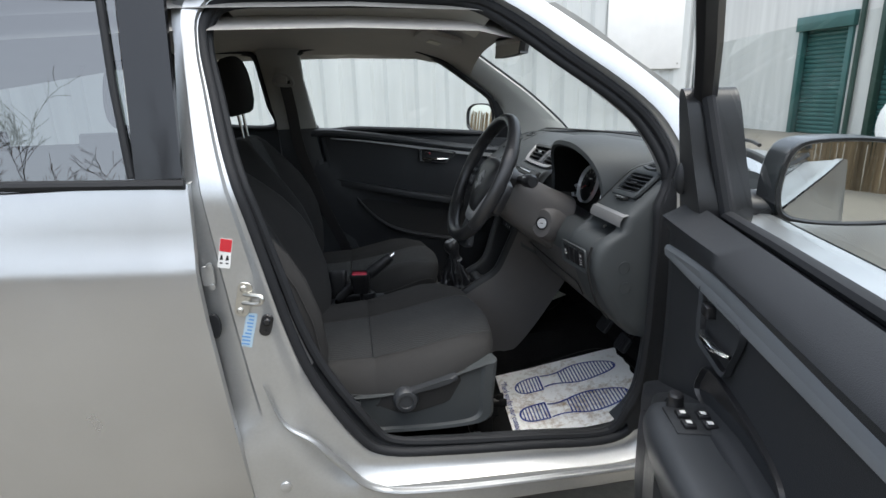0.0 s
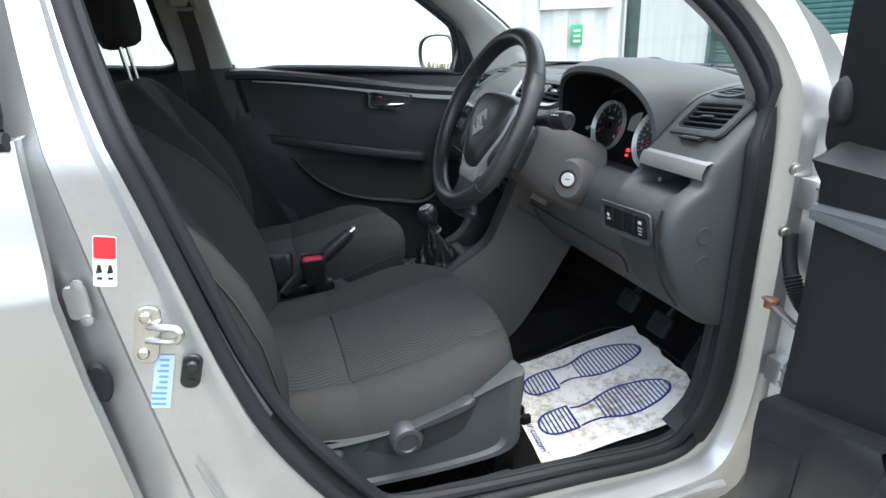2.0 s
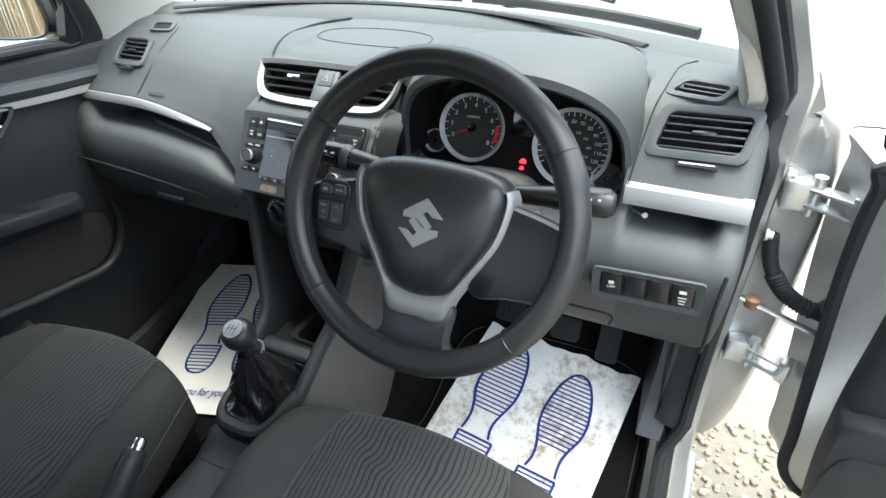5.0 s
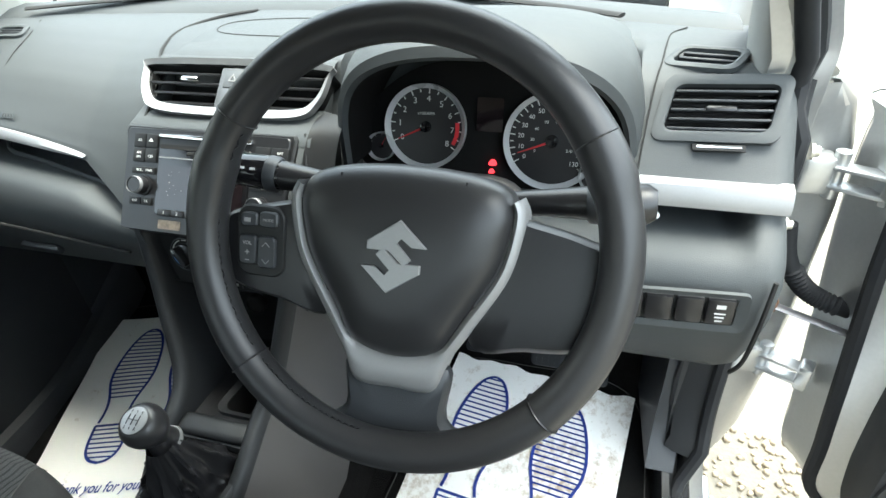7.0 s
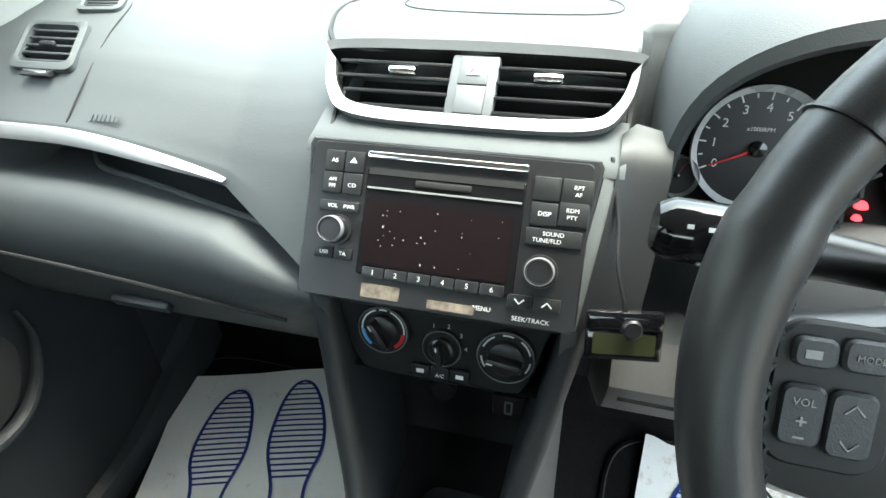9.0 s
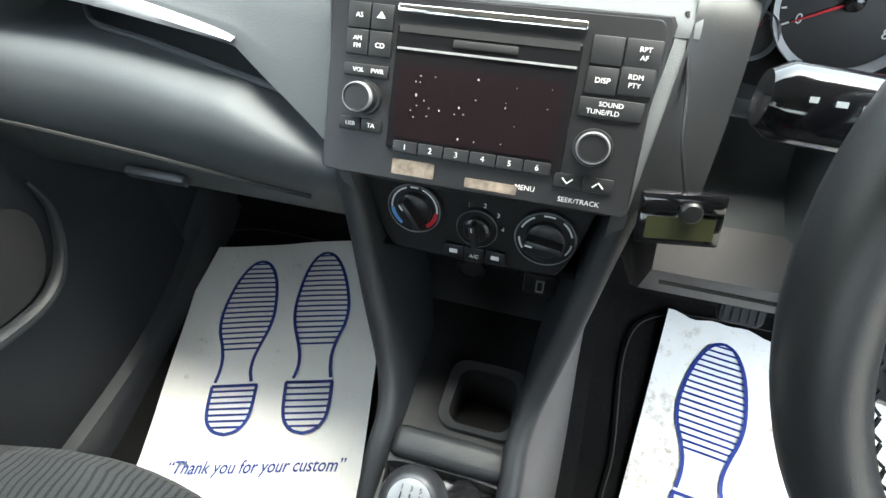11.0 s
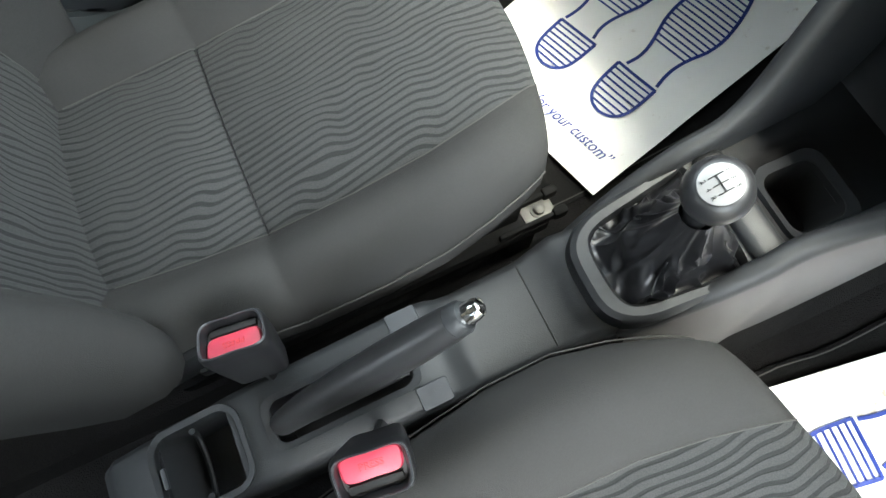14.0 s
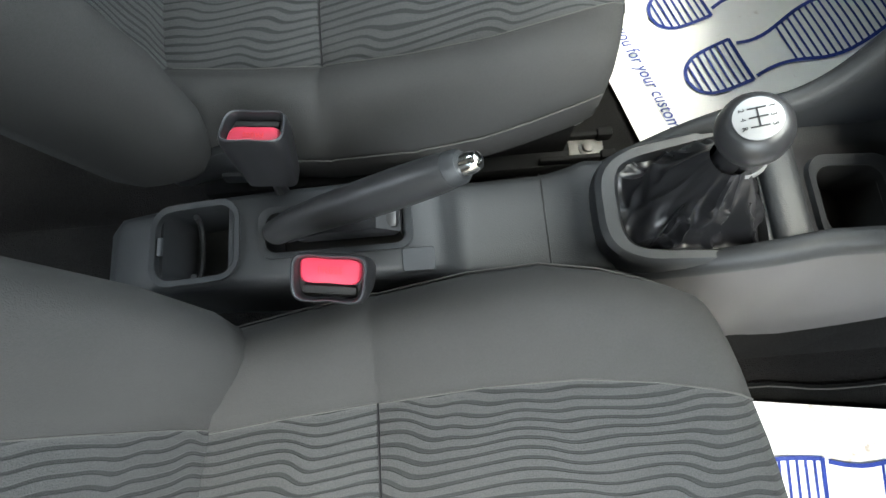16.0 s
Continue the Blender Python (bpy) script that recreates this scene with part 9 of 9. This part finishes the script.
loft(bm, rings, True, True)
part("body", bm, CW, pc)
for s in (-1, 1):
    bm = bmesh.new()
    lp = spline([(-0.88, 1.00, 0), (-0.42, 1.235, 0), (0.05, 1.345, 0), (0.6, 1.35, 0), (1.05, 1.30, 0), (1.28, 1.16, 0), (1.2, 1.03, 0), (0.3, 1.0, 0)], 50, True)
    bm.faces.new([bm.verts.new((8.35 + s * (0.872 - 0.86 * 0.22 * (p.y - 0.95) / 0.48), 3.33 - 0.87 * p.x, p.y)) for p in lp])
    part("side_windows", bm, CARGLASS, pc, "pale grey side windows")
    for q, nm in ((-0.10, 0.03), (0.62, 0.05)):
        bm = bmesh.new()
        loft(bm, [[(8.35 + s * (0.882 - 0.86 * 0.22 * (z - 0.95) / 0.48), 3.33 - 0.87 * (q + d), z) for d in (0, 0.06)] for z in (1.0, 1.2, 1.36)], False, False)
        part("window_pillar", bm, CW, pc)
    for x in (-1.33, 1.33):
        bm = bmesh.new()
        wm = axes((8.35 + s * 0.80, 3.33 - 0.87 * x, 0.315), (0, 1, 0), (0, 0, 1)) if s > 0 else axes((8.35 + s * 0.80, 3.33 - 0.87 * x, 0.315), (0, -1, 0), (0, 0, 1))
        lathe(bm, [(0.315, -0.14), (0.315, 0.06), (0.295, 0.085), (0.225, 0.085), (0.22, 0.04), (0.05, 0.03), (0.0005, 0.03)], wm, 36)
        wh = part("wheel", bm, RUBBER, pc, "black alloy wheel")
        bm = bmesh.new()
        for k in range(5):
            a = 2 * math.pi * k / 5
            for d in (-0.12, 0.12):
                box(bm, wm @ V(math.cos(a + d) * 0.125, math.sin(a + d) * 0.125, 0.06), (0.19, 0.022, 0.025), wm @ Matrix.Rotation(a + d, 4, "Z"), 0.005)
        lathe(bm, [(0.218, 0.05), (0.228, 0.08), (0.210, 0.082), (0.205, 0.05)], wm, 36)
        part("rim", bm, surface("dark_alloy", (0.06, 0.06, 0.065), 0.35, 0.5), wh)
        bm = bmesh.new()
        tube(bm, [wm @ V(math.cos(a) * 0.355, math.sin(a) * 0.355, 0.055) for a in [math.pi * k / 20 for k in range(21)]], 0.045, 8)
        part("wheel_arch", bm, CW, pc)
    bm = bmesh.new()
    box(bm, (8.35 + s * 0.93, 3.33 + 0.54, 1.03), (0.16, 0.10, 0.12), None, 0.03)
    part("mirror", bm, CW, pc)
for s in (-1, 1):
    bm = bmesh.new()
    box(bm, (8.35 + s * 0.74, 3.33 - 1.73, 0.93), (0.16, 0.14, 0.13), None, 0.04)
    part("tail_lamp", bm, RED, pc, "red tail lamp")
bm = bmesh.new()
box(bm, (8.35, 3.33 - 1.41, 1.36), (1.10, 0.22, 0.035), pose(0, 0, 0, -6), 0.01)
part("spoiler", bm, BLACK, pc)

# reed fence, palisade and bare trees on the far side of the yard, seen in the mirrors and panes
REED = ribbed_sheet("dry_reed", (0.30, 0.22, 0.13), 0.02, 0.55, rough=0.9)
fence = thing("reed_fence", (0, -7.0, 0), "brown reed screening fence along the yard", "fence")
random.seed(9)


def reed_run(a, b):
    a, b = Vector((*a, 0)), Vector((*b, 0))
    d = (b - a).normalized()
    nrm = V(0, 0, 1).cross(d)
    L = (b - a).length
    verts, faces = [], []
    s = 0.0
    while s < L:
        w = random.uniform(0.018, 0.035)
        h = 1.75 + random.uniform(-0.06, 0.05)
        o = random.uniform(-0.012, 0.012)
        t = random.uniform(-0.03, 0.03)
        base = a + d * s + nrm * o
        k = len(verts)
        for dd, nn in ((0, 0), (w * 0.5, 0.014), (w, 0)):
            verts += [base + d * dd + nrm * nn, base + d * (dd + t) + nrm * nn + V(0, 0, h)]
        faces += [(k, k + 2, k + 3, k + 1), (k + 2, k + 4, k + 5, k + 3)]
        s += w * 0.92
    me = bpy.data.meshes.new("reeds")
    me.from_pydata([tuple(v) for v in verts], [], faces)
    me.materials.append(REED)
    ob = new("reeds", me)
    ob.parent = fence
    ob.matrix_parent_inverse = Matrix.Translation(fence.location).inverted()
    return tagged(ob, kind="stuff")


reed_run((12.0, -7.0), (-9.0, -7.0))
reed_run((-9.0, -7.0), (-9.0, 5.0))
pal = thing("palisade_fence", (0, -7.3, 0), "dark green palisade fence behind the reeds", "fence")
bm = bmesh.new()
for k in range(90):
    x = -9 + 0.24 * k
    box(bm, (x, -7.35, 1.15), (0.07, 0.02, 2.3), None)
for z in (0.5, 2.0):
    box(bm, (1.5, -7.38, z), (21, 0.04, 0.05), None)
part("pales", bm, DGREEN, pal)

BARK = surface("bare_bark", (0.085, 0.065, 0.05), 0.9, 0, 60, 0.6, 0.3, 0.01)


def bare_tree(at, h, seed, label):
    """A leafless tree: trunk, limbs and many fine twigs."""
    rnd = random.Random(seed)
    verts, faces = [], []

    def limb(p, d, length, r, level):
        segs = 4 if level < 2 else 3
        pts, rad = [p], [r]
        for k in range(segs):
            d = (d + V(rnd.uniform(-1, 1), rnd.uniform(-1, 1), rnd.uniform(-0.5, 0.8)) * (0.13 + 0.05 * level)).normalized()
            p = p + d * length / segs
            pts.append(p)
            rad.append(r * (1 - 0.75 * (k + 1) / segs))
        ns = 6 if level < 2 else 3
        side = d.cross(V(0.3, 0.2, 1)).normalized()
        up = side.cross(d)
        base = len(verts)
        for q, rr in zip(pts, rad):
            for j in range(ns):
                a = 2 * math.pi * j / ns
                verts.append(tuple(q + (side * math.cos(a) + up * math.sin(a)) * max(rr, 0.006)))
        for k in range(segs):
            for j in range(ns):
                faces.append((base + k * ns + j, base + k * ns + (j + 1) % ns, base + (k + 1) * ns + (j + 1) % ns, base + (k + 1) * ns + j))
        if level < 4:
            for k in range(5 if level < 3 else 4):
                t = rnd.uniform(0.3, 1.0)
                i = min(int(t * segs), segs - 1)
                q = pts[i].lerp(pts[i + 1], t * segs - i)
                nd = (d + V(rnd.uniform(-1, 1), rnd.uniform(-1, 1), rnd.uniform(-0.35, 0.6)) * 0.95).normalized()
                limb(q, nd, length * rnd.uniform(0.45, 0.68), max(rad[i] * 0.55, 0.006), level + 1)

    limb(Vector(at), V(rnd.uniform(-0.1, 0.1), rnd.uniform(-0.1, 0.1), 1), h * 0.55, h * 0.022, 0)
    me = bpy.data.meshes.new("tree")
    me.from_pydata(verts, [], faces)
    me.materials.append(BARK)
    return tagged(new("bare_tree", me), label, "tree", "bare trees")


for k, (x, y, h) in enumerate(((-9.5, -12, 6.5), (-6.5, -13, 5.5), (-4.0, -12, 6.8), (-1.5, -13.5, 5.2), (1.0, -12.5, 6.0), (3.5, -13, 5.4), (6.5, -12, 6.0), (-12.5, -11, 6.0), (-15, -6, 7.0), (-14, 1, 6.5))):
    bare_tree((x, y, 0), h, 40 + k, "leafless tree behind the fence")
